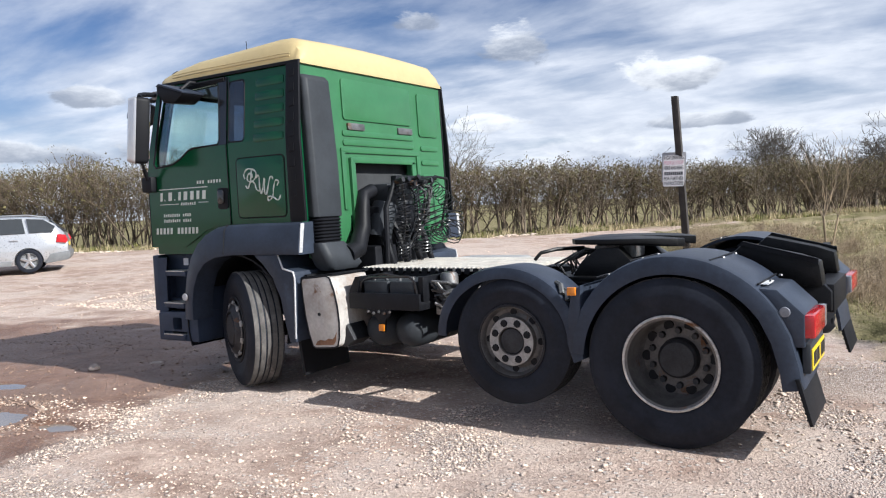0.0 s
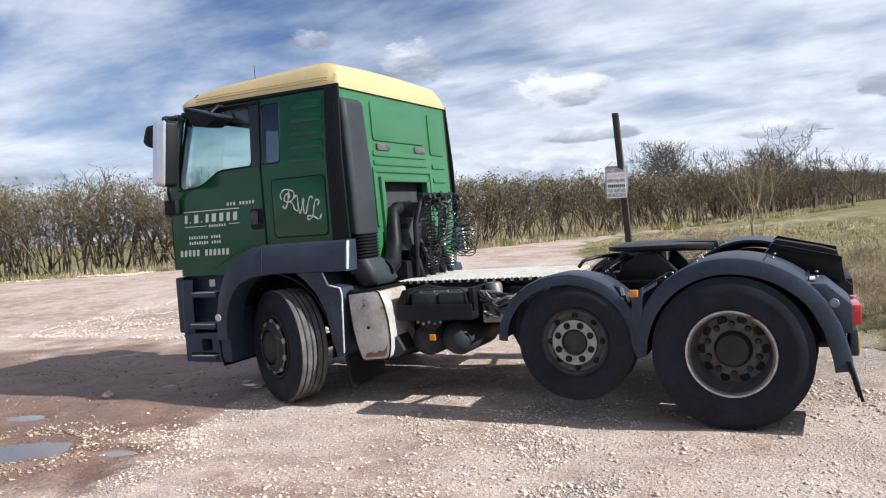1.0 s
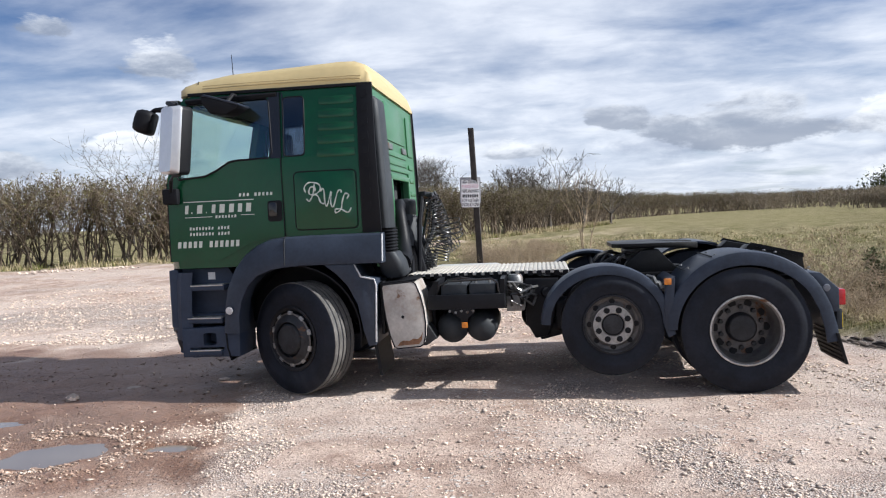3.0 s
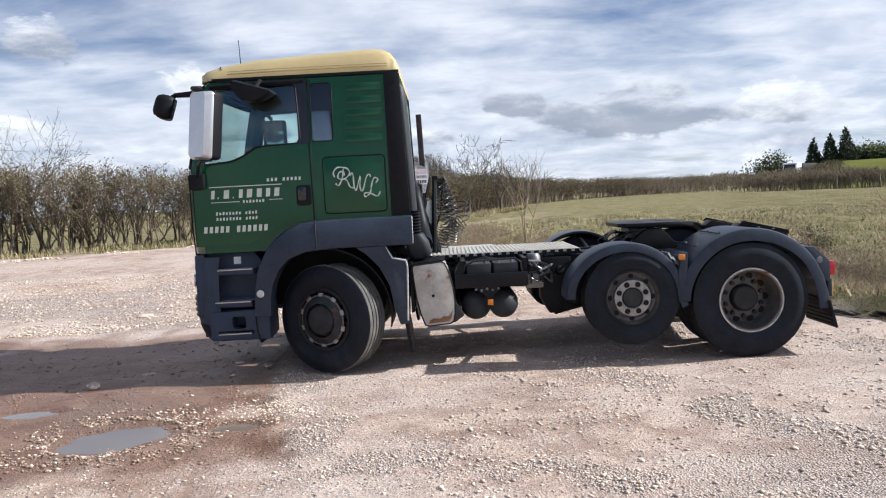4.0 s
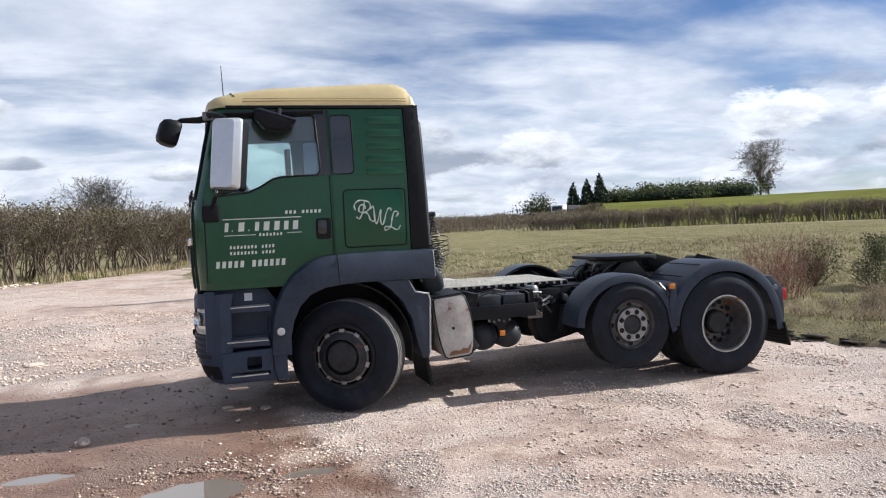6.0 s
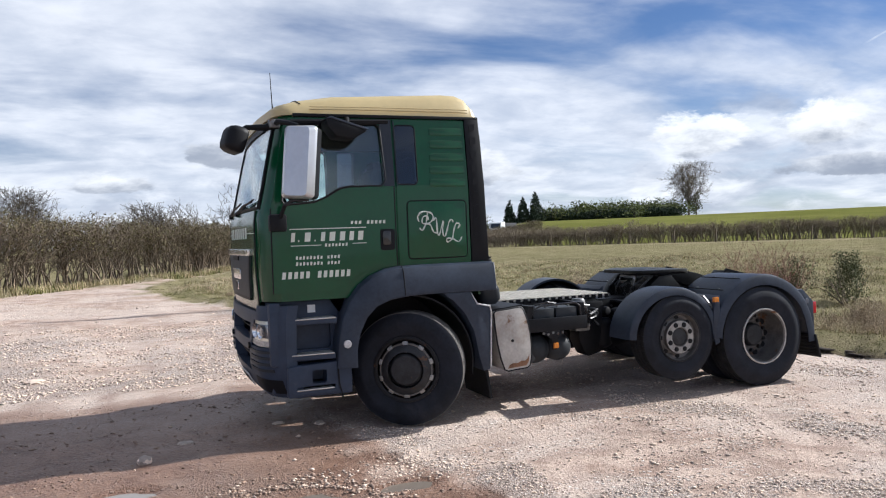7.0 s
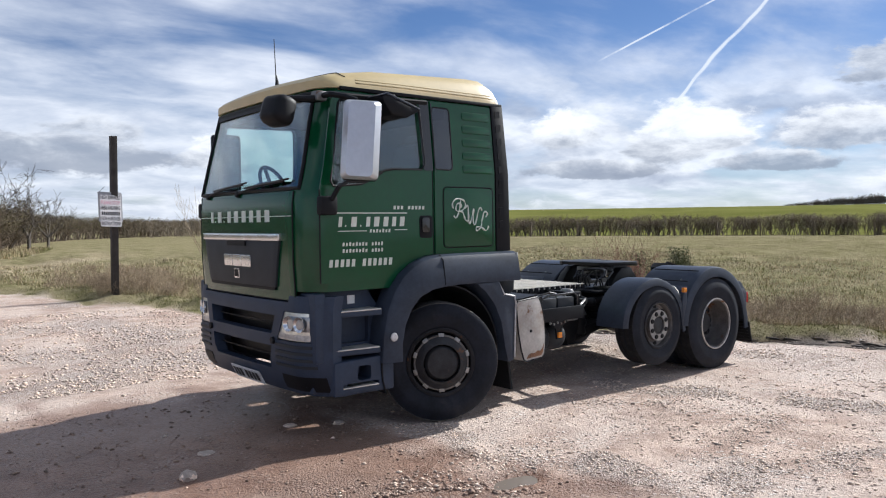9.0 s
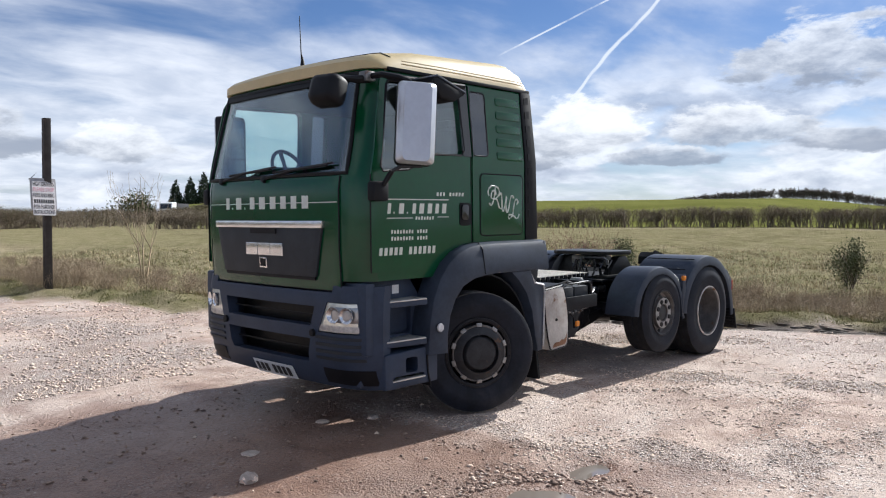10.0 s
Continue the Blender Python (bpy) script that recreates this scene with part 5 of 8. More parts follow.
for i in range(6):
    y = -0.2 + i * 0.085
    part("hose_plug", Buf().tube([(1.06, y, 1.72), (1.16, y + rnd.uniform(-0.02, 0.02), 1.73 + rnd.uniform(-0.03, 0.05))], 0.024, 8), COIL if i % 2 else HUB, rack)
part("loop_rail", Buf().tube([(0.86, 0.48, 1.25), (0.98, 0.50, 1.70), (1.0, 0.55, 1.78), (1.0, 0.75, 1.76), (0.98, 0.80, 1.70), (0.88, 0.80, 1.25)], 0.014, 8), BLACK, rack)


def coil(path, turns, r0, r1, thick, steps=12):
    pts = [Vector(p) for p in path]
    total = turns * steps
    out = []
    for i in range(total + 1):
        f = i / total * (len(pts) - 1)
        j = min(int(f), len(pts) - 2)
        p = pts[j].lerp(pts[j + 1], f - j)
        d = (pts[j + 1] - pts[j]).normalized()
        a = d.cross(Vector((0, 1, 0.2))).normalized()
        b = d.cross(a)
        r = r0 + (r1 - r0) * i / total
        out.append(p + r * (math.cos(math.tau * i / steps) * a + math.sin(math.tau * i / steps) * b))
    return Buf().tube(out, thick, 5)


for path, turns, r0, r1, thick in (
        (((1.12, -0.20, 1.70), (1.15, -0.20, 1.45), (1.14, -0.22, 1.2), (1.10, -0.16, 1.06)), 15, 0.045, 0.060, 0.0050),
        (((1.13, -0.02, 1.72), (1.20, 0.0, 1.5), (1.22, -0.03, 1.25), (1.18, 0.0, 1.10)), 16, 0.050, 0.085, 0.0050),
        (((1.13, 0.14, 1.72), (1.17, 0.16, 1.42), (1.22, 0.17, 1.22), (1.32, 0.14, 1.30), (1.28, 0.10, 1.50)), 16, 0.055, 0.10, 0.0052),
        (((1.12, 0.30, 1.70), (1.12, 0.46, 1.60), (1.13, 0.64, 1.46), (1.12, 0.66, 1.30), (1.12, 0.56, 1.22)), 14, 0.05, 0.12, 0.0050)):
    part("coiled_air_hose", coil(path, turns, r0, r1, thick), COIL, rack, "black coiled air hose")
for i in range(9):
    y = rnd.uniform(-0.28, 0.3)
    part("cable", Buf().tube([(1.06, y, 1.72), (1.14, y + rnd.uniform(-0.1, 0.1), 1.62 + rnd.uniform(-0.1, 0.12)), (1.10, y + rnd.uniform(-0.15, 0.15), 1.4), (1.0, y * 0.5, 1.12)], 0.009, 6), (COIL, STEEL, GREY_DK)[i % 3], rack)

# ---- chassis, wheels and tail ----
frame_rail = Buf()
for s in (-1, 1):
    y = 0.40 * s
    b = Buf().prism([(-0.9, 0.68), (-0.9, 0.92), (4.42, 0.95), (4.50, 0.86), (4.50, 0.74), (4.35, 0.68)], y - 0.035, y + 0.035)
    part("chassis_rail", b, CHASSIS, truck, "black chassis rail", bevel=0.006)
    for i in range(16):
        x = 1.15 + 0.2 * i
        part("rail_bolt", Buf().lathe([(0, 0.014), (0.012, 0.014), (0.014, 0.0)], (x, y + 0.035 * (1 if s > 0 else -1), 0.76 + 0.1 * (i % 2)), (0, s, 0), 6), STEEL, truck)
for x in (1.3, 2.2, 3.2, 4.1, 4.45):
    part("cross_member", Buf().box(x - 0.06, x + 0.06, -0.37, 0.37, 0.72, 0.90), CHASSIS, truck, bevel=0.01)
part("front_axle", Buf().tube([(0, -0.95, 0.5), (0, -0.5, 0.44), (0, 0.5, 0.44), (0, 0.95, 0.5)], 0.07, 10), CHASSIS, truck)
part("drive_axle", Buf().tube([(3.755, -0.9, 0.52), (3.755, 0.9, 0.52)], 0.10, 12), CHASSIS, truck)
part("differential", Buf().lathe([(0, -0.2), (0.16, -0.17), (0.23, 0), (0.16, 0.17), (0, 0.2)], (3.755, 0.05, 0.52), (1, 0, 0), 20), CHASSIS, truck, smooth=60)
part("lift_axle", Buf().tube([(2.74, -0.95, 0.60), (2.74, 0.95, 0.60)], 0.07, 10), CHASSIS, truck)
part("prop_shaft", Buf().tube([(1.7, 0, 0.66), (3.65, 0.04, 0.56)], 0.055, 12), CHASSIS, truck)
for x in (2.35, 3.3, 4.3):
    for y in (-0.52, 0.52):
        part("air_spring", Buf().lathe([(0, 0.16), (0.10, 0.15), (0.125, 0.10), (0.11, 0.05), (0.13, 0.0), (0.11, -0.06), (0.125, -0.11), (0.09, -0.15), (0, -0.16)], (x, y, 0.60), (0, 0, 1), 18), BLACK, truck, smooth=70)
for y in (-0.55, 0.55):
    part("hanger", Buf().prism([(2.02, 0.94), (2.32, 0.94), (2.28, 0.60), (2.22, 0.42), (2.10, 0.40), (2.02, 0.55)], y - 0.10, y + 0.10), CHASSIS, truck, bevel=0.02)
    part("hanger_arm", Buf().prism([(2.10, 0.50), (2.75, 0.62), (2.75, 0.52), (2.15, 0.38)], y - 0.06, y + 0.06), CHASSIS, truck, bevel=0.015)


def wheel(name, x, y, z, r, width, rim_r, side, steer=0.0, kind="front"):
    """A wheel at rest: tyre, rim, hub and nuts; side -1 is the near side."""
    w = new(name)
    w.parent = truck
    tagged(w, "black tyre on a grimy silver rim")
    h = width / 2
    d = (0, side, 0)
    m = pose(x, y, z, 0, 0, steer) @ pose(0, 0, 0)
    tyre = Buf().lathe([(rim_r, -h * 0.86), (rim_r + 0.03, -h * 0.97), (rim_r + (r - rim_r) * 0.5, -h * 1.02), (r - 0.045, -h * 0.93), (r - 0.018, -h * 0.86), (r - 0.007, -h * 0.80), (r - 0.007, h * 0.80), (r - 0.02, h * 0.86), (r - 0.045, h * 0.93),
                       (rim_r + (r - rim_r) * 0.62, h * 1.0), (rim_r + (r - rim_r) * 0.5, h * 1.02), (rim_r + (r - rim_r) * 0.46, h * 1.005), (rim_r + 0.035, h * 0.97), (rim_r + 0.012, h * 0.93), (rim_r, h * 0.86)], (0, 0, 0), d, 72, True)
    part("tyre", tyre.moved(m), TYRE, w, "dusty black tyre", smooth=35)
    ribs = [(-0.80, -0.52), (-0.46, -0.17), (-0.11, 0.11), (0.17, 0.46), (0.52, 0.80)] if kind == "front" else [(-0.80, -0.5), (-0.42, -0.06), (0.06, 0.42), (0.5, 0.80)]
    for a, b in ribs:
        if kind == "front":
            band = Buf().lathe([(r - 0.016, h * a), (r - 0.002, h * a + 0.003), (r, h * (a + b) / 2), (r - 0.002, h * b - 0.003), (r - 0.016, h * b)], (0, 0, 0), d, 72)
        else:
            band = Buf()
            for i in range(54):
                t0, t1 = math.tau * (i + (0.25 if a > 0 else 0)) / 54, math.tau * (i + 0.92 + (0.25 if a > 0 else 0)) / 54
                q = []
                for rr in (r - 0.016, r):
                    for hh in (h * a, h * b):
                        for t in (t0, t1):
                            q.append((rr * math.cos(t), hh * side, rr * math.sin(t)))
                band.add(q, [(0, 1, 3, 2), (4, 6, 7, 5), (0, 4, 5, 1), (2, 3, 7, 6), (0, 2, 6, 4), (1, 5, 7, 3)])
        part("tread_rib", band.moved(m), TREAD if kind == "front" else TREAD_DK, w, smooth=25)
    if kind == "front":
        rim = [(rim_r + 0.004, h * 0.90), (rim_r - 0.012, h * 0.98), (rim_r - 0.026, h * 0.93), (rim_r - 0.032, h * 0.72), (rim_r - 0.05, h * 0.55), (rim_r - 0.07, h * 0.62), (rim_r - 0.10, h * 0.75), (0.19, h * 0.92), (0.12, h * 0.95), (0, h * 0.95)]
    elif kind == "lift":
        rim = [(rim_r + 0.004, h * 0.90), (rim_r - 0.010, h * 0.95), (rim_r - 0.020, h * 0.80), (rim_r - 0.026, h * 0.58), (0.185, h * 0.52), (0.162, h * 0.62), (0.158, h * 0.90), (0.152, h * 0.92), (0.09, h * 0.92), (0.085, h * 0.70), (0, h * 0.70)]
    else:
        rim = [(rim_r + 0.006, h * 0.86), (rim_r - 0.006, h * 0.95), (rim_r - 0.022, h * 0.90), (rim_r - 0.030, h * 0.5), (rim_r - 0.035, -h * 0.35), (rim_r - 0.055, -h * 0.52), (rim_r - 0.09, -h * 0.50), (0.19, -h * 0.47), (0.175, -h * 0.44), (0.16, -h * 0.44), (0.12, -h * 0.45), (0, -h * 0.45)]
    part("rim", Buf().lathe(rim, (0, 0, 0), d, 48).moved(m), RIM if kind != "front" else RIM_DK, w, "worn grimy rim", smooth=40)
    lip = Buf().lathe([(rim_r + 0.006, h * 0.90), (rim_r + 0.005, h * 0.965), (rim_r - 0.004, h * 0.985), (rim_r - 0.009, h * 0.955)], (0, 0, 0), d, 60)
    part("rim_edge", lip.moved(m), RIM_LIP if kind == "drive" else RIM_DK, w, "chipped bright rim edge" if kind == "drive" else "")
    n, nr, nh, ny = {"front": (10, 0.163, 0.03, h * 0.94), "lift": (8, 0.124, 0.012, h * 0.935), "drive": (10, 0.165, 0.03, -h * 0.44)}[kind]
    for i in range(n):
        t = math.tau * (i + 0.5) / n
        nut = Buf().lathe([(0, nh), (0.017, nh), (0.021, nh * 0.4), (0.021, -0.01)] if kind != "lift" else [(0, 0.010), (0.022, 0.010), (0.027, -0.004)], (nr * math.cos(t), ny * side, nr * math.sin(t)), d, 8)
        part("wheel_nut", nut.moved(m), HUB if kind != "lift" else BLACK, w)
    for i in range(10 if kind != "lift" else 8):
        t = math.tau * i / (10 if kind != "lift" else 8)
        rr, yy = {"front": (rim_r - 0.085, h * 0.66), "lift": (0.186, h * 0.54), "drive": (rim_r - 0.078, -h * 0.49)}[kind]
        big = 1.35 if kind == "drive" else 1.0
        hole = Buf().lathe([(0, 0.006), (0.022 * big, 0.006), (0.026 * big, -0.01)], (rr * math.cos(t), yy * side, rr * math.sin(t)), d, 12)
        part("hand_hole", hole.moved(m), BLACK, w)
    if kind == "front":
        for i in range(10):
            t0 = math.tau * (i + 0.34) / 10
            t1 = math.tau * (i + 0.66) / 10
            q = []
            for rr, hh in ((0.245, h * 0.96), (0.243, h * 1.05), (0.216, h * 1.11), (0.210, h * 0.96)):
                for t in (t0, t1):
                    q.append((rr * math.cos(t), hh * side, rr * math.sin(t)))
            lug = Buf().add(q, [(0, 1, 3, 2), (2, 3, 5, 4), (4, 5, 7, 6), (6, 7, 1, 0), (0, 2, 4, 6), (1, 7, 5, 3)])
            part("nut_guard_lug", lug.moved(m), FLANGE, w, bevel=0.004)
        part("guard_edge", Buf().lathe([(0.216, h * 1.045), (0.226, h * 1.05), (0.231, h * 1.01), (0.226, h * 0.97)], (0, 0, 0), d, 40).moved(m), RIM, w, "bright worn edge")
        part("nut_guard", Buf().lathe([(0.225, h * 0.92), (0.228, h * 0.99), (0.195, h * 1.12), (0.17, h * 1.24), (0.155, h * 1.26), (0.15, h * 1.0)], (0, 0, 0), d, 40).moved(m), HUB, w, "grimy ring over the wheel nuts")
        part("hub", Buf().lathe([(0.15, h * 0.95), (0.135, h * 1.20), (0.12, h * 1.28), (0.06, h * 1.30), (0, h * 1.30)], (0, 0, 0), d, 32).moved(m), HUB, w, "grimy hub end")
    elif kind == "lift":
        part("hub", Buf().lathe([(0.157, h * 0.91), (0.158, h * 0.935), (0.095, h * 0.94), (0.088, h * 0.78)], (0, 0, 0), d, 32).moved(m), FLANGE, w, "pale flange with eight nuts")
        part("hub_end", Buf().lathe([(0.086, h * 0.72), (0.08, h * 0.84), (0.05, h * 0.86), (0, h * 0.86)], (0, 0, 0), d, 24).moved(m), HUB, w)
    else:
        part("hub", Buf().lathe([(0.122, -h * 0.45), (0.116, -h * 0.12), (0.10, 0.0), (0.05, h * 0.04), (0, h * 0.04)], (0, 0, 0), d, 32).moved(m), HUB, w, "grimy hub end")
    return w


for s in (-1, 1):
    wheel("front_wheel", 0.075, s * 1.025, 0.53, 0.488, 0.30, 0.278, s, -28, "front")
    wheel("lift_wheel", 2.73, s * 1.195, 0.606, 0.412, 0.27, 0.235, s, 0, "lift")
    wheel("drive_wheel", 3.755, s * 1.20, 0.535, 0.498, 0.29, 0.276, s, 0, "drive")
    inner_w = Buf().lathe([(0.29, -0.125), (0.33, -0.14), (0.42, -0.145), (0.50, -0.12), (0.516, -0.10), (0.516, 0.10), (0.50, 0.12), (0.42, 0.145), (0.33, 0.14), (0.29, 0.125)], (3.755, s * 0.85, 0.552), (0, 1, 0), 48, True)
    part("inner_tyre", inner_w, TYRE, truck, "inner tyre of the drive axle")


def fender(cx, cz, r, a0, a1, y0, y1, side, name, label, tail=None, thick=0.022, lip=0.055, rz=None):
    """A curved mudguard with a rolled outer lip."""
    n = 26
    line = [Vector((px, 0, pz)) for px, pz in arc(cx, cz, r, a0, a1, n, rz)]
    if tail:
        line += [Vector((a, 0, b)) for a, b in tail]
    rings = []
    for i, p in enumerate(line):
        d = (line[min(i + 1, len(line) - 1)] - line[max(i - 1, 0)]).normalized()
        nrm = Vector((-d.z, 0, d.x))
        if nrm.dot(p - Vector((cx, 0, cz))) < 0:
            nrm = -nrm
        prof = [(y1, 0), (y0 - 0.05, 0.006), (y0 - 0.012, -0.004), (y0, -0.03), (y0, -lip), (y0 - 0.012, -lip), (y0 - 0.014, -0.035), (y0 - 0.05, -thick + 0.004), (y1, -thick)]
        rings.append([p + nrm * o + Vector((0, yy * side, 0)) for yy, o in prof])
    return part(name, Buf().loft(rings), GUARD, truck, label, smooth=40)


def trim(buf):
    """Draws the tail in to its true overhang and width."""
    buf.v = [(float(np.interp(x, [2.0, 2.75, 3.2, 3.87, 4.65], [2.0, 2.73, 3.16, 3.755, 4.51])), y * (1.0 if abs(y) < 0.6 else 1.062), z) for x, y, z in buf.v]
    return buf


plain_part = part


def part(name, buf, mat, parent, label="", bevel=0.0, smooth=32):
    return plain_part(name, trim(buf), mat, parent, label, bevel, smooth)


for s in (-1, 1):
    lf = fender(2.70, 0.62, 0.535, 180, 0, 1.245, 0.92, s, "lift_axle_mudguard", "dark grey mudguard over the lift wheel", [(3.27, 0.52)], lip=0.075, rz=0.465)
    rf = fender(3.87, 0.52, 0.70, 176, 40, 1.255, 0.62, s, "drive_axle_mudguard", "broad dark grey mudguard over the drive wheel", [(4.46, 0.86), (4.53, 0.72), (4.575, 0.55), (4.59, 0.44)], lip=0.105, rz=0.635)
    for gx, gz in ((3.36, 1.018), (3.60, 1.118), (4.10, 1.122), (4.36, 0.992)):
        part("guard_seam", Buf().tube([(gx, s * 0.66, gz + 0.004), (gx, s * 1.20, gz + 0.004)], 0.006, 5), BLACK, rf)
        for gy in (0.80, 1.10):
            part("guard_bolt", Buf().lathe([(0, 0.010), (0.010, 0.010), (0.013, 0)], (gx + 0.05, s * gy, gz + 0.008), (0, 0, 1), 6), STEEL, rf)
    part("guard_skirt", Buf().prism([(3.17, 0.56), (3.17, 0.80), (3.20, 0.94), (3.27, 0.98), (3.26, 0.80), (3.23, 0.56)], min(s * 1.25, s * 0.7), max(s * 1.25, s * 0.7)), GUARD, rf, bevel=0.01)
    flap = Buf().prism([(4.55, 0.50), (4.575, 0.50), (4.64, 0.255), (4.62, 0.255)], min(s * 1.265, s * 0.74), max(s * 1.265, s * 0.74))
    part("rear_mudflap", flap, BLACK, truck, "ribbed black rubber mudflap", bevel=0.004)
    for i in range(6):
        z = 0.28 + 0.036 * i
        part("flap_rib", Buf().tube([(4.615 - 0.28 * (z - 0.255), s * 0.76, z), (4.615 - 0.28 * (z - 0.255), s * 1.24, z)], 0.006, 5), BLACK, truck)
    part("marker_lamp", Buf().box(3.175, 3.235, min(s * 1.235, s * 1.265), max(s * 1.235, s * 1.265), 0.915, 0.965), ORANGE, truck, "orange side marker lamp", bevel=0.006)
    box_y = (s * 1.22, s * 0.70)
    hb = Buf().prism([(4.30, 0.98), (4.46, 0.97), (4.60, 0.84), (4.60, 0.66), (4.52, 0.66), (4.42, 0.86)], min(box_y), max(box_y))
    hb = part("tail_lamp_housing", hb, FENDER, truck, "dark grey tail lamp housing", bevel=0.015)
    part("tail_lamp", Buf().box(4.58, 4.655, min(s * 1.21, s * 0.80), max(s * 1.21, s * 0.80), 0.71, 0.835), LAMP_RED, hb, "red tail lamp", bevel=0.012)
    part("tail_lamp_clear", Buf().box(4.60, 4.658, min(s * 0.80, s * 0.72), max(s * 0.80, s * 0.72), 0.71, 0.835), LAMP_DIM, hb, bevel=0.01)
    part("round_reflector", Buf().lathe([(0, 0.008), (0.026, 0.006), (0.03, 0)], (4.50, s * 1.225, 0.85), (0, s, 0), 16), LAMP_DIM, hb)
    part("housing_label", Buf().box(4.32, 4.40, min(s * 1.14, s * 0.95), max(s * 1.14, s * 0.95), 0.985, 0.99), PLATE_W, hb, "pale worn label")
    for i in range(3):
        part("guard_clamp", Buf().tube([(3.05 + 0.04 * i, s * 1.15, 0.98 - 0.04 * i), (3.10 + 0.04 * i, s * 1.19, 0.97 - 0.04 * i), (3.12 + 0.04 * i, s * 1.22, 0.92 - 0.04 * i)], 0.018, 6), STEEL, lf)
    part("guard_stay", Buf().tube([(2.72, s * 0.43, 0.90), (2.72, s * 1.1, 1.02)], 0.02, 8), CHASSIS, lf)
    part("guard_stay", Buf().tube([(3.2, s * 0.43, 0.88), (3.2, s * 1.18, 0.90)], 0.022, 8), CHASSIS, rf)
    part("guard_stay", Buf().tube([(4.4, s * 0.43, 0.86), (4.4, s * 1.0, 0.92)], 0.022, 8), CHASSIS, rf)
yp = part("number_plate", Buf().box(4.625, 4.632, -1.19, -0.72, 0.535, 0.65), PLATE_Y, truck, "yellow number plate", bevel=0.002)
for i, y in enumerate((-1.16, -1.10, -1.04, -0.98, -0.88, -0.82, -0.76)):
    part("plate_bar", Buf().box(4.632, 4.6345, y, y + 0.04, 0.555, 0.63), INK, yp)
part("plate_holder", Buf().box(4.58, 4.625, -1.20, -0.71, 0.52, 0.68), GREY_DK, truck, bevel=0.01)
# far side: slotted steel end plate
fp = Buf().box(4.40, 4.46, 0.66, 1.2, 0.86, 1.06)
fp = part("end_plate", fp, CHASSIS, truck, "slotted steel end plate", bevel=0.01)
for i in range(4):
    part("slot", Buf().box(4.458, 4.464, 0.72 + 0.12 * i, 0.77 + 0.12 * i, 0.90, 1.0), BLACK, fp)
# ramps at the rear of the frame
for s in (-1, 1):
    ramp = Buf().prism([(4.06, 1.11), (4.12, 1.165), (4.46, 1.09), (4.58, 1.05), (4.60, 0.90), (4.45, 0.90), (4.06, 1.02)], s * 0.42 - 0.09, s * 0.42 + 0.09)
    part("trailer_ramp", ramp, GREASE, truck, "black sloping trailer ramp", bevel=0.01)
    part("ramp_lip", Buf().prism([(4.09, 1.15), (4.13, 1.185), (4.58, 1.075), (4.58, 1.035), (4.50, 1.06), (4.13, 1.155)], s * 0.525 - 0.012, s * 0.525 + 0.012), CHASSIS, truck)
# fifth wheel
fw = Buf()
plate = [(3.12 + (a - 3.12) * 0.78, b * 0.9) for a, b in ((2.62, -0.30), (2.70, -0.40), (2.90, -0.46), (3.20, -0.46), (3.42, -0.40), (3.66, -0.26), (3.70, -0.16), (3.36, -0.05), (3.20, -0.05), (3.15, 0.0), (3.20, 0.05), (3.36, 0.05), (3.70, 0.16), (3.66, 0.26), (3.42, 0.40), (3.20, 0.46), (2.90, 0.46), (2.70, 0.40), (2.62, 0.30))]
fw.add([(x, y, 1.235 - 0.02 * max(0, (x - 3.36) / 0.3)) for x, y in plate] + [(x, y, 1.198 - 0.05 * max(0, (x - 3.36) / 0.3)) for x, y in plate], [tuple(range(19)), tuple(range(37, 18, -1))] + [(i, i + 19, (i + 1) % 19 + 19, (i + 1) % 19) for i in range(19)])
fw = part("fifth_wheel", fw, GREASE, truck, "greasy black fifth wheel plate", bevel=0.008)
for s in (-1, 1):
    ped = Buf().prism([(2.78, 0.97), (2.86, 1.08), (2.98, 1.17), (3.14, 1.18), (3.24, 1.08), (3.36, 0.97)], s * 0.36 - 0.05, s * 0.36 + 0.05)
    part("pedestal", ped, GREASE, fw, bevel=0.01)
    part("pedestal_foot", Buf().box(2.60, 3.50, s * 0.40 - 0.09, s * 0.40 + 0.09, 0.94, 0.98), GREASE, fw, bevel=0.006)
part("release_handle", Buf().tube([(2.75, -0.1, 1.16), (2.66, -0.40, 1.17), (2.58, -0.50, 1.15), (2.54, -0.52, 1.10)], 0.014, 8), GREASE, fw)
rnd = random.Random(21)
for i in range(11):
    x = 2.60 + rnd.uniform(0, 0.22)
    y = -0.42 + rnd.uniform(0, 0.5)
    part("grease_line", Buf().tube([(x, y, 0.97), (x + rnd.uniform(-0.08, 0.05), y - rnd.uniform(0, 0.05), 1.05 + rnd.uniform(0, 0.04)), (x + rnd.uniform(0, 0.1), y, 1.12 + rnd.uniform(0, 0.05)), (x + 0.22, y * 0.6, 1.13)], 0.009, 6), COIL, fw)
part("mount_plate", Buf().box(2.45, 3.6, -0.5, 0.5, 0.925, 0.945), CHASSIS, fw)
part("lock_jaw", Buf().box(2.86, 3.15, -0.16, 0.16, 1.08, 1.18), STEEL, fw, bevel=0.02)
for o in (fw, *fw.children):
    o.data.transform(Matrix.Translation((0.10, -0.19, -0.02)))
part = plain_part
# walkway of ribbed aluminium
deck = part("walkway", Buf().box(0.95, 2.42, -0.60, 0.42, 0.985, 1.005), WALK, truck, "worn ribbed aluminium walkway")
for i in range(36):
    x = 0.97 + i * 0.0405
    part("walkway_rib", Buf().box(x, x + 0.022, -0.60, 0.42, 1.004, 1.014), WALK, deck)
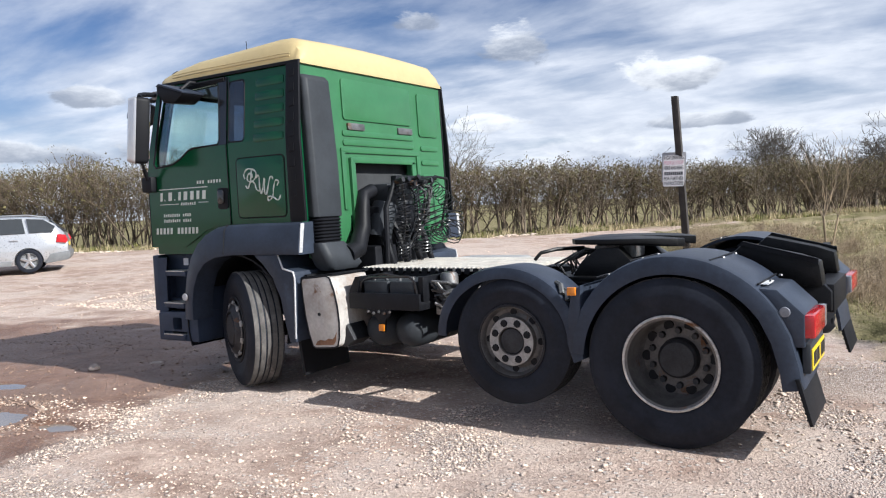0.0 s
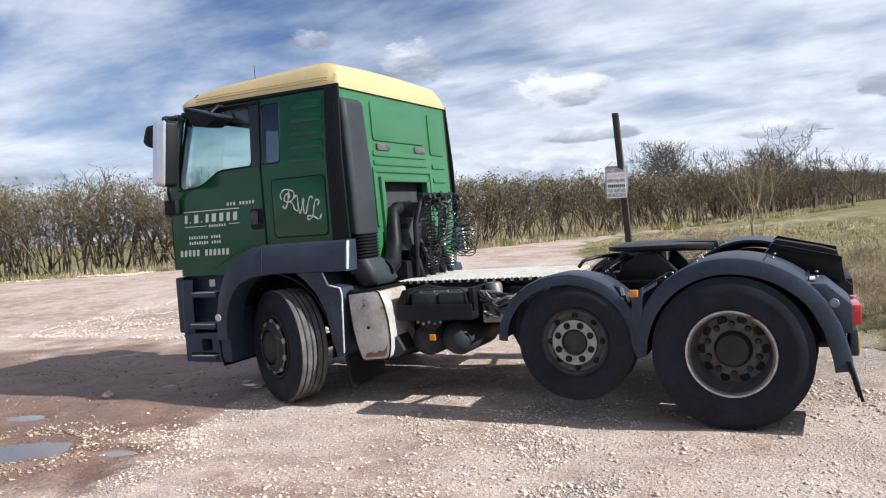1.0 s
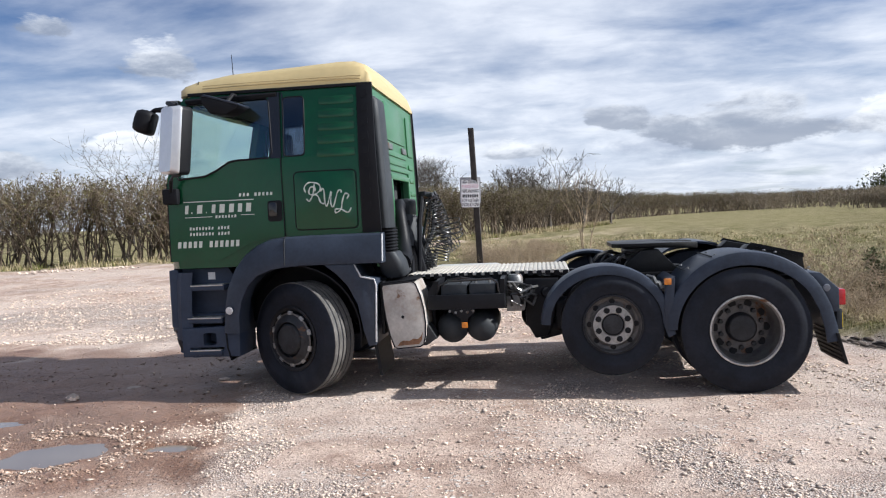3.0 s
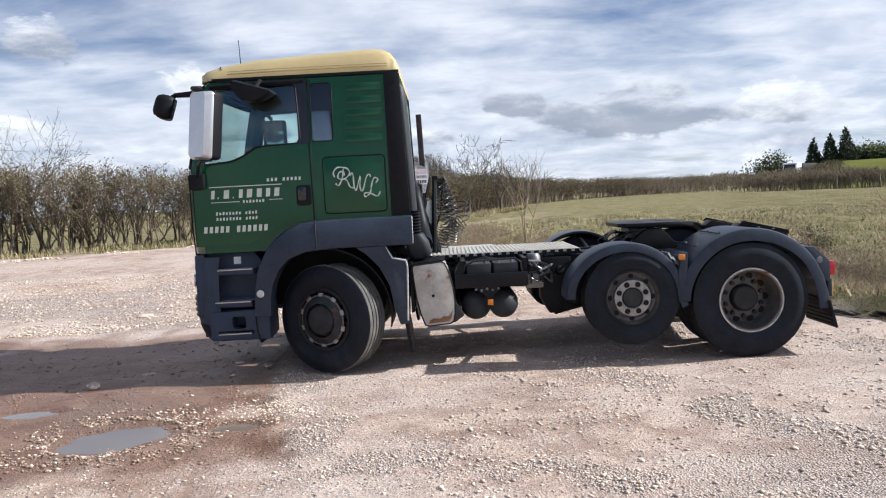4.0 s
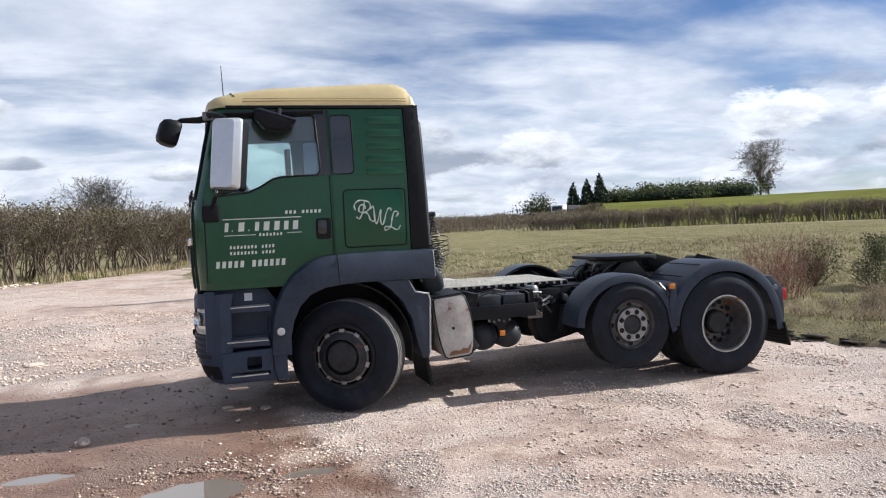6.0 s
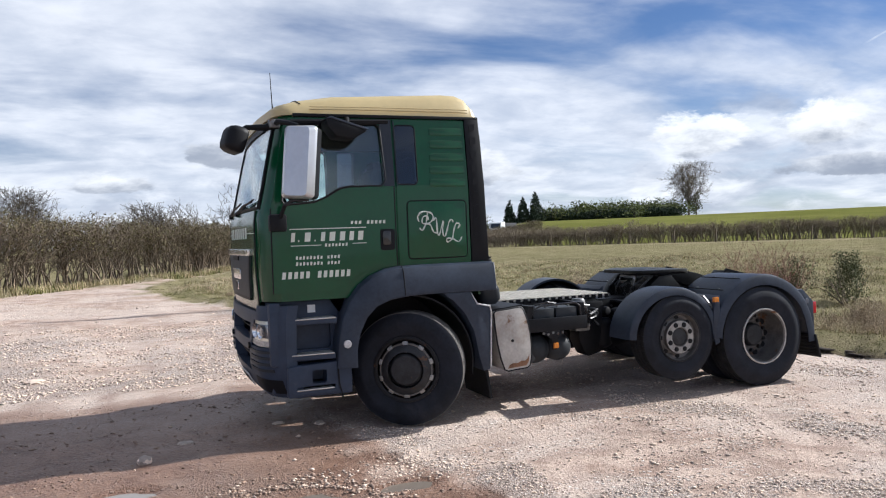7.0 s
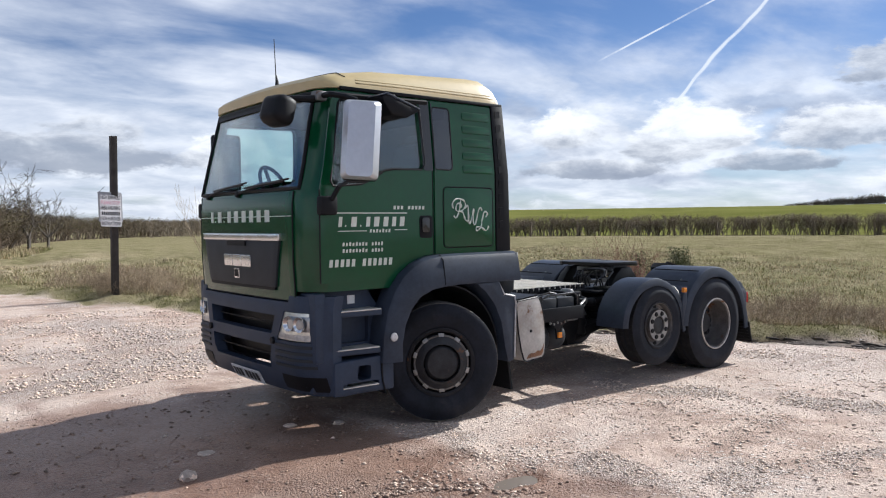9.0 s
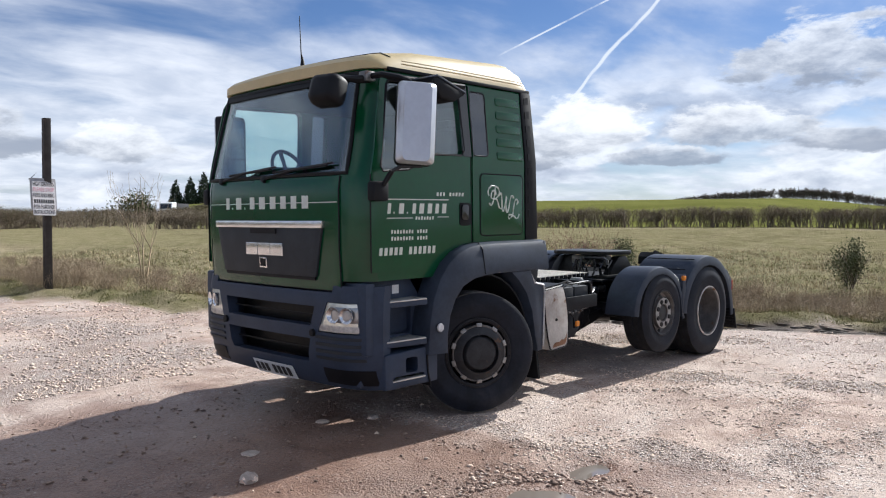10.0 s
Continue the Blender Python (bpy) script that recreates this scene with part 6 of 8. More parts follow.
for i in range(19):
    x = 0.96 + i * 0.078
    part("walkway_tooth", Buf().box(x, x + 0.045, -0.612, -0.598, 0.965, 1.008), CHASSIS, deck)
# tank beside the arch
face = [(0.828, 0.955), (0.845, 0.975), (1.085, 0.998), (1.115, 0.982), (1.155, 0.88), (1.18, 0.76), (1.190, 0.64), (1.185, 0.53), (1.168, 0.465), (1.14, 0.446), (0.95, 0.432), (0.918, 0.446), (0.885, 0.54), (0.855, 0.68), (0.838, 0.82)]
tank = part("tank", Buf().prism(face, -1.20, -0.74), TANK, truck, "scuffed white plastic tank with rusty lower edge", bevel=0.04, smooth=50)
part("tank_seam", Buf().tube([(x, -1.194, z) for x, z in face], 0.007, 6, True), CHASSIS, tank, "dark moulded edge")
part("rust_streak", Buf().prism([(0.945, 0.455), (1.13, 0.468), (1.155, 0.50), (1.165, 0.57), (1.145, 0.53), (1.12, 0.51), (1.08, 0.515), (1.05, 0.495), (1.0, 0.50), (0.965, 0.485)], -1.2025, -1.19), RUST, tank, "rusty stain along the lower edge")
part("tank_strap", Buf().prism([(0.80, 0.985), (1.12, 1.015), (1.12, 1.003), (0.80, 0.972)], -1.165, -0.70), CHASSIS, tank)
part("tank_bracket", Buf().box(0.80, 0.83, -1.13, -0.7, 0.55, 1.0), CHASSIS, tank, bevel=0.006)
part("tank_plug", Buf().lathe([(0, 0.01), (0.012, 0.008), (0.014, 0)], (1.0, -1.20, 0.70), (0, -1, 0), 10), BLACK, tank)
part("tank_rust", Buf().prism([(1.13, 0.44), (1.185, 0.44), (1.27, 0.50), (1.20, 0.62)], -1.12, -0.9), HUB, tank, "rusty bracket", bevel=0.008)
# battery tray, batteries, air bottles
tray = part("battery_tray", Buf().box(1.20, 1.86, -1.06, -0.46, 0.735, 0.80).box(1.20, 1.86, -1.075, -1.05, 0.735, 0.86), CHASSIS, truck, "black steel battery tray", bevel=0.008)
part("tray_back", Buf().box(1.22, 1.80, -0.60, -0.46, 0.78, 0.97), CHASSIS, tray, bevel=0.01)
part("tray_end", Buf().prism([(1.20, 0.80), (1.20, 0.88), (1.26, 0.98), (1.30, 0.98), (1.26, 0.80)], -1.06, -0.5), CHASSIS, tray)
part("tray_end", Buf().prism([(1.82, 0.80), (1.82, 0.98), (1.86, 0.98), (1.86, 0.80)], -1.02, -0.5), CHASSIS, tray)
for x in (1.31, 1.555):
    bat = part("battery", Buf().box(x, x + 0.225, -1.02, -0.62, 0.80, 0.945), GREY_DK, tray, "black battery", bevel=0.012)
    for q in (0.05, 0.17):
        part("terminal", Buf().lathe([(0, 0.03), (0.012, 0.03), (0.014, 0)], (x + q, -0.95, 0.945), (0, 0, 1), 8), STEEL, bat)
part("battery_lead", Buf().tube([(1.27, -1.03, 0.84), (1.30, -1.04, 0.94), (1.38, -1.04, 0.975), (1.75, -1.04, 0.985), (1.80, -1.04, 0.95), (1.81, -1.03, 0.86)], 0.010, 6), COIL, tray)
part("battery_lead", Buf().tube([(1.36, -0.95, 0.975), (1.48, -0.98, 1.0), (1.60, -0.95, 0.975)], 0.010, 6), COIL, tray)
for x, y in ((1.385, -0.95), (1.64, -0.92)):
    bot = Buf().lathe([(0, 0.36), (0.06, 0.35), (0.12, 0.30), (0.138, 0.24), (0.138, -0.30), (0.11, -0.35), (0, -0.37)], (x, y + 0.30, 0.56), (0, -1, 0), 28)
    part("air_bottle", bot, GREY_DK, truck, "black air bottle with a domed end", smooth=60)
part("bottle_bracket", Buf().prism([(1.36, 0.745), (1.60, 0.745), (1.59, 0.70), (1.54, 0.66), (1.53, 0.56), (1.48, 0.56), (1.47, 0.66), (1.41, 0.70)], -1.07, -1.05), CHASSIS, truck, bevel=0.004)
part("marker_lamp", Buf().box(1.485, 1.535, -1.088, -1.07, 0.575, 0.625), ORANGE, truck, bevel=0.004)
for i in range(5):
    part("bracket_bolt", Buf().lathe([(0, 0.012), (0.011, 0.012), (0.013, 0)], (1.385 + 0.05 * i, -1.07, 0.72 - 0.012 * (i % 2)), (0, -1, 0), 6), STEEL, truck)
# valve block and dryer
dry = part("air_dryer", Buf().lathe([(0, 0.10), (0.055, 0.095), (0.07, 0.07), (0.07, -0.06), (0.05, -0.07), (0, -0.07)], (1.94, -0.78, 0.90), (0, 0, 1), 20), STEEL, truck, "pale air dryer can with valve block", smooth=50)
part("valve_block", Buf().box(1.86, 2.02, -0.86, -0.58, 0.68, 0.83), STEEL, dry, bevel=0.012)
rnd = random.Random(8)
for i in range(12):
    a = Vector((1.88 + rnd.uniform(0, 0.13), -0.87, 0.70 + rnd.uniform(0, 0.2)))
    part("air_line", Buf().tube([a, a + Vector((rnd.uniform(-0.03, 0.03), -0.06, 0.05)), a + Vector((0.08, -0.03, rnd.uniform(-0.1, 0.1))), (2.12 + rnd.uniform(-0.05, 0.1), -0.52, 0.82 + rnd.uniform(-0.1, 0.1))], 0.011, 6), STEEL if i % 3 == 0 else COIL, dry)
for i in range(5):
    a = Vector((2.02 + 0.05 * i, -0.50, 0.88 - 0.03 * i))
    part("brake_valve", Buf().lathe([(0, 0.09), (0.04, 0.08), (0.05, 0.03), (0.03, -0.04), (0, -0.05)], (2.05 + 0.28 * i * 0.5, -0.60, 0.83 - 0.02 * (i % 2)), (0.3, -1, 0.1), 12), CHASSIS, truck)
# silencer and far-side fuel tank
part("fuel_tank", Buf().prism(rounded(0.95, 1.75, 0.52, 0.98, 0.09), 0.48, 1.12), ALU, truck, "aluminium fuel tank", bevel=0.01)
# Plate, tank, brake and guard shapes added unseen to block sun under the frame.
part("belly_plate", Buf().box(0.95, 4.35, -0.36, 0.36, 0.66, 0.70), CHASSIS, truck, "grimy plate between the rails")
part("cross_tank", Buf().lathe([(0, 0.40), (0.10, 0.38), (0.15, 0.32), (0.15, -0.32), (0.10, -0.38), (0, -0.40)], (2.12, 0.0, 0.58), (0, 1, 0), 20), CHASSIS, truck, "black air tank across the frame", smooth=60)
for s in (-1, 1):
    part("brake_chamber", Buf().lathe([(0, 0.14), (0.08, 0.13), (0.09, 0.0), (0.075, -0.12), (0, -0.13)], (3.42, s * 0.62, 0.50), (1, 0, 0.1), 16), CHASSIS, truck, smooth=50)
    part("brake_chamber", Buf().lathe([(0, 0.14), (0.08, 0.13), (0.09, 0.0), (0.075, -0.12), (0, -0.13)], (3.12, s * 0.66, 0.60), (1, 0, 0.1), 16), CHASSIS, truck, smooth=50)
    part("spring_beam", Buf().prism([(2.30, 0.52), (3.30, 0.46), (4.40, 0.46), (4.42, 0.56), (3.30, 0.58), (2.30, 0.62)], min(s * 0.47, s * 0.60), max(s * 0.47, s * 0.60)), CHASSIS, truck, bevel=0.01)
    part("inner_guard", Buf().box(3.18, 3.24, min(s * 0.62, s * 0.40), max(s * 0.62, s * 0.40), 0.40, 0.90), CHASSIS, truck)
part("silencer", Buf().box(0.95, 1.22, -0.72, -0.45, 0.42, 0.90), CHASSIS, truck, bevel=0.03)

# ---- vegetation and surroundings ----
BARK = material("hedge_bark", (0.150, 0.118, 0.088), 0.9, 0, 0.2, 3.0, island=True)
BUDS = material("olive_buds", (0.130, 0.115, 0.052), 0.85, 0, 0.2, 3.0, island=True)
TREE_BARK = material("tree_bark", (0.085, 0.075, 0.066), 0.9, 0, 0.2, 2.0, island=True)
PALE_BARK = material("pale_sapling_bark", (0.34, 0.29, 0.23), 0.8, 0, 0.2, 6.0, island=True)
RED_TWIG = material("reddish_twigs", (0.20, 0.095, 0.075), 0.85, 0, 0.2, 6.0, island=True)
DEAD_STEM = material("dead_stems", (0.30, 0.235, 0.165), 0.9, 0, 0.2, 3.0, island=True)
STRAW = material("dead_grass", (0.42, 0.355, 0.225), 0.9, 0, 0.2, 3.0, island=True)
BLADE = material("green_grass", (0.165, 0.165, 0.055), 0.85, 0, 0.2, 3.0, island=True)
CONIFER = material("conifer_green", (0.022, 0.040, 0.020), 0.9, 0, 0.2, 3.0, island=True)
SHRUB = material("shrub_green", (0.085, 0.100, 0.042), 0.85, 0, 0.2, 3.0, island=True)
# Far hedge and twigs lightened: the haze of distance is in their colour.
HAZY_HEDGE = material("hazy_hedge_wood", (0.200, 0.165, 0.125), 0.9, 0, 0.2, 3.0, island=True)
HAZY_TWIG = material("hazy_far_twigs", (0.150, 0.128, 0.108), 0.9, 0, 0.2, 2.0, island=True)
HAZY_HEDGE_LEAF = material("hazy_trimmed_hedge", (0.165, 0.135, 0.075), 0.85, 0, 0.2, 3.0, island=True)
CLOD = material("dark_mud", (0.060, 0.045, 0.036), 0.9, 0, 0.2, 10.0, island=True)
SPRING = material("spring_leaf", (0.10, 0.125, 0.030), 0.85, 0, 0.2, 2.0, island=True)


class Cloud:
    """Gathers large numbers of small pieces as arrays."""

    def __init__(self):
        self.v, self.f, self.m, self.n = [], [], [], 0

    def add(self, verts, faces, mat=0):
        self.v.append(verts)
        self.f.append(faces + self.n)
        self.m.append(np.full(len(faces), mat, np.int32))
        self.n += len(verts)

    def put(self, other, x, y, z, scale=1.0, turn=0.0, tall=1.0):
        c, s = math.cos(turn) * scale, math.sin(turn) * scale
        v = other[0]
        w = np.stack([v[:, 0] * c - v[:, 1] * s + x, v[:, 0] * s + v[:, 1] * c + y, v[:, 2] * scale * tall + z], -1)
        self.v.append(w)
        self.f.append(other[1] + self.n)
        self.m.append(other[2])
        self.n += len(v)

    def arrays(self):
        return np.concatenate(self.v), np.concatenate(self.f), np.concatenate(self.m)

    def mesh(self, name, mats):
        v, f, m = self.arrays()
        me = bpy.data.meshes.new(name)
        me.vertices.add(len(v))
        me.vertices.foreach_set("co", v.astype(np.float32).ravel())
        k = f.shape[1]
        me.loops.add(f.size)
        me.loops.foreach_set("vertex_index", f.astype(np.int32).ravel())
        me.polygons.add(len(f))
        me.polygons.foreach_set("loop_start", np.arange(0, f.size, k, dtype=np.int32))
        me.polygons.foreach_set("material_index", m)
        me.update()
        for a in mats:
            me.materials.append(a)
        return me


def spars(a, b, ra, rb):
    """Three-sided tapered twigs from the points a to b, as triangles."""
    a, b = np.asarray(a), np.asarray(b)
    n = len(a)
    d = b - a
    d = d / np.maximum(np.linalg.norm(d, axis=1, keepdims=True), 1e-6)
    ref = np.where(np.abs(d[:, 2:3]) > 0.9, np.array([[1.0, 0, 0]]), np.array([[0, 0, 1.0]]))
    u = np.cross(d, ref)
    u = u / np.maximum(np.linalg.norm(u, axis=1, keepdims=True), 1e-6)
    w = np.cross(d, u)
    ring = []
    for base, r in ((a, np.asarray(ra)), (b, np.asarray(rb))):
        for t in (0, 2.094, 4.189):
            ring.append(base + r[:, None] * (math.cos(t) * u + math.sin(t) * w))
    v = np.stack(ring, 1).reshape(-1, 3)
    o = np.arange(n)[:, None] * 6
    tri = np.array([[0, 1, 4], [0, 4, 3], [1, 2, 5], [1, 5, 4], [2, 0, 3], [2, 3, 5]])
    return v, (o[:, None, :] + tri[None]).reshape(-1, 3)


def leaves(points, size, rng, flat=0.0):
    """Small loose triangles about the points."""
    n = len(points)
    p = np.repeat(points, 3, axis=0).reshape(n, 3, 3) + rng.normal(0, 1, (n, 3, 3)) * size
    return p.reshape(-1, 3), np.arange(3 * n).reshape(n, 3)


def grow(rng, start, way, long, thick, depth, segs, kids, spread, lift, out, cap=None, wander=0.18, shrink=0.62):
    """Grows a limb and its branches; fills out with (a, b, ra, rb, depth)."""
    p, d = np.array(start, float), np.array(way, float)
    step = long / segs
    for i in range(segs):
        d = d + rng.normal(0, wander, 3)
        d[2] += lift * 0.25
        d /= np.linalg.norm(d)
        q = p + d * step
        if cap is not None and q[2] > cap:
            break
        r0, r1 = thick * (1 - 0.75 * i / segs), thick * (1 - 0.75 * (i + 1) / segs)
        out.append((p, q, r0, r1, depth))
        if depth > 0:
            for _ in range(kids if rng.random() < 0.85 else kids + 1):
                if i == 0 and depth > 1 and rng.random() < 0.6:
                    continue
                e = d * (1 - spread) + rng.normal(0, 1, 3) * spread
                e[2] += lift * 0.3
                e /= np.linalg.norm(e)
                grow(rng, q, e, long * shrink * rng.uniform(0.6, 1.1), r1 * 0.62, depth - 1, max(2, segs - 1), kids, spread, lift, out, cap, wander, shrink)
        p = q


def to_cloud(limbs, leaf_n=0, leaf_size=0.03, rng=None, leaf_low=0.3, min_r=0.004):
    c = Cloud()
    a = np.array([l[0] for l in limbs])
    b = np.array([l[1] for l in limbs])
    v, f = spars(a, b, np.maximum([l[2] for l in limbs], min_r), np.maximum([l[3] for l in limbs], min_r * 0.7))
    c.add(v, f, 0)
    if leaf_n:
        tips = b[[i for i, l in enumerate(limbs) if l[4] == 0]]
        tips = tips[tips[:, 2] > leaf_low]
        pick = tips[rng.integers(0, len(tips), leaf_n)] + rng.normal(0, 0.08, (leaf_n, 3))
        v, f = leaves(pick, leaf_size, rng)
        c.add(v, f, 1)
    return c.arrays()


def hedge_plant(seed, h=3.0, leaf=420, stems=5):
    rng = np.random.default_rng(seed)
    limbs = []
    for _ in range(stems):
        a = rng.uniform(0, math.tau)
        lean = rng.uniform(0.05, 0.45)
        grow(rng, (rng.normal(0, 0.25), rng.normal(0, 0.16), -0.1), (lean * math.cos(a), lean * math.sin(a) * 0.6, 1), h * 0.75, rng.uniform(0.025, 0.055), 2, 4, 2, 0.42, 0.5, limbs, cap=h * rng.uniform(0.9, 1.06))
    return to_cloud(limbs, leaf, 0.029, rng, 0.45 * h, 0.007)


def bare_tree(seed, h, spread=0.5, depth=4, thick=None, kids=2, lift=0.25, leaf=0, trunk=0.22, min_r=0.02, stems=1, shrink=0.68, leaf_size=0.1):
    rng = np.random.default_rng(seed)
    limbs = []
    for _ in range(stems):
        w = rng.normal(0, 0.12 if stems > 1 else 0.03, 3)
        w[2] = 1
        top = np.array([w[0], w[1], 1.0]) * h * trunk
        t = thick or h * 0.022
        limbs.append((np.array([0, 0, -0.3]), top, t * 1.2, t, 5))
        for k in range(5 if stems == 1 else 3):
            a = math.tau * (k + rng.uniform(0, 0.6)) / 5
            e = np.array([math.cos(a) * spread, math.sin(a) * spread, 1 - 0.5 * spread + rng.uniform(-0.2, 0.3)])
            grow(rng, top, e / np.linalg.norm(e), h * 0.40, t * 0.6, depth - 1, 3, kids, spread * 0.75, lift, limbs, cap=h * 1.03, wander=0.14, shrink=shrink)
    return to_cloud(limbs, leaf, leaf_size, rng, h * 0.3, min_r)


def ball_bush(seed, h, w, n, size, twigs=40):
    """A leafy bush: short stems and many small leaf flecks in uneven lumps."""
    rng = np.random.default_rng(seed)
    limbs = []
    for _ in range(max(3, twigs // 12)):
        e = rng.normal(0, 0.35, 3)
        e[2] = 1
        grow(rng, (rng.normal(0, 0.1 * w), rng.normal(0, 0.1 * w), -0.1), e, h * 0.75, 0.02 * h, 1, 3, 2, 0.4, 0.3, limbs)
    c = Cloud()
    v, f = spars([l[0] for l in limbs], [l[1] for l in limbs], np.array([l[2] for l in limbs]), np.array([l[3] for l in limbs]))
    c.add(v, f, 0)
    lump = rng.normal(0, 1, (14, 3)) * np.array([w * 0.3, w * 0.3, h * 0.2]) + np.array([0, 0, h * 0.52])
    pts = lump[rng.integers(0, 14, n)] + rng.normal(0, 1, (n, 3)) * np.array([w * 0.16, w * 0.16, h * 0.14])
    pts = pts[(pts[:, 2] > 0.03 * h) & (pts[:, 2] < h * 1.05)]
    v, f = leaves(pts, size, rng)
    c.add(v, f, 1)
    return c.arrays()


def cone_tree(seed, h, w, n, size):
    rng = np.random.default_rng(seed)
    c = Cloud()
    v, f = spars([(0, 0, -0.3)], [(0, 0, h * 0.95)], np.array([h * 0.02]), np.array([0.02]))
    c.add(v, f, 0)
    t = 1 - np.sqrt(rng.random(n))
    a = rng.uniform(0, math.tau, n)
    lobes = 1 + 0.25 * np.sin(3 * a + 9 * t) + rng.normal(0, 0.12, n)
    r = w / 2 * (1 - t) ** 0.8 * lobes * np.sqrt(rng.uniform(0.35, 1, n))
    pts = np.stack([r * np.cos(a), r * np.sin(a), h * (0.04 + 0.97 * t)], -1)
    v, f = leaves(pts, size, rng)
    c.add(v, f, 1)
    return c.arrays()


def stuff(name, cloud, mats, label, category, kind="stuff"):
    return tagged(new(name, cloud.mesh(name, mats)), label, category, kind=kind)


rng = np.random.default_rng(11)
plants = [hedge_plant(20 + i, leaf=680) for i in range(7)]
total = length(HEDGE)
row = Cloud()
s = 14.0
while s < total - 2:
    x, y, a = along(HEDGE, s)
    near = math.hypot(x - 3, y + 6)
    tall = float(np.interp(s, [0, 30, 40, 46, 51, 58, 65, 100, 133, 171], [1.15, 1.1, 1.05, 0.97, 0.86, 0.79, 0.75, 0.73, 0.68, 0.62]))
    for side in (0, 1):
        ox, oy = -math.sin(a) * (side * 0.6 + rng.normal(0, 0.15)), math.cos(a) * (side * 0.6 + rng.normal(0, 0.15))
        row.put(plants[rng.integers(0, 7)], x + ox, y + oy, ground_at(x, y), rng.uniform(0.92, 1.08), a + rng.choice([0, math.pi]) + rng.normal(0, 0.15), tall * rng.uniform(0.93, 1.07))
    s += rng.uniform(0.55, 0.85) if near < 60 else rng.uniform(0.9, 1.3)
stuff("hedgerow", row, (BARK, BUDS), "bare hawthorn hedge with first olive buds and grassy foot", "hedge")

low_plants = [hedge_plant(50 + i, 1.7, 160, 4) for i in range(4)]
row = Cloud()
s, total = 0.0, length(HILL_HEDGE)
while s < total:
    x, y, a = along(HILL_HEDGE, s)
    for side in (0, 1):
        row.put(low_plants[rng.integers(0, 4)], x + rng.normal(0, 0.2) + side * 0.7, y + rng.normal(0, 0.2), ground_at(x, y), rng.uniform(0.9, 1.15), rng.uniform(0, 6.28), rng.uniform(0.8, 1.0))
    s += rng.uniform(0.35, 0.7)
for _ in range(90):
    x = rng.uniform(22, 46)
    y = 60 + (46 - x) * 0.9 + rng.uniform(0, 22)
    row.put(low_plants[rng.integers(0, 4)], x, y, ground_at(x, y), rng.uniform(0.7, 1.5), rng.uniform(0, 6.28), rng.uniform(0.6, 1.0))
stuff("field_hedge", row, (HAZY_HEDGE, HAZY_HEDGE_LEAF), "low trimmed hedge along the foot of a green slope", "hedge")

# woods and skyline trees far away
far_bush = [ball_bush(70 + i, 5.0, 5.0, 420, 0.22) for i in range(3)]
wood = Cloud()
for i in range(60):
    az = radians(61.5 - 9.6 * i / 60 + rng.normal(0, 0.1))
    d = 232 + rng.normal(0, 6)
    x, y = -0.5 + d * math.cos(az), -8 + d * math.sin(az)
    wood.put(far_bush[rng.integers(0, 3)], x, y, ground_at(x, y) - 1.0, rng.uniform(0.8, 1.25), rng.uniform(0, 6.28), 1.0)
stuff("wood", wood, (TREE_BARK, SPRING), "distant belt of trees in first green leaf", "woodland")
wall_c = Cloud()
for i in range(90):
    az = radians(62.2 - 10.2 * i / 90)
    d = 222
    x, y = -0.5 + d * math.cos(az), -8 + d * math.sin(az)
    wall_c.put(far_bush[rng.integers(0, 3)], x, y, ground_at(x, y) - 0.8, rng.uniform(0.62, 0.7), rng.uniform(0, 6.28), 1.0)
stuff("evergreen_hedge", wall_c, (TREE_BARK, CONIFER), "distant tall dark evergreen hedge", "hedge")
sky_row = Cloud()
far_bare = [bare_tree(90 + i, 6.0, 0.55, 3, min_r=0.05, leaf=160, leaf_size=0.16) for i in range(4)]
for i in range(150):
    az = radians(27.5 - 14.5 * i / 150 + rng.normal(0, 0.1))
    if 20.3 < math.degrees(az) < 20.9:
        continue
    d = 290
    x, y = -4.6 + d * math.cos(az), -5.2 + d * math.sin(az)
    big = float(np.interp(math.degrees(az), [13, 16, 21, 24, 27.5], [0.6, 0.72, 0.8, 0.65, 0.25]))
    sky_row.put(far_bare[rng.integers(0, 4)], x, y, ground_at(x, y) - 0.6, big * rng.uniform(0.85, 1.15), rng.uniform(0, 6.28))
for i in range(80):
    az = radians(rng.uniform(66, 128))
    d = rng.uniform(170, 300)
    x, y = 2 + d * math.cos(az), -7 + d * math.sin(az)
    sky_row.put(far_bare[rng.integers(0, 4)] if i % 2 else far_bush[rng.integers(0, 3)], x, y, ground_at(x, y) - 0.4, rng.uniform(0.45, 0.85) * (d / 250), rng.uniform(0, 6.28))
stuff("skyline_trees", sky_row, (HAZY_TWIG, HAZY_TWIG), "far row of bare trees along the skyline", "woodland")


def tree(name, data, x, y, mats, label, category="tree", sink=0.0, scale=1.0, parts=("wood", "bud_haze"), group=""):
    """A tree as a thing: its wood, and where it has leaves its crown, are parts."""
    v, f, m = data
    ob = tagged(new(name), label, category, group)
    ob.location = (x, y, ground_at(x, y) - sink)
    ob.scale = (scale,) * 3
    for i in (0, 1):
        if (m == i).any():
            c = Cloud()
            keep = f[m == i]
            c.add(v, keep, 0)
            p = new(parts[i], c.mesh(parts[i], (mats[i],)))
            p.parent = ob
    return ob


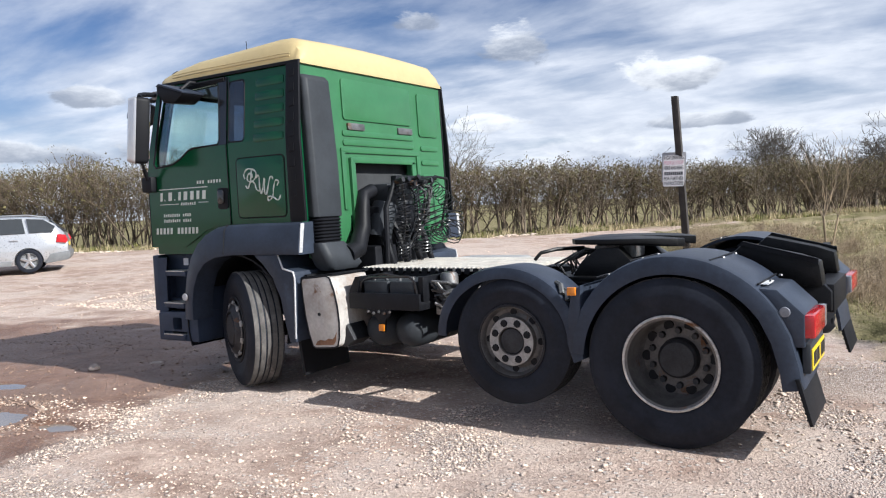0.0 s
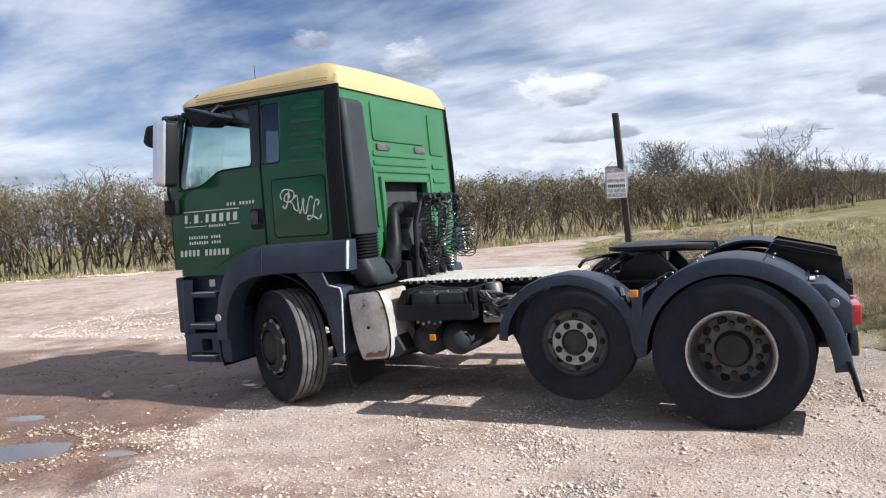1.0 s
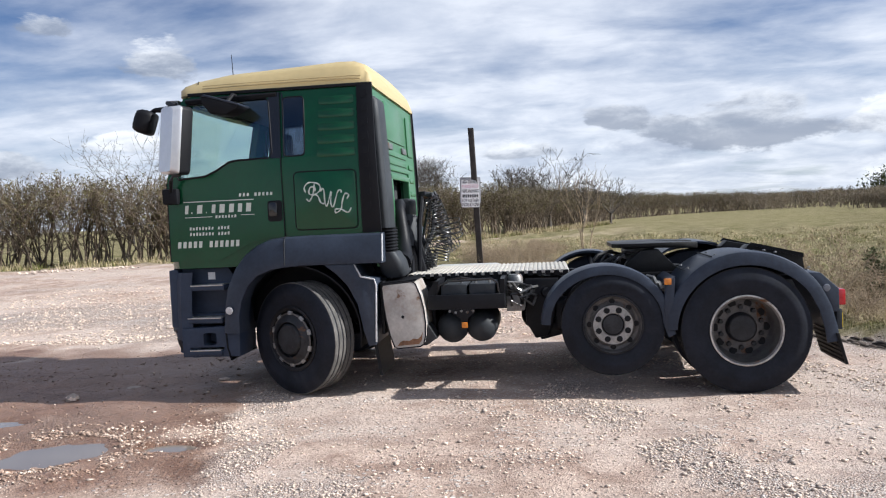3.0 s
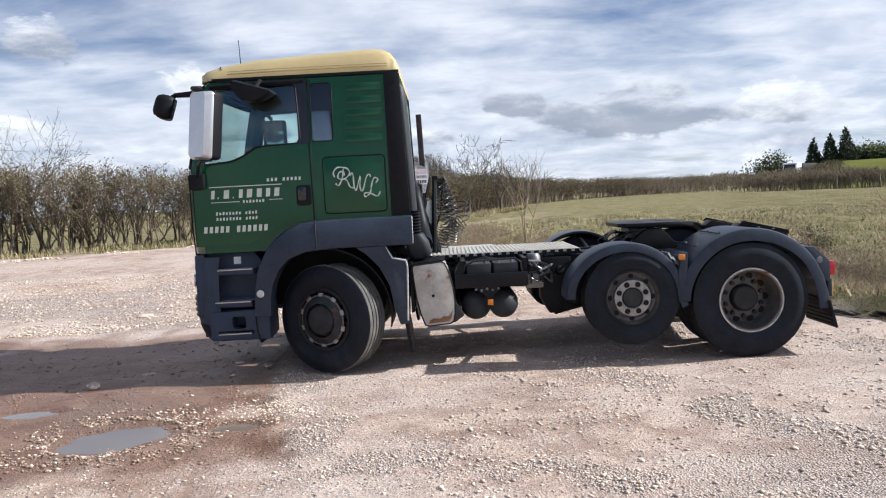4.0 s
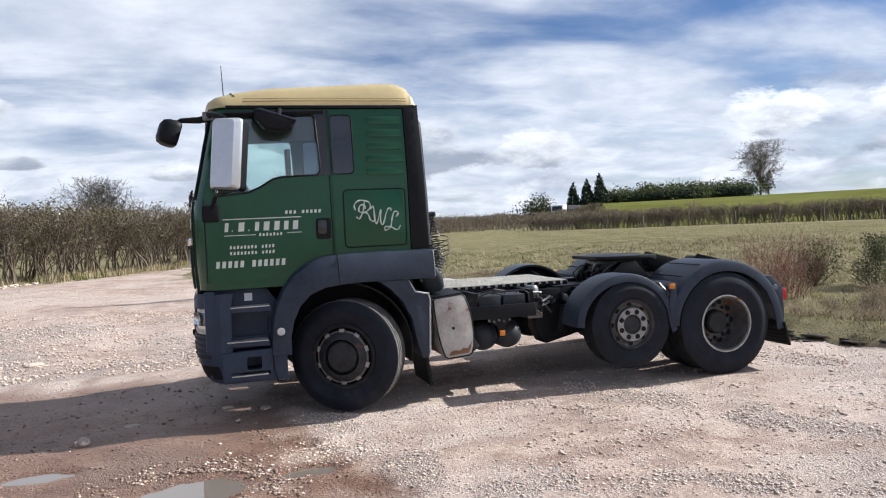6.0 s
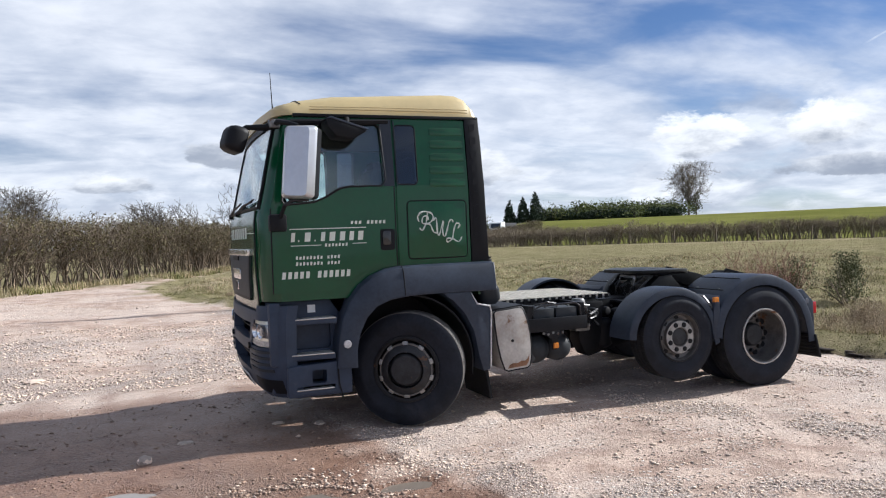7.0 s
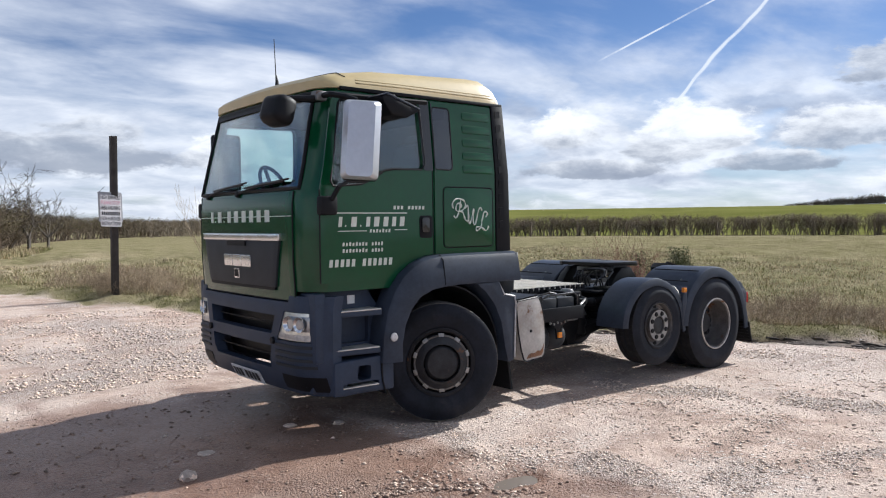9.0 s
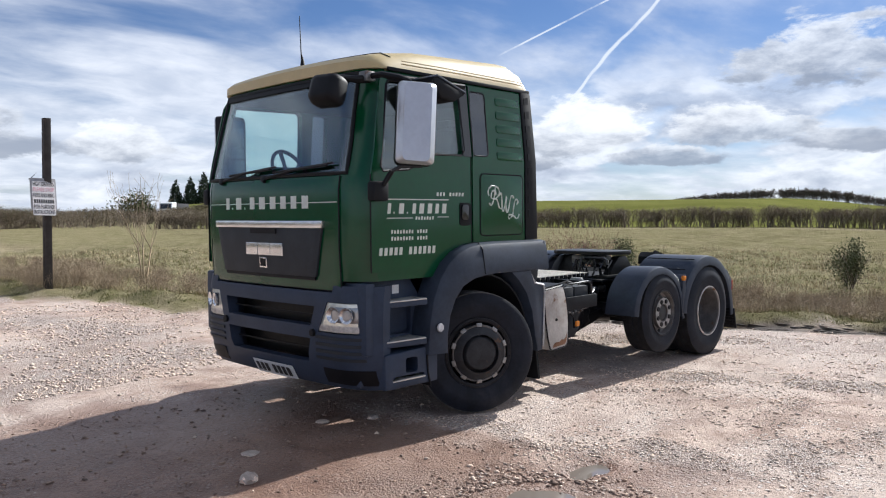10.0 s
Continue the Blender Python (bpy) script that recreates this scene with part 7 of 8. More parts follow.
def dome_tree(seed, h, w, twigs, r=0.05, low=0.25, fine=1.2):
    """A bare tree with a rounded crown: trunk, limbs and a haze of fine outer twigs."""
    rng = np.random.default_rng(seed)
    limbs = [(np.array([0, 0, -0.5]), np.array([0, 0, h * 0.28]), h * 0.028, h * 0.022, 5)]
    for k in range(15):
        a = math.tau * (k * 0.618 + rng.uniform(-0.04, 0.04))
        t = radians(12 + 68 * (k + 0.5) / 15)
        e = np.array([math.cos(a) * math.cos(t) * w * 0.5, math.sin(a) * math.cos(t) * w * 0.5, h * (1 - low) * math.sin(t) + h * 0.10])
        reach = float(np.linalg.norm(e))
        grow(rng, (0, 0, h * rng.uniform(0.20, 0.28)), e / reach, reach * 0.72, h * 0.012, 3, 4, 2, 0.5, 0.1, limbs, cap=h * 0.97, wander=0.10)
    d = rng.normal(0, 1, (twigs, 3))
    d /= np.linalg.norm(d, axis=1, keepdims=True)
    d[:, 2] = np.abs(d[:, 2]) * 1.0 - 0.12
    lump = 1 + 0.10 * np.sin(4 * np.arctan2(d[:, 1], d[:, 0]) + 5 * d[:, 2] + seed) + rng.normal(0, 0.04, twigs)
    deep = rng.uniform(0.45, 1.0, twigs) ** 0.6
    a = d * (deep * lump)[:, None] * np.array([w / 2, w / 2, h * (1 - low)]) + np.array([0, 0, h * low])
    b = a + (d + rng.normal(0, 0.45, (twigs, 3))) * fine * rng.uniform(0.5, 1.2, (twigs, 1))
    limbs += [(p, q, r, r * 0.6, 0) for p, q in zip(a, b)]
    return to_cloud(limbs, 0, 0, rng, 0, r)


tree("round_tree", dome_tree(5, 15.5, 14.0, 700, 0.030, 0.42), -23.3, 165, (TREE_BARK, BUDS), "broad round bare oak far behind the hedge", sink=1.0)
tree("round_tree", dome_tree(6, 8.6, 8.0, 350, 0.024, 0.42, 0.8), -0.7, 113, (TREE_BARK, BUDS), "small rounded bare tree beyond the hedge", sink=0.5)
for i, (x, y, h) in enumerate(((0.6, 34.5, 3.4), (2.6, 36.5, 4.5), (4.6, 38.8, 3.3), (6.6, 44.0, 3.2), (-27, 45, 8.5), (-24, 24, 4.6), (-28.5, 21, 4.9))):
    tree("hedgerow_tree", bare_tree(30 + i, h, 0.55, 4, min_r=0.010, kids=2, lift=0.3, trunk=0.2, stems=2, shrink=0.7), x, y, (TREE_BARK, BUDS), "thin bare tree standing in the hedge", group="hedgerow trees")
tree("tall_bare_tree", dome_tree(44, 17.5, 11.0, 250, 0.030, 0.28, 1.6), 156, 188, (HAZY_TWIG, BUDS), "tall bare tree with ivy on the far ridge", sink=0.5)
tree("ivy_trunk", ball_bush(45, 7.0, 2.6, 500, 0.25), 158, 187, (TREE_BARK, SHRUB), "ivy-clad trunk on the far ridge", sink=0.5, parts=("stem", "foliage"))
for az, h in ((64.1, 7.2), (63.1, 7.6), (62.2, 8.6)):
    a = radians(az)
    tree("conifer", cone_tree(int(az * 10), h, h * 0.52, 1500, 0.25), -0.5 + 218 * math.cos(a), -8 + 218 * math.sin(a), (TREE_BARK, CONIFER), "dark pointed conifer on the far slope", parts=("trunk", "foliage"), group="conifers", sink=0.2)
for az, h in ((66.8, 8.0), (66.2, 6.5)):
    a = radians(az)
    tree("leafing_tree", ball_bush(int(az * 7), h, h * 0.8, 1300, 0.24), -0.5 + 215 * math.cos(a), -8 + 215 * math.sin(a), (TREE_BARK, SHRUB), "rounded tree coming into leaf far off", parts=("trunk", "foliage"))
sapling = bare_tree(61, 2.5, 0.35, 3, 0.018, 1, 0.5, min_r=0.0035, stems=3, trunk=0.3)
tree("sapling", sapling, 3.2, 11.6, (DEAD_STEM, BUDS), "leafless brown sapling at the edge of the pasture")


def thicket(seed, h, w, stems, depth=1, lean=0.25, kids=1, r=0.004):
    """Many thin upright stems out of one patch of ground."""
    rng = np.random.default_rng(seed)
    limbs = []
    for _ in range(stems):
        a, d = rng.uniform(0, math.tau), w * 0.5 * rng.random() ** 0.7
        e = np.array([lean * d / w * 2 * math.cos(a), lean * d / w * 2 * math.sin(a), 1]) + rng.normal(0, 0.12, 3)
        grow(rng, (d * math.cos(a), d * math.sin(a), -0.05), e / np.linalg.norm(e), h * rng.uniform(0.5, 1.0), r, depth, 4, kids, 0.35, 0.3, limbs, wander=0.12)
    return to_cloud(limbs, 0, 0, rng, 0, r * 0.45)


tree("red_bush", thicket(62, 1.0, 0.9, 150, 1, 0.5, 1, 0.005), 8.7, 3.9, (RED_TWIG, BUDS), "leafless reddish bush in dead grass", "bush", parts=("stem_tangle", "bud_haze"))
for i, (x, y, h) in enumerate(((7.15, 4.7, 0.72), (10.5, 5.0, 0.95), (11.3, 4.3, 1.05), (12.4, -0.3, 1.0), (14.5, -2.8, 0.9))):
    tree("shrub", ball_bush(63 + i, h * 1.0, h * 0.5, 5200, 0.013, 90), x, y, (BARK, SHRUB), "small ragged feathery green shrub in dead grass", "bush", parts=("stem_tangle", "foliage"), group="shrubs")

for i, (x, y, h) in enumerate(((5.75, 2.55, 1.15), (6.6, 3.6, 0.95), (7.3, 3.2, 0.9), (5.0, 4.6, 0.85), (6.3, 6.2, 1.1), (8.6, 1.4, 0.7))):
    tree("bare_shrub", bare_tree(130 + i, h, 0.75, 4, 0.011, 2, 0.15, min_r=0.0028, stems=5, trunk=0.15), x, y, (DEAD_STEM, BUDS), "low leafless shrub of pale spreading twigs in dead grass", "bush", group="bare shrubs")

# grass, scrub and brambles along the edges of the yard
def blades(n, spots, h0, h1, width, lean, rng):
    p = np.asarray(spots)
    a = rng.uniform(0, math.tau, n)
    h = rng.uniform(h0, h1, n)
    tip = p + np.stack([np.cos(a) * lean * h * rng.random(n), np.sin(a) * lean * h * rng.random(n), h], -1)
    side = np.stack([-np.sin(a), np.cos(a), 0 * a], -1) * (width * rng.uniform(0.6, 1.4, n))[:, None]
    v = np.stack([p - side, p + side, tip], 1).reshape(-1, 3)
    return v, np.arange(3 * n).reshape(n, 3)


def edge_spots(n, lo, hi, y0, y1, rng, clump=0.15):
    y = rng.uniform(y0, y1, n)
    x = np.interp(y, EDGE_Y, EDGE_X) + lo + (hi - lo) * rng.random(n) ** 1.3
    k = max(8, n // 26)
    cx, cy = x[:k], y[:k]
    i = rng.integers(0, k, n)
    x, y = cx[i] + rng.normal(0, clump, n), cy[i] + rng.normal(0, clump, n)
    keep = yard(x, y) < 0.5
    x, y = x[keep], y[keep]
    return np.stack([x, y, height(x, y) - 0.02], -1)


def hedge_spots(n, rng, lo=0.2, hi=2.1, s0=14, s1=85):
    out = []
    for _ in range(n // 24):
        x, y, a = along(HEDGE, rng.uniform(s0, s1))
        d = rng.uniform(lo, hi)
        x, y = x + math.sin(a) * d, y - math.cos(a) * d
        out += [(x + rng.normal(0, 0.12), y + rng.normal(0, 0.12)) for _ in range(24)]
    out = np.array(out)
    return np.stack([out[:, 0], out[:, 1], height(out[:, 0], out[:, 1]) - 0.02], -1)


turf = Cloud()
p = edge_spots(26000, 0.1, 1.6, -6, 17, rng, 0.11)
turf.add(*blades(len(p), p, 0.015, 0.06, 0.005, 1.2, rng), 1)
p = edge_spots(16000, 0.8, 5.5, -5, 17, rng, 0.13)
turf.add(*blades(len(p), p, 0.05, 0.22, 0.004, 1.6, rng), 0)
p = edge_spots(14000, 1.2, 5.0, -6, 6, rng, 0.10)
turf.add(*blades(len(p), p, 0.08, 0.26, 0.004, 2.2, rng), 0)
p = edge_spots(40000, 2.5, 22.0, -8, 20, rng, 0.35)
turf.add(*blades(len(p), p, 0.02, 0.08, 0.009, 1.6, rng), 0)
p = edge_spots(16000, 2.0, 20.0, -8, 20, rng, 0.4)
turf.add(*blades(len(p), p, 0.02, 0.06, 0.009, 1.6, rng), 1)
p = edge_spots(36000, 1.5, 26.0, -10, 22, rng, 0.22)
turf.add(*blades(len(p), p, 0.05, 0.19, 0.008, 1.4, rng), 0)
p = edge_spots(24000, 1.0, 22.0, -10, 20, rng, 0.20)
turf.add(*blades(len(p), p, 0.04, 0.13, 0.008, 1.3, rng), 1)
p = hedge_spots(15000, rng)
turf.add(*blades(len(p), p, 0.08, 0.32, 0.010, 0.8, rng), 0)
p = hedge_spots(15000, rng, -0.8, 2.2)
turf.add(*blades(len(p), p, 0.06, 0.25, 0.014, 0.6, rng), 1)
stuff("rough_grass", turf, (STRAW, BLADE), "rough green and straw-coloured grass along the verge", "grass")
scrub_kind = [bare_tree(80 + i, 0.8, 0.6, 3, 0.008, 2, 0.2, min_r=0.0025, stems=6, trunk=0.2) for i in range(4)]
scrub = Cloud()
for _ in range(150):
    y = rng.uniform(-5, 15)
    x = float(np.interp(y, EDGE_Y, EDGE_X)) + rng.uniform(0.9, 4.2)
    scrub.put(scrub_kind[rng.integers(0, 4)], x, y, ground_at(x, y), rng.uniform(0.3, 0.85), rng.uniform(0, 6.28), rng.uniform(0.5, 0.9))
stem_kind = [thicket(90 + i, 0.9, 0.8, 60, 1, 0.35, 1, 0.004) for i in range(3)]
for _ in range(20):
    x, y = 0.6 + rng.normal(0, 1.5), 11.2 + rng.normal(0, 0.7)
    if yard(x, y) < 0.5:
        scrub.put(stem_kind[rng.integers(0, 3)], x, y, ground_at(x, y), rng.uniform(0.3, 0.75), rng.uniform(0, 6.28), 0.8)
fallen_kind = [thicket(96 + i, 0.8, 0.9, 45, 1, 2.6, 1, 0.0045) for i in range(3)]
for _ in range(110):
    y = rng.uniform(-5, 9)
    x = float(np.interp(y, EDGE_Y, EDGE_X)) + rng.uniform(0.9, 3.0)
    scrub.put(fallen_kind[rng.integers(0, 3)], x, y, ground_at(x, y), rng.uniform(0.35, 0.8), rng.uniform(0, 6.28), rng.uniform(0.4, 0.7))
for _ in range(90):
    y = rng.uniform(-5, 14)
    x = float(np.interp(y, EDGE_Y, EDGE_X)) + rng.uniform(1.2, 5.0)
    scrub.put(stem_kind[rng.integers(0, 3)], x, y, ground_at(x, y), rng.uniform(0.3, 0.7), rng.uniform(0, 6.28), rng.uniform(0.5, 0.9))
stuff("bramble_scrub", scrub, (DEAD_STEM, BARK), "tangle of dead brown stems beside the yard", "scrub")

# fence posts in front of the low hedge
fence_post = None
s = 6.0
while s < length(HILL_HEDGE) - 2:
    x, y, a = along(HILL_HEDGE, s)
    x, y = x + math.sin(a) * 2.2, y - math.cos(a) * 2.2
    if fence_post is None:
        b = Buf().box(-0.05, 0.05, -0.05, 0.05, -0.2, 1.1, 0.004)
        fence_post = thing("fence_post", b, BARK, "weathered wooden fence post in the pasture", "fence post", "field fence posts", bevel=0.008)
        fence_post.location = (x, y, ground_at(x, y))
    else:
        copy_thing(fence_post, pose(x, y, ground_at(x, y), rng.normal(0, 2), rng.normal(0, 2), math.degrees(a)))
    s += rng.uniform(3.2, 4.2)

# ---- loose stones ----
STONE = material("pale_stone", (0.64, 0.53, 0.455), 0.9, 0, 0.2, 14.0, island=True)
RUBBLE = material("brown_rubble", (0.30, 0.215, 0.172), 0.9, 0, 0.25, 14.0, island=True)
octa = np.array([(1, 0, 0), (0, 1, 0), (-1, 0, 0), (0, -1, 0), (0, 0, 0.7), (0, 0, -0.5)], float)
octf = np.array([(0, 1, 4), (1, 2, 4), (2, 3, 4), (3, 0, 4), (1, 0, 5), (2, 1, 5), (3, 2, 5), (0, 3, 5)])


def scatter(n, x0, x1, y0, y1, small, large, rng, mud=False):
    x, y = rng.uniform(x0, x1, n), rng.uniform(y0, y1, n)
    dens = 0.12 + 0.88 * clusters(x, y)
    keep = (yard(x, y) > 0.6) & (rng.random(n) < dens) & ((muddy(x, y) > 0.4) == mud)
    return stones_at(x[keep], y[keep], small, large, rng)


def stones_at(x, y, small, large, rng):
    n = len(x)
    r = small * (large / small) ** (rng.random(n) ** 2.2)
    z = height(x, y)
    shape = octa[None] * (1 + rng.normal(0, 0.22, (n, 6, 3)))
    a = rng.uniform(0, math.tau, n)
    c, s = np.cos(a)[:, None], np.sin(a)[:, None]
    sx = shape[:, :, 0] * r[:, None] * rng.uniform(0.8, 1.5, (n, 1))
    sy = shape[:, :, 1] * r[:, None]
    v = np.stack([sx * c - sy * s + x[:, None], sx * s + sy * c + y[:, None], shape[:, :, 2] * r[:, None] * 0.8 + z[:, None] + r[:, None] * 0.25], -1)
    return v.reshape(-1, 3), (np.arange(n)[:, None, None] * 6 + octf[None]).reshape(-1, 3)


gravel = Cloud()
gravel.add(*scatter(75000, -6.5, 7.5, -5.5, 2.0, 0.003, 0.017, rng))
gravel.add(*scatter(16000, -12, 6, 0.0, 12.0, 0.008, 0.028, rng))
gravel.add(*scatter(14000, 1.0, 6.5, -4.9, 0.2, 0.006, 0.022, rng))
x, y = rng.uniform(-8.5, 3.5, 26000), 2.2 + 6.5 * rng.random(26000) ** 1.3
keep = (yard(x, y) > 0.6) & (0.55 * ripple(x, y, 1.6, start=14) + 0.4 * ripple(x, y, 0.5, start=30) > -0.35)
gravel.add(*stones_at(x[keep], y[keep], 0.008, 0.030, rng))
gravel.add(*scatter(45000, -5.5, 3, -4.9, -1.0, 0.004, 0.014, rng))
gravel.add(*scatter(26000, -6.5, 1.0, -4.6, 1.4, 0.004, 0.016, rng, True), 1)
gravel.add(*scatter(2600, -5.5, -0.6, -2.0, 1.2, 0.008, 0.024, rng, True), 1)
gravel.add(*scatter(260, -6.0, -0.6, -4.0, 1.2, 0.010, 0.028, rng, True), 0)
gravel.add(*scatter(150, -9, 7, -5, 9, 0.022, 0.045, rng))
# pebbles washed out round the largest puddle and beside it
px, py, pa, pb = PUDDLES[0]
a, d = rng.uniform(0, math.tau, 2600), 1.25 + 0.9 * rng.random(2600) ** 1.8
x, y = px + pa * d * np.cos(a), py + pb * d * np.sin(a)
keep = ripple(x, y, 0.3, start=16) > -0.5
gravel.add(*stones_at(x[keep], y[keep], 0.005, 0.020, rng), 1)
gravel.add(*stones_at(x[keep][::4] + 0.02, y[keep][::4], 0.005, 0.018, rng), 0)
x, y = rng.normal(-0.25, 0.28, 700), rng.normal(-2.15, 0.16, 700)
gravel.add(*stones_at(x, y, 0.005, 0.018, rng), 0)
x = rng.uniform(-26, -6, 4000)
y = np.interp(x, [q[0] for q in HEDGE[:9]], [q[1] for q in HEDGE[:9]]) - 2.6 - np.abs(rng.normal(0, 0.5, 4000))
keep = ripple(x, y, 3.0, start=5) > 0.2
x, y = x[keep], y[keep]
r = 0.02 + 0.07 * rng.random(len(x)) ** 3
shape = octa[None] * (1 + rng.normal(0, 0.22, (len(x), 6, 3)))
v = np.stack([shape[:, :, 0] * r[:, None] + x[:, None], shape[:, :, 1] * r[:, None] + y[:, None], shape[:, :, 2] * r[:, None] * 0.8 + (height(x, y) + 0.02)[:, None]], -1)
gravel.add(v.reshape(-1, 3), (np.arange(len(x))[:, None, None] * 6 + octf[None]).reshape(-1, 3))
y = rng.uniform(-9, 1.8, 1600)
x = np.interp(y, EDGE_Y, EDGE_X) - 0.02 + rng.normal(0, 0.13, 1600)
r = 0.012 + 0.06 * rng.random(1600) ** 3
shape = octa[None] * (1 + rng.normal(0, 0.25, (1600, 6, 3)))
v = np.stack([shape[:, :, 0] * r[:, None] + x[:, None], shape[:, :, 1] * r[:, None] * 2.6 + y[:, None], shape[:, :, 2] * r[:, None] * 0.38 + (height(x, y) + 0.004)[:, None]], -1)
mud = Cloud()
mud.add(v.reshape(-1, 3), (np.arange(1600)[:, None, None] * 6 + octf[None]).reshape(-1, 3))
stuff("mud_clods", mud, (CLOD,), "dark turned mud along the edge of the yard", "mud")
stuff("gravel", gravel, (STONE, RUBBLE), "loose pale stones scattered over the yard", "gravel")


def rock(seed, x, y, size, flat, label):
    r = np.random.default_rng(seed)
    bm = bmesh.new()
    bmesh.ops.create_icosphere(bm, subdivisions=3, radius=size)
    for v in bm.verts:
        v.co *= 1 + 0.22 * noise.noise(v.co * (2.2 / size) + Vector((seed, 0, 0)))
        v.co.z *= flat
    b = Buf()
    bm.verts.index_update()
    b.v = [tuple(v.co) for v in bm.verts]
    b.f = [tuple(v.index for v in f.verts) for f in bm.faces]
    bm.free()
    ob = thing("stone", b, STONE, label, "stone", "larger stones", smooth=25)
    ob.matrix_world = pose(x, y, ground_at(x, y) + size * flat * 0.4, 0, 0, seed * 47)


rock(1, -2.10, -1.12, 0.055, 0.8, "pale fist-sized stone lying on the grit")
rock(2, -1.78, -0.63, 0.065, 0.16, "flat grey slab of stone lying on the grit")
rock(3, -0.97, -0.38, 0.055, 0.2, "flat grey slab of stone lying on the grit")
rock(4, -3.35, 3.4, 0.12, 0.3, "flat brown stone lying on the grit")
rock(5, -0.64, -0.60, 0.045, 0.5, "brown stone half sunk in the grit")

branch = thing("fallen_branch", Buf().tube([(8.35, -1.42, ground_at(8.35, -1.42) + 0.04), (8.75, -1.36, ground_at(8.75, -1.36) + 0.09), (9.15, -1.22, ground_at(9.15, -1.22) + 0.10), (9.55, -1.20, ground_at(9.55, -1.20) + 0.17), (9.95, -1.05, ground_at(9.95, -1.05) + 0.26)], [0.045, 0.04, 0.034, 0.026, 0.01], 8), DEAD_STEM, "pale fallen branch lying in dead grass", "branch")
part("side_shoot", Buf().tube([(9.35, -1.30, ground_at(9.35, -1.3) + 0.09), (9.5, -1.45, ground_at(9.5, -1.45) + 0.14), (9.65, -1.5, ground_at(9.65, -1.5) + 0.10)], [0.018, 0.014, 0.006], 6), DEAD_STEM, branch)

# ---- puddles ----
WATER = bpy.data.materials.new("puddle_water")
WATER.use_nodes = True
k = Nodes(WATER.node_tree)
b = k.put("ShaderNodeBsdfPrincipled")
b.inputs["Base Color"].default_value = (0.20, 0.168, 0.142, 1)
b.inputs["Roughness"].default_value = 0.02
b.inputs["Specular IOR Level"].default_value = 0.9
k.wire(b.outputs[0], k.put("ShaderNodeOutputMaterial").inputs[0])
for px, py, a, c in PUDDLES:
    ring = [(px + a * 1.5 * math.cos(math.tau * i / 40), py + c * 1.5 * math.sin(math.tau * i / 40)) for i in range(40)]
    low = ground_at(px, py)
    rim_z = float(np.mean([ground_at(x, y) for x, y in ring]))
    w = Buf().add([(x, y, low * 0.62 + rim_z * 0.38) for x, y in ring], [tuple(range(40))])
    thing("puddle", w, WATER, "shallow muddy puddle mirroring the sky", "puddle", "puddles")

# ---- post with its notice ----
POST = material("stained_timber", (0.040, 0.034, 0.032), 0.8, 0, 0.25, 6.0, bump=0.3, bump_scale=60)
pz = ground_at(0.74, 10.35)
post = thing("post", Buf().loft([[Vector((0.74 + lx + w * dx, 10.35 + ly + w * dy, z)) for dx, dy in ((-1, -1), (1, -1), (1, 1), (-1, 1))] for z, lx, ly, w in ((pz - 0.2, 0, 0, 0.066), (1.6, -0.03, -0.15, 0.064), (3.46, -0.07, -0.36, 0.062))]), POST, "tall dark stained timber post at the edge of the yard", "post", bevel=0.008)
SIGN = material("weathered_notice", (0.70, 0.68, 0.69), 0.5, 0, 0.08, 6.0, dust=0.15)
PINK = material("faded_pink", (0.62, 0.32, 0.40), 0.6)
SIGN_BACK = material("grey_backing", (0.34, 0.34, 0.36), 0.6)
sx, sy, sz = 0.60, 10.02, 2.0
sign = tagged(new("notice"), "weathered white notice board wired to the post", "sign")
sign.matrix_world = pose(sx, sy, sz, -7, 1.5, 6)


def flat_plate(x0, x1, z0, z1, y0, y1, r):
    return Buf().prism(rounded(x0, x1, z0, z1, r), y0, y1)


part("board", flat_plate(-0.205, 0.205, -0.33, 0.30, -0.006, 0.0, 0.03), SIGN, sign)
part("backing", flat_plate(-0.235, 0.235, -0.24, 0.36, 0.004, 0.012, 0.03), SIGN_BACK, sign, "grey backing plate")
for z, words in ((0.215, "HGV DRIVERS"), (0.112, "PLEASE STOP"), (0.008, "HERE AND RING"), (-0.208, "FOR FURTHER"), (-0.305, "INSTRUCTIONS")):
    cu = bpy.data.curves.new("words", "FONT")
    cu.body, cu.size, cu.align_x, cu.extrude = words, 0.108, "CENTER", 0.001
    tmp = new("words", cu)
    me = bpy.data.meshes.new_from_object(tmp.evaluated_get(bpy.context.evaluated_depsgraph_get()))
    bpy.data.objects.remove(tmp)
    me.materials.append(PINK if words.startswith("PLEASE") else INK)
    wide = max(v.co.x for v in me.vertices) - min(v.co.x for v in me.vertices)
    t = new("lettering", me)
    t.parent = sign
    t.matrix_local = pose(0, -0.0085, z, 90) @ Matrix.Diagonal((0.375 / wide, 1, 1, 1))
for i in range(9):
    part("lettering_bar", Buf().box(-0.18 + i * 0.041, -0.152 + i * 0.041, -0.0085, -0.006, -0.105, -0.035), INK, sign)
part("tie_wire", Buf().tube([(-0.24, 0.02, 0.34), (-0.10, 0.05, 0.33), (0.05, 0.08, 0.34)], 0.008, 6), BLACK, sign)
part("tie_wire", Buf().tube([(-0.22, 0.02, 0.34), (-0.08, 0.06, 0.47)], 0.004, 6), BLACK, sign)

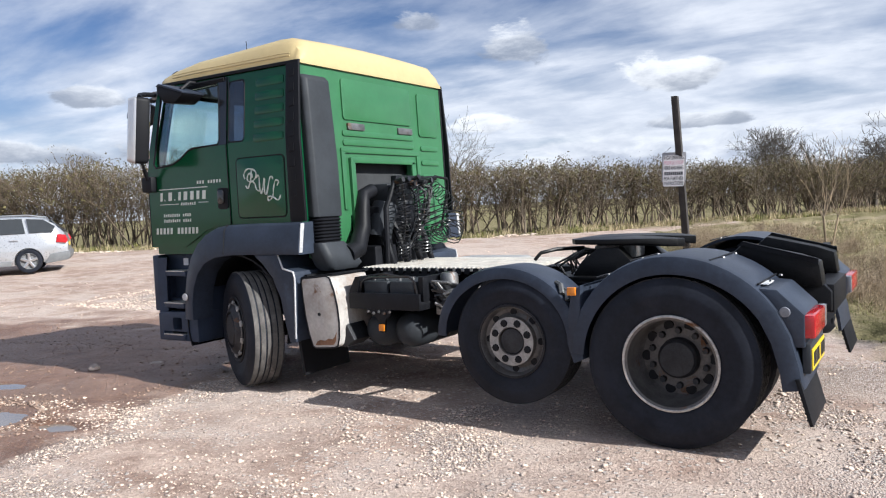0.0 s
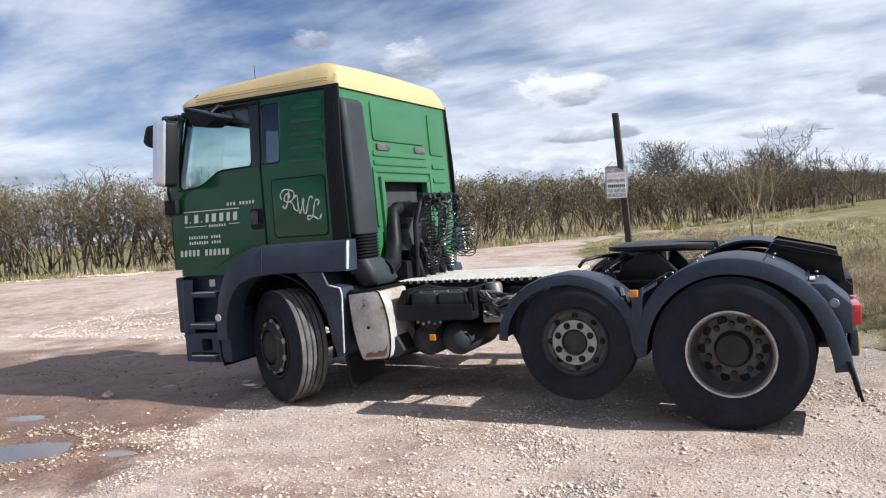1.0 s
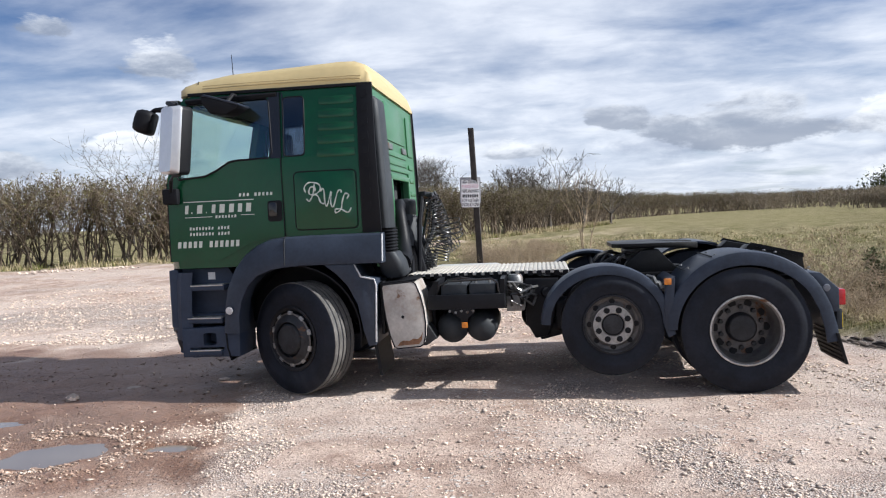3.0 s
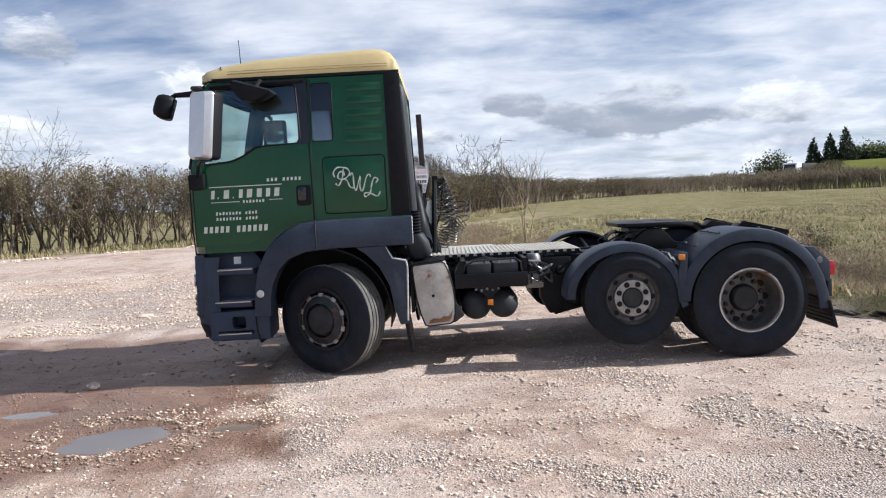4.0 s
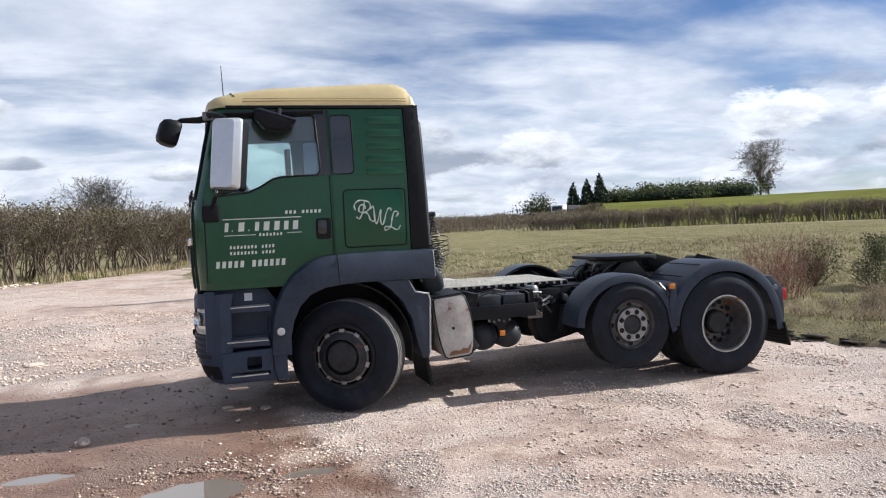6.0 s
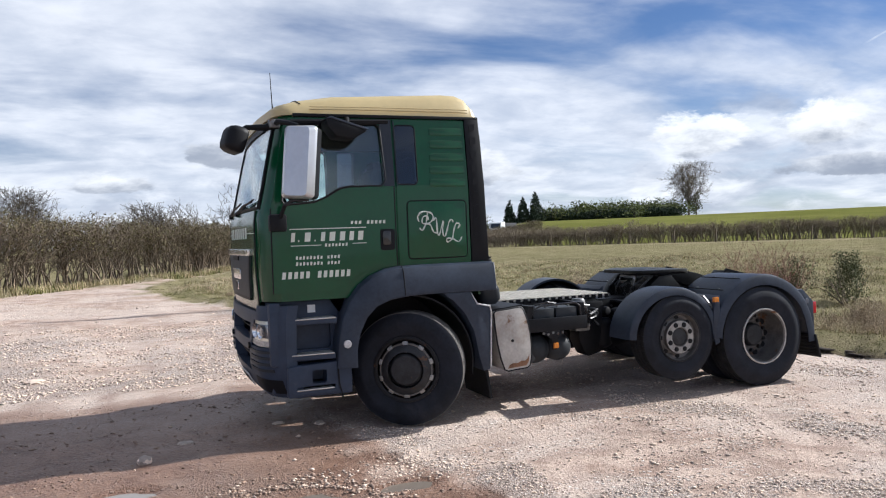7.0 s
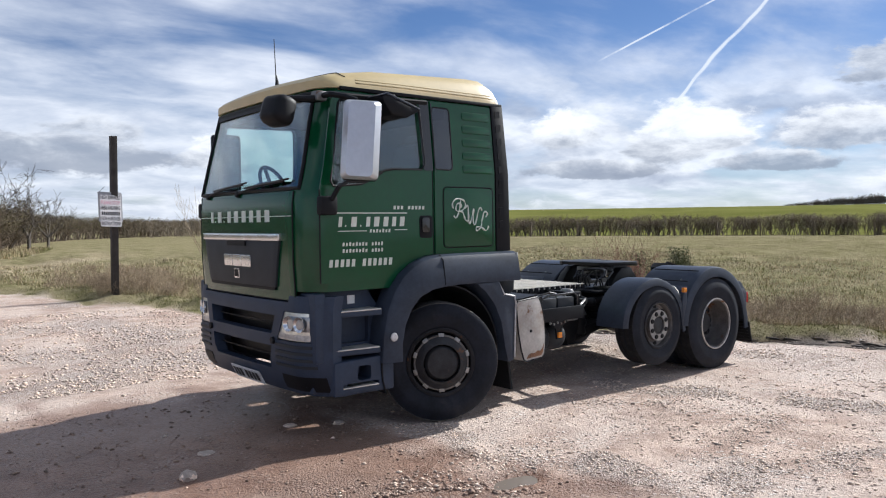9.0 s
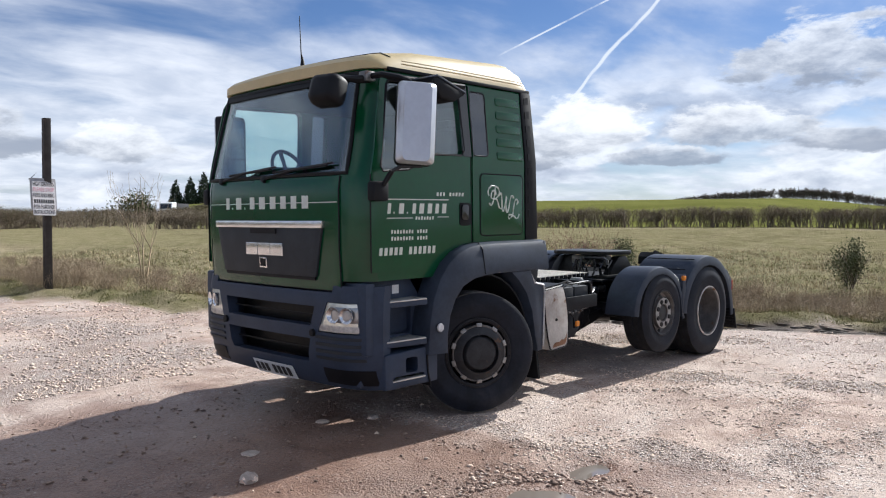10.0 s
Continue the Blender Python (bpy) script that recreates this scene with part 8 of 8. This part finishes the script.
# ---- silver estate car across the yard, and a far lorry ----
SILVER = material("silver_car_paint", (0.50, 0.51, 0.53), 0.28, 0.55, 0.03, 3.0, coat=0.5)
SILL = material("grey_sill", (0.16, 0.165, 0.17), 0.5)
CAR_GLASS = material("dark_car_glass", (0.030, 0.034, 0.038), 0.08, 0, 0.05, coat=0.4)
ALLOY = material("alloy_wheel", (0.52, 0.52, 0.53), 0.3, 0.8, 0.08)
car = tagged(new("estate_car"), "silver estate car parked by the hedge", "car")
# built along x, nose at -x, rear axle at x = 0
shape = [(-3.55, 0.35, 0.62, 0.0), (-3.45, 0.25, 0.74, 0.0), (-2.9, 0.22, 0.86, 0.0), (-2.35, 0.2, 0.95, 0.0), (-2.0, 0.2, 0.97, 0.14), (-1.35, 0.2, 0.98, 0.46), (-0.9, 0.2, 0.99, 0.50), (0.0, 0.22, 1.0, 0.48), (0.35, 0.26, 1.0, 0.44), (0.62, 0.30, 0.99, 0.30), (0.86, 0.32, 0.96, 0.06), (0.93, 0.36, 0.80, 0.0), (0.94, 0.40, 0.60, 0.0)]
rings = []
for x, z0, z1, cab in shape:
    w = 0.88 - 0.10 * max(0, (abs(x + 1.3) - 1.7) / 0.6)
    q = 0.12 + 0.12 * cab
    rings.append([Vector((x, y, z)) for y, z in ((-w + 0.06, z0), (-w, z0 + 0.12), (-w - 0.01, (z0 + z1) / 2), (-w + 0.04, z1), (-w + 0.06 + q * (cab > 0), z1 + cab * 0.92), (-w + 0.22 + q * (cab > 0), z1 + cab), (w - 0.22 - q * (cab > 0), z1 + cab), (w - 0.06 - q * (cab > 0), z1 + cab * 0.92), (w - 0.04, z1), (w + 0.01, (z0 + z1) / 2), (w, z0 + 0.12), (w - 0.06, z0))])
shell = part("body", Buf().loft(rings), SILVER, car, "silver body", smooth=40)
cut(shell, [Buf().lathe([(0, 0.35), (0.345, 0.35), (0.345, -0.35), (0, -0.35)], (x, y, 0.315), (0, 1, 0), 28) for x in (0, -2.65) for y in (-0.9, 0.9)])
for s in (-1, 1):
    for poly in ([(-1.82, 1.02), (-1.30, 1.40), (-0.92, 1.43), (-0.94, 1.03)], [(-0.86, 1.03), (-0.84, 1.43), (-0.12, 1.43), (-0.05, 1.04)], [(0.04, 1.04), (-0.02, 1.42), (0.38, 1.39), (0.66, 1.20), (0.60, 1.06)]):
        pane = Buf()
        pts = [Vector((x, s * (0.847 - 0.30 * (z - 1.0)), z)) for x, z in poly]
        n = len(pts)
        pane.add([p + Vector((0, s * 0.012, 0)) for p in pts] + [p - Vector((0, s * 0.03, 0)) for p in pts], [tuple(range(n)), tuple(range(2 * n - 1, n - 1, -1))] + [(i, (i + 1) % n, (i + 1) % n + n, i + n) for i in range(n)])
        part("side_window", pane, CAR_GLASS, car, "dark side window")
    part("sill", Buf().box(-2.25, -0.40, s * 0.885 - 0.03, s * 0.885 + 0.03, 0.20, 0.33), SILL, car, bevel=0.02)
    part("tail_light", Buf().prism([(0.66, 0.78), (0.90, 0.74), (0.95, 0.82), (0.90, 0.96), (0.70, 0.99)], s * 0.86 - 0.13 * (s > 0), s * 0.86 + 0.13 * (s < 0) + 0.0), LAMP_RED, car, "red tail light", bevel=0.015)
    part("roof_rail", Buf().tube([(-1.25, s * 0.60, 1.46), (-1.0, s * 0.61, 1.52), (0.0, s * 0.61, 1.52), (0.35, s * 0.60, 1.46)], 0.016, 8), ALLOY, car, "roof rail")
    part("door_handle", Buf().box(-0.42, -0.22, s * 0.885 - 0.02, s * 0.885 + 0.02, 0.86, 0.885), SILVER, car, bevel=0.01)
    for x in (0.0, -2.65):
        wh = new("wheel")
        wh.parent = car
        c = (x, s * 0.80, 0.315)
        part("tyre", Buf().lathe([(0.215, -0.10), (0.25, -0.11), (0.30, -0.10), (0.315, -0.08), (0.315, 0.08), (0.30, 0.10), (0.25, 0.11), (0.215, 0.10)], c, (0, 1, 0), 36, True), TYRE, wh)
        part("rim", Buf().lathe([(0.22, s * 0.09), (0.205, s * 0.10), (0.195, s * 0.05), (0, s * 0.04)], c, (0, 1, 0), 28), SILL, wh)
        for i in range(5):
            t = math.tau * i / 5 + 0.3
            part("spoke", Buf().tube([(c[0], c[1] + s * 0.07, c[2]), (c[0] + 0.205 * math.cos(t), c[1] + s * 0.09, c[2] + 0.205 * math.sin(t))], [0.045, 0.036], 6), ALLOY, wh)
part("rear_bumper", Buf().prism([(0.36, 0.22), (0.93, 0.30), (0.99, 0.40), (0.98, 0.54), (0.50, 0.47)], -0.89, 0.89), SILL, car, "grey rear bumper", bevel=0.03)
part("rear_window", Buf().prism([(0.50, 1.36), (0.86, 1.03), (0.885, 1.04), (0.53, 1.385)], -0.60, 0.60), CAR_GLASS, car, bevel=0.008)
part("number_plate", Buf().box(0.935, 0.945, -0.26, 0.26, 0.66, 0.77), PLATE_Y, car)
car.matrix_world = pose(-15.75, 6.1, ground_at(-15.75, 6.1), 0, 0, 55)

lorry = tagged(new("lorry"), "small white and red lorry far across the fields", "lorry")
la = radians(65.2)
part("cab", Buf().prism([(-1.1, 0.5), (-1.15, 1.6), (-0.95, 2.6), (0.9, 2.75), (1.0, 0.5)], -1.2, 1.2), PLATE_W, lorry, "white cab", bevel=0.08)
part("windscreen", Buf().prism([(-1.17, 1.55), (-1.0, 2.4), (-0.97, 2.4), (-1.13, 1.55)], -1.0, 1.0), CAR_GLASS, lorry)
part("load_box", Buf().box(1.2, 6.5, -1.2, 1.2, 0.9, 2.5), HUB, lorry, bevel=0.05)
for x in (-0.2, 4.6, 5.7):
    for y in (-1.0, 1.0):
        part("wheel", Buf().lathe([(0, -0.14), (0.45, -0.14), (0.5, 0), (0.45, 0.14), (0, 0.14)], (x, y, 0.5), (0, 1, 0), 20), TYRE, lorry)
lorry.matrix_world = pose(-0.5 + 150 * math.cos(la), -8 + 150 * math.sin(la), ground_at(-0.5 + 150 * math.cos(la), -8 + 150 * math.sin(la)), 0, 0, 40)
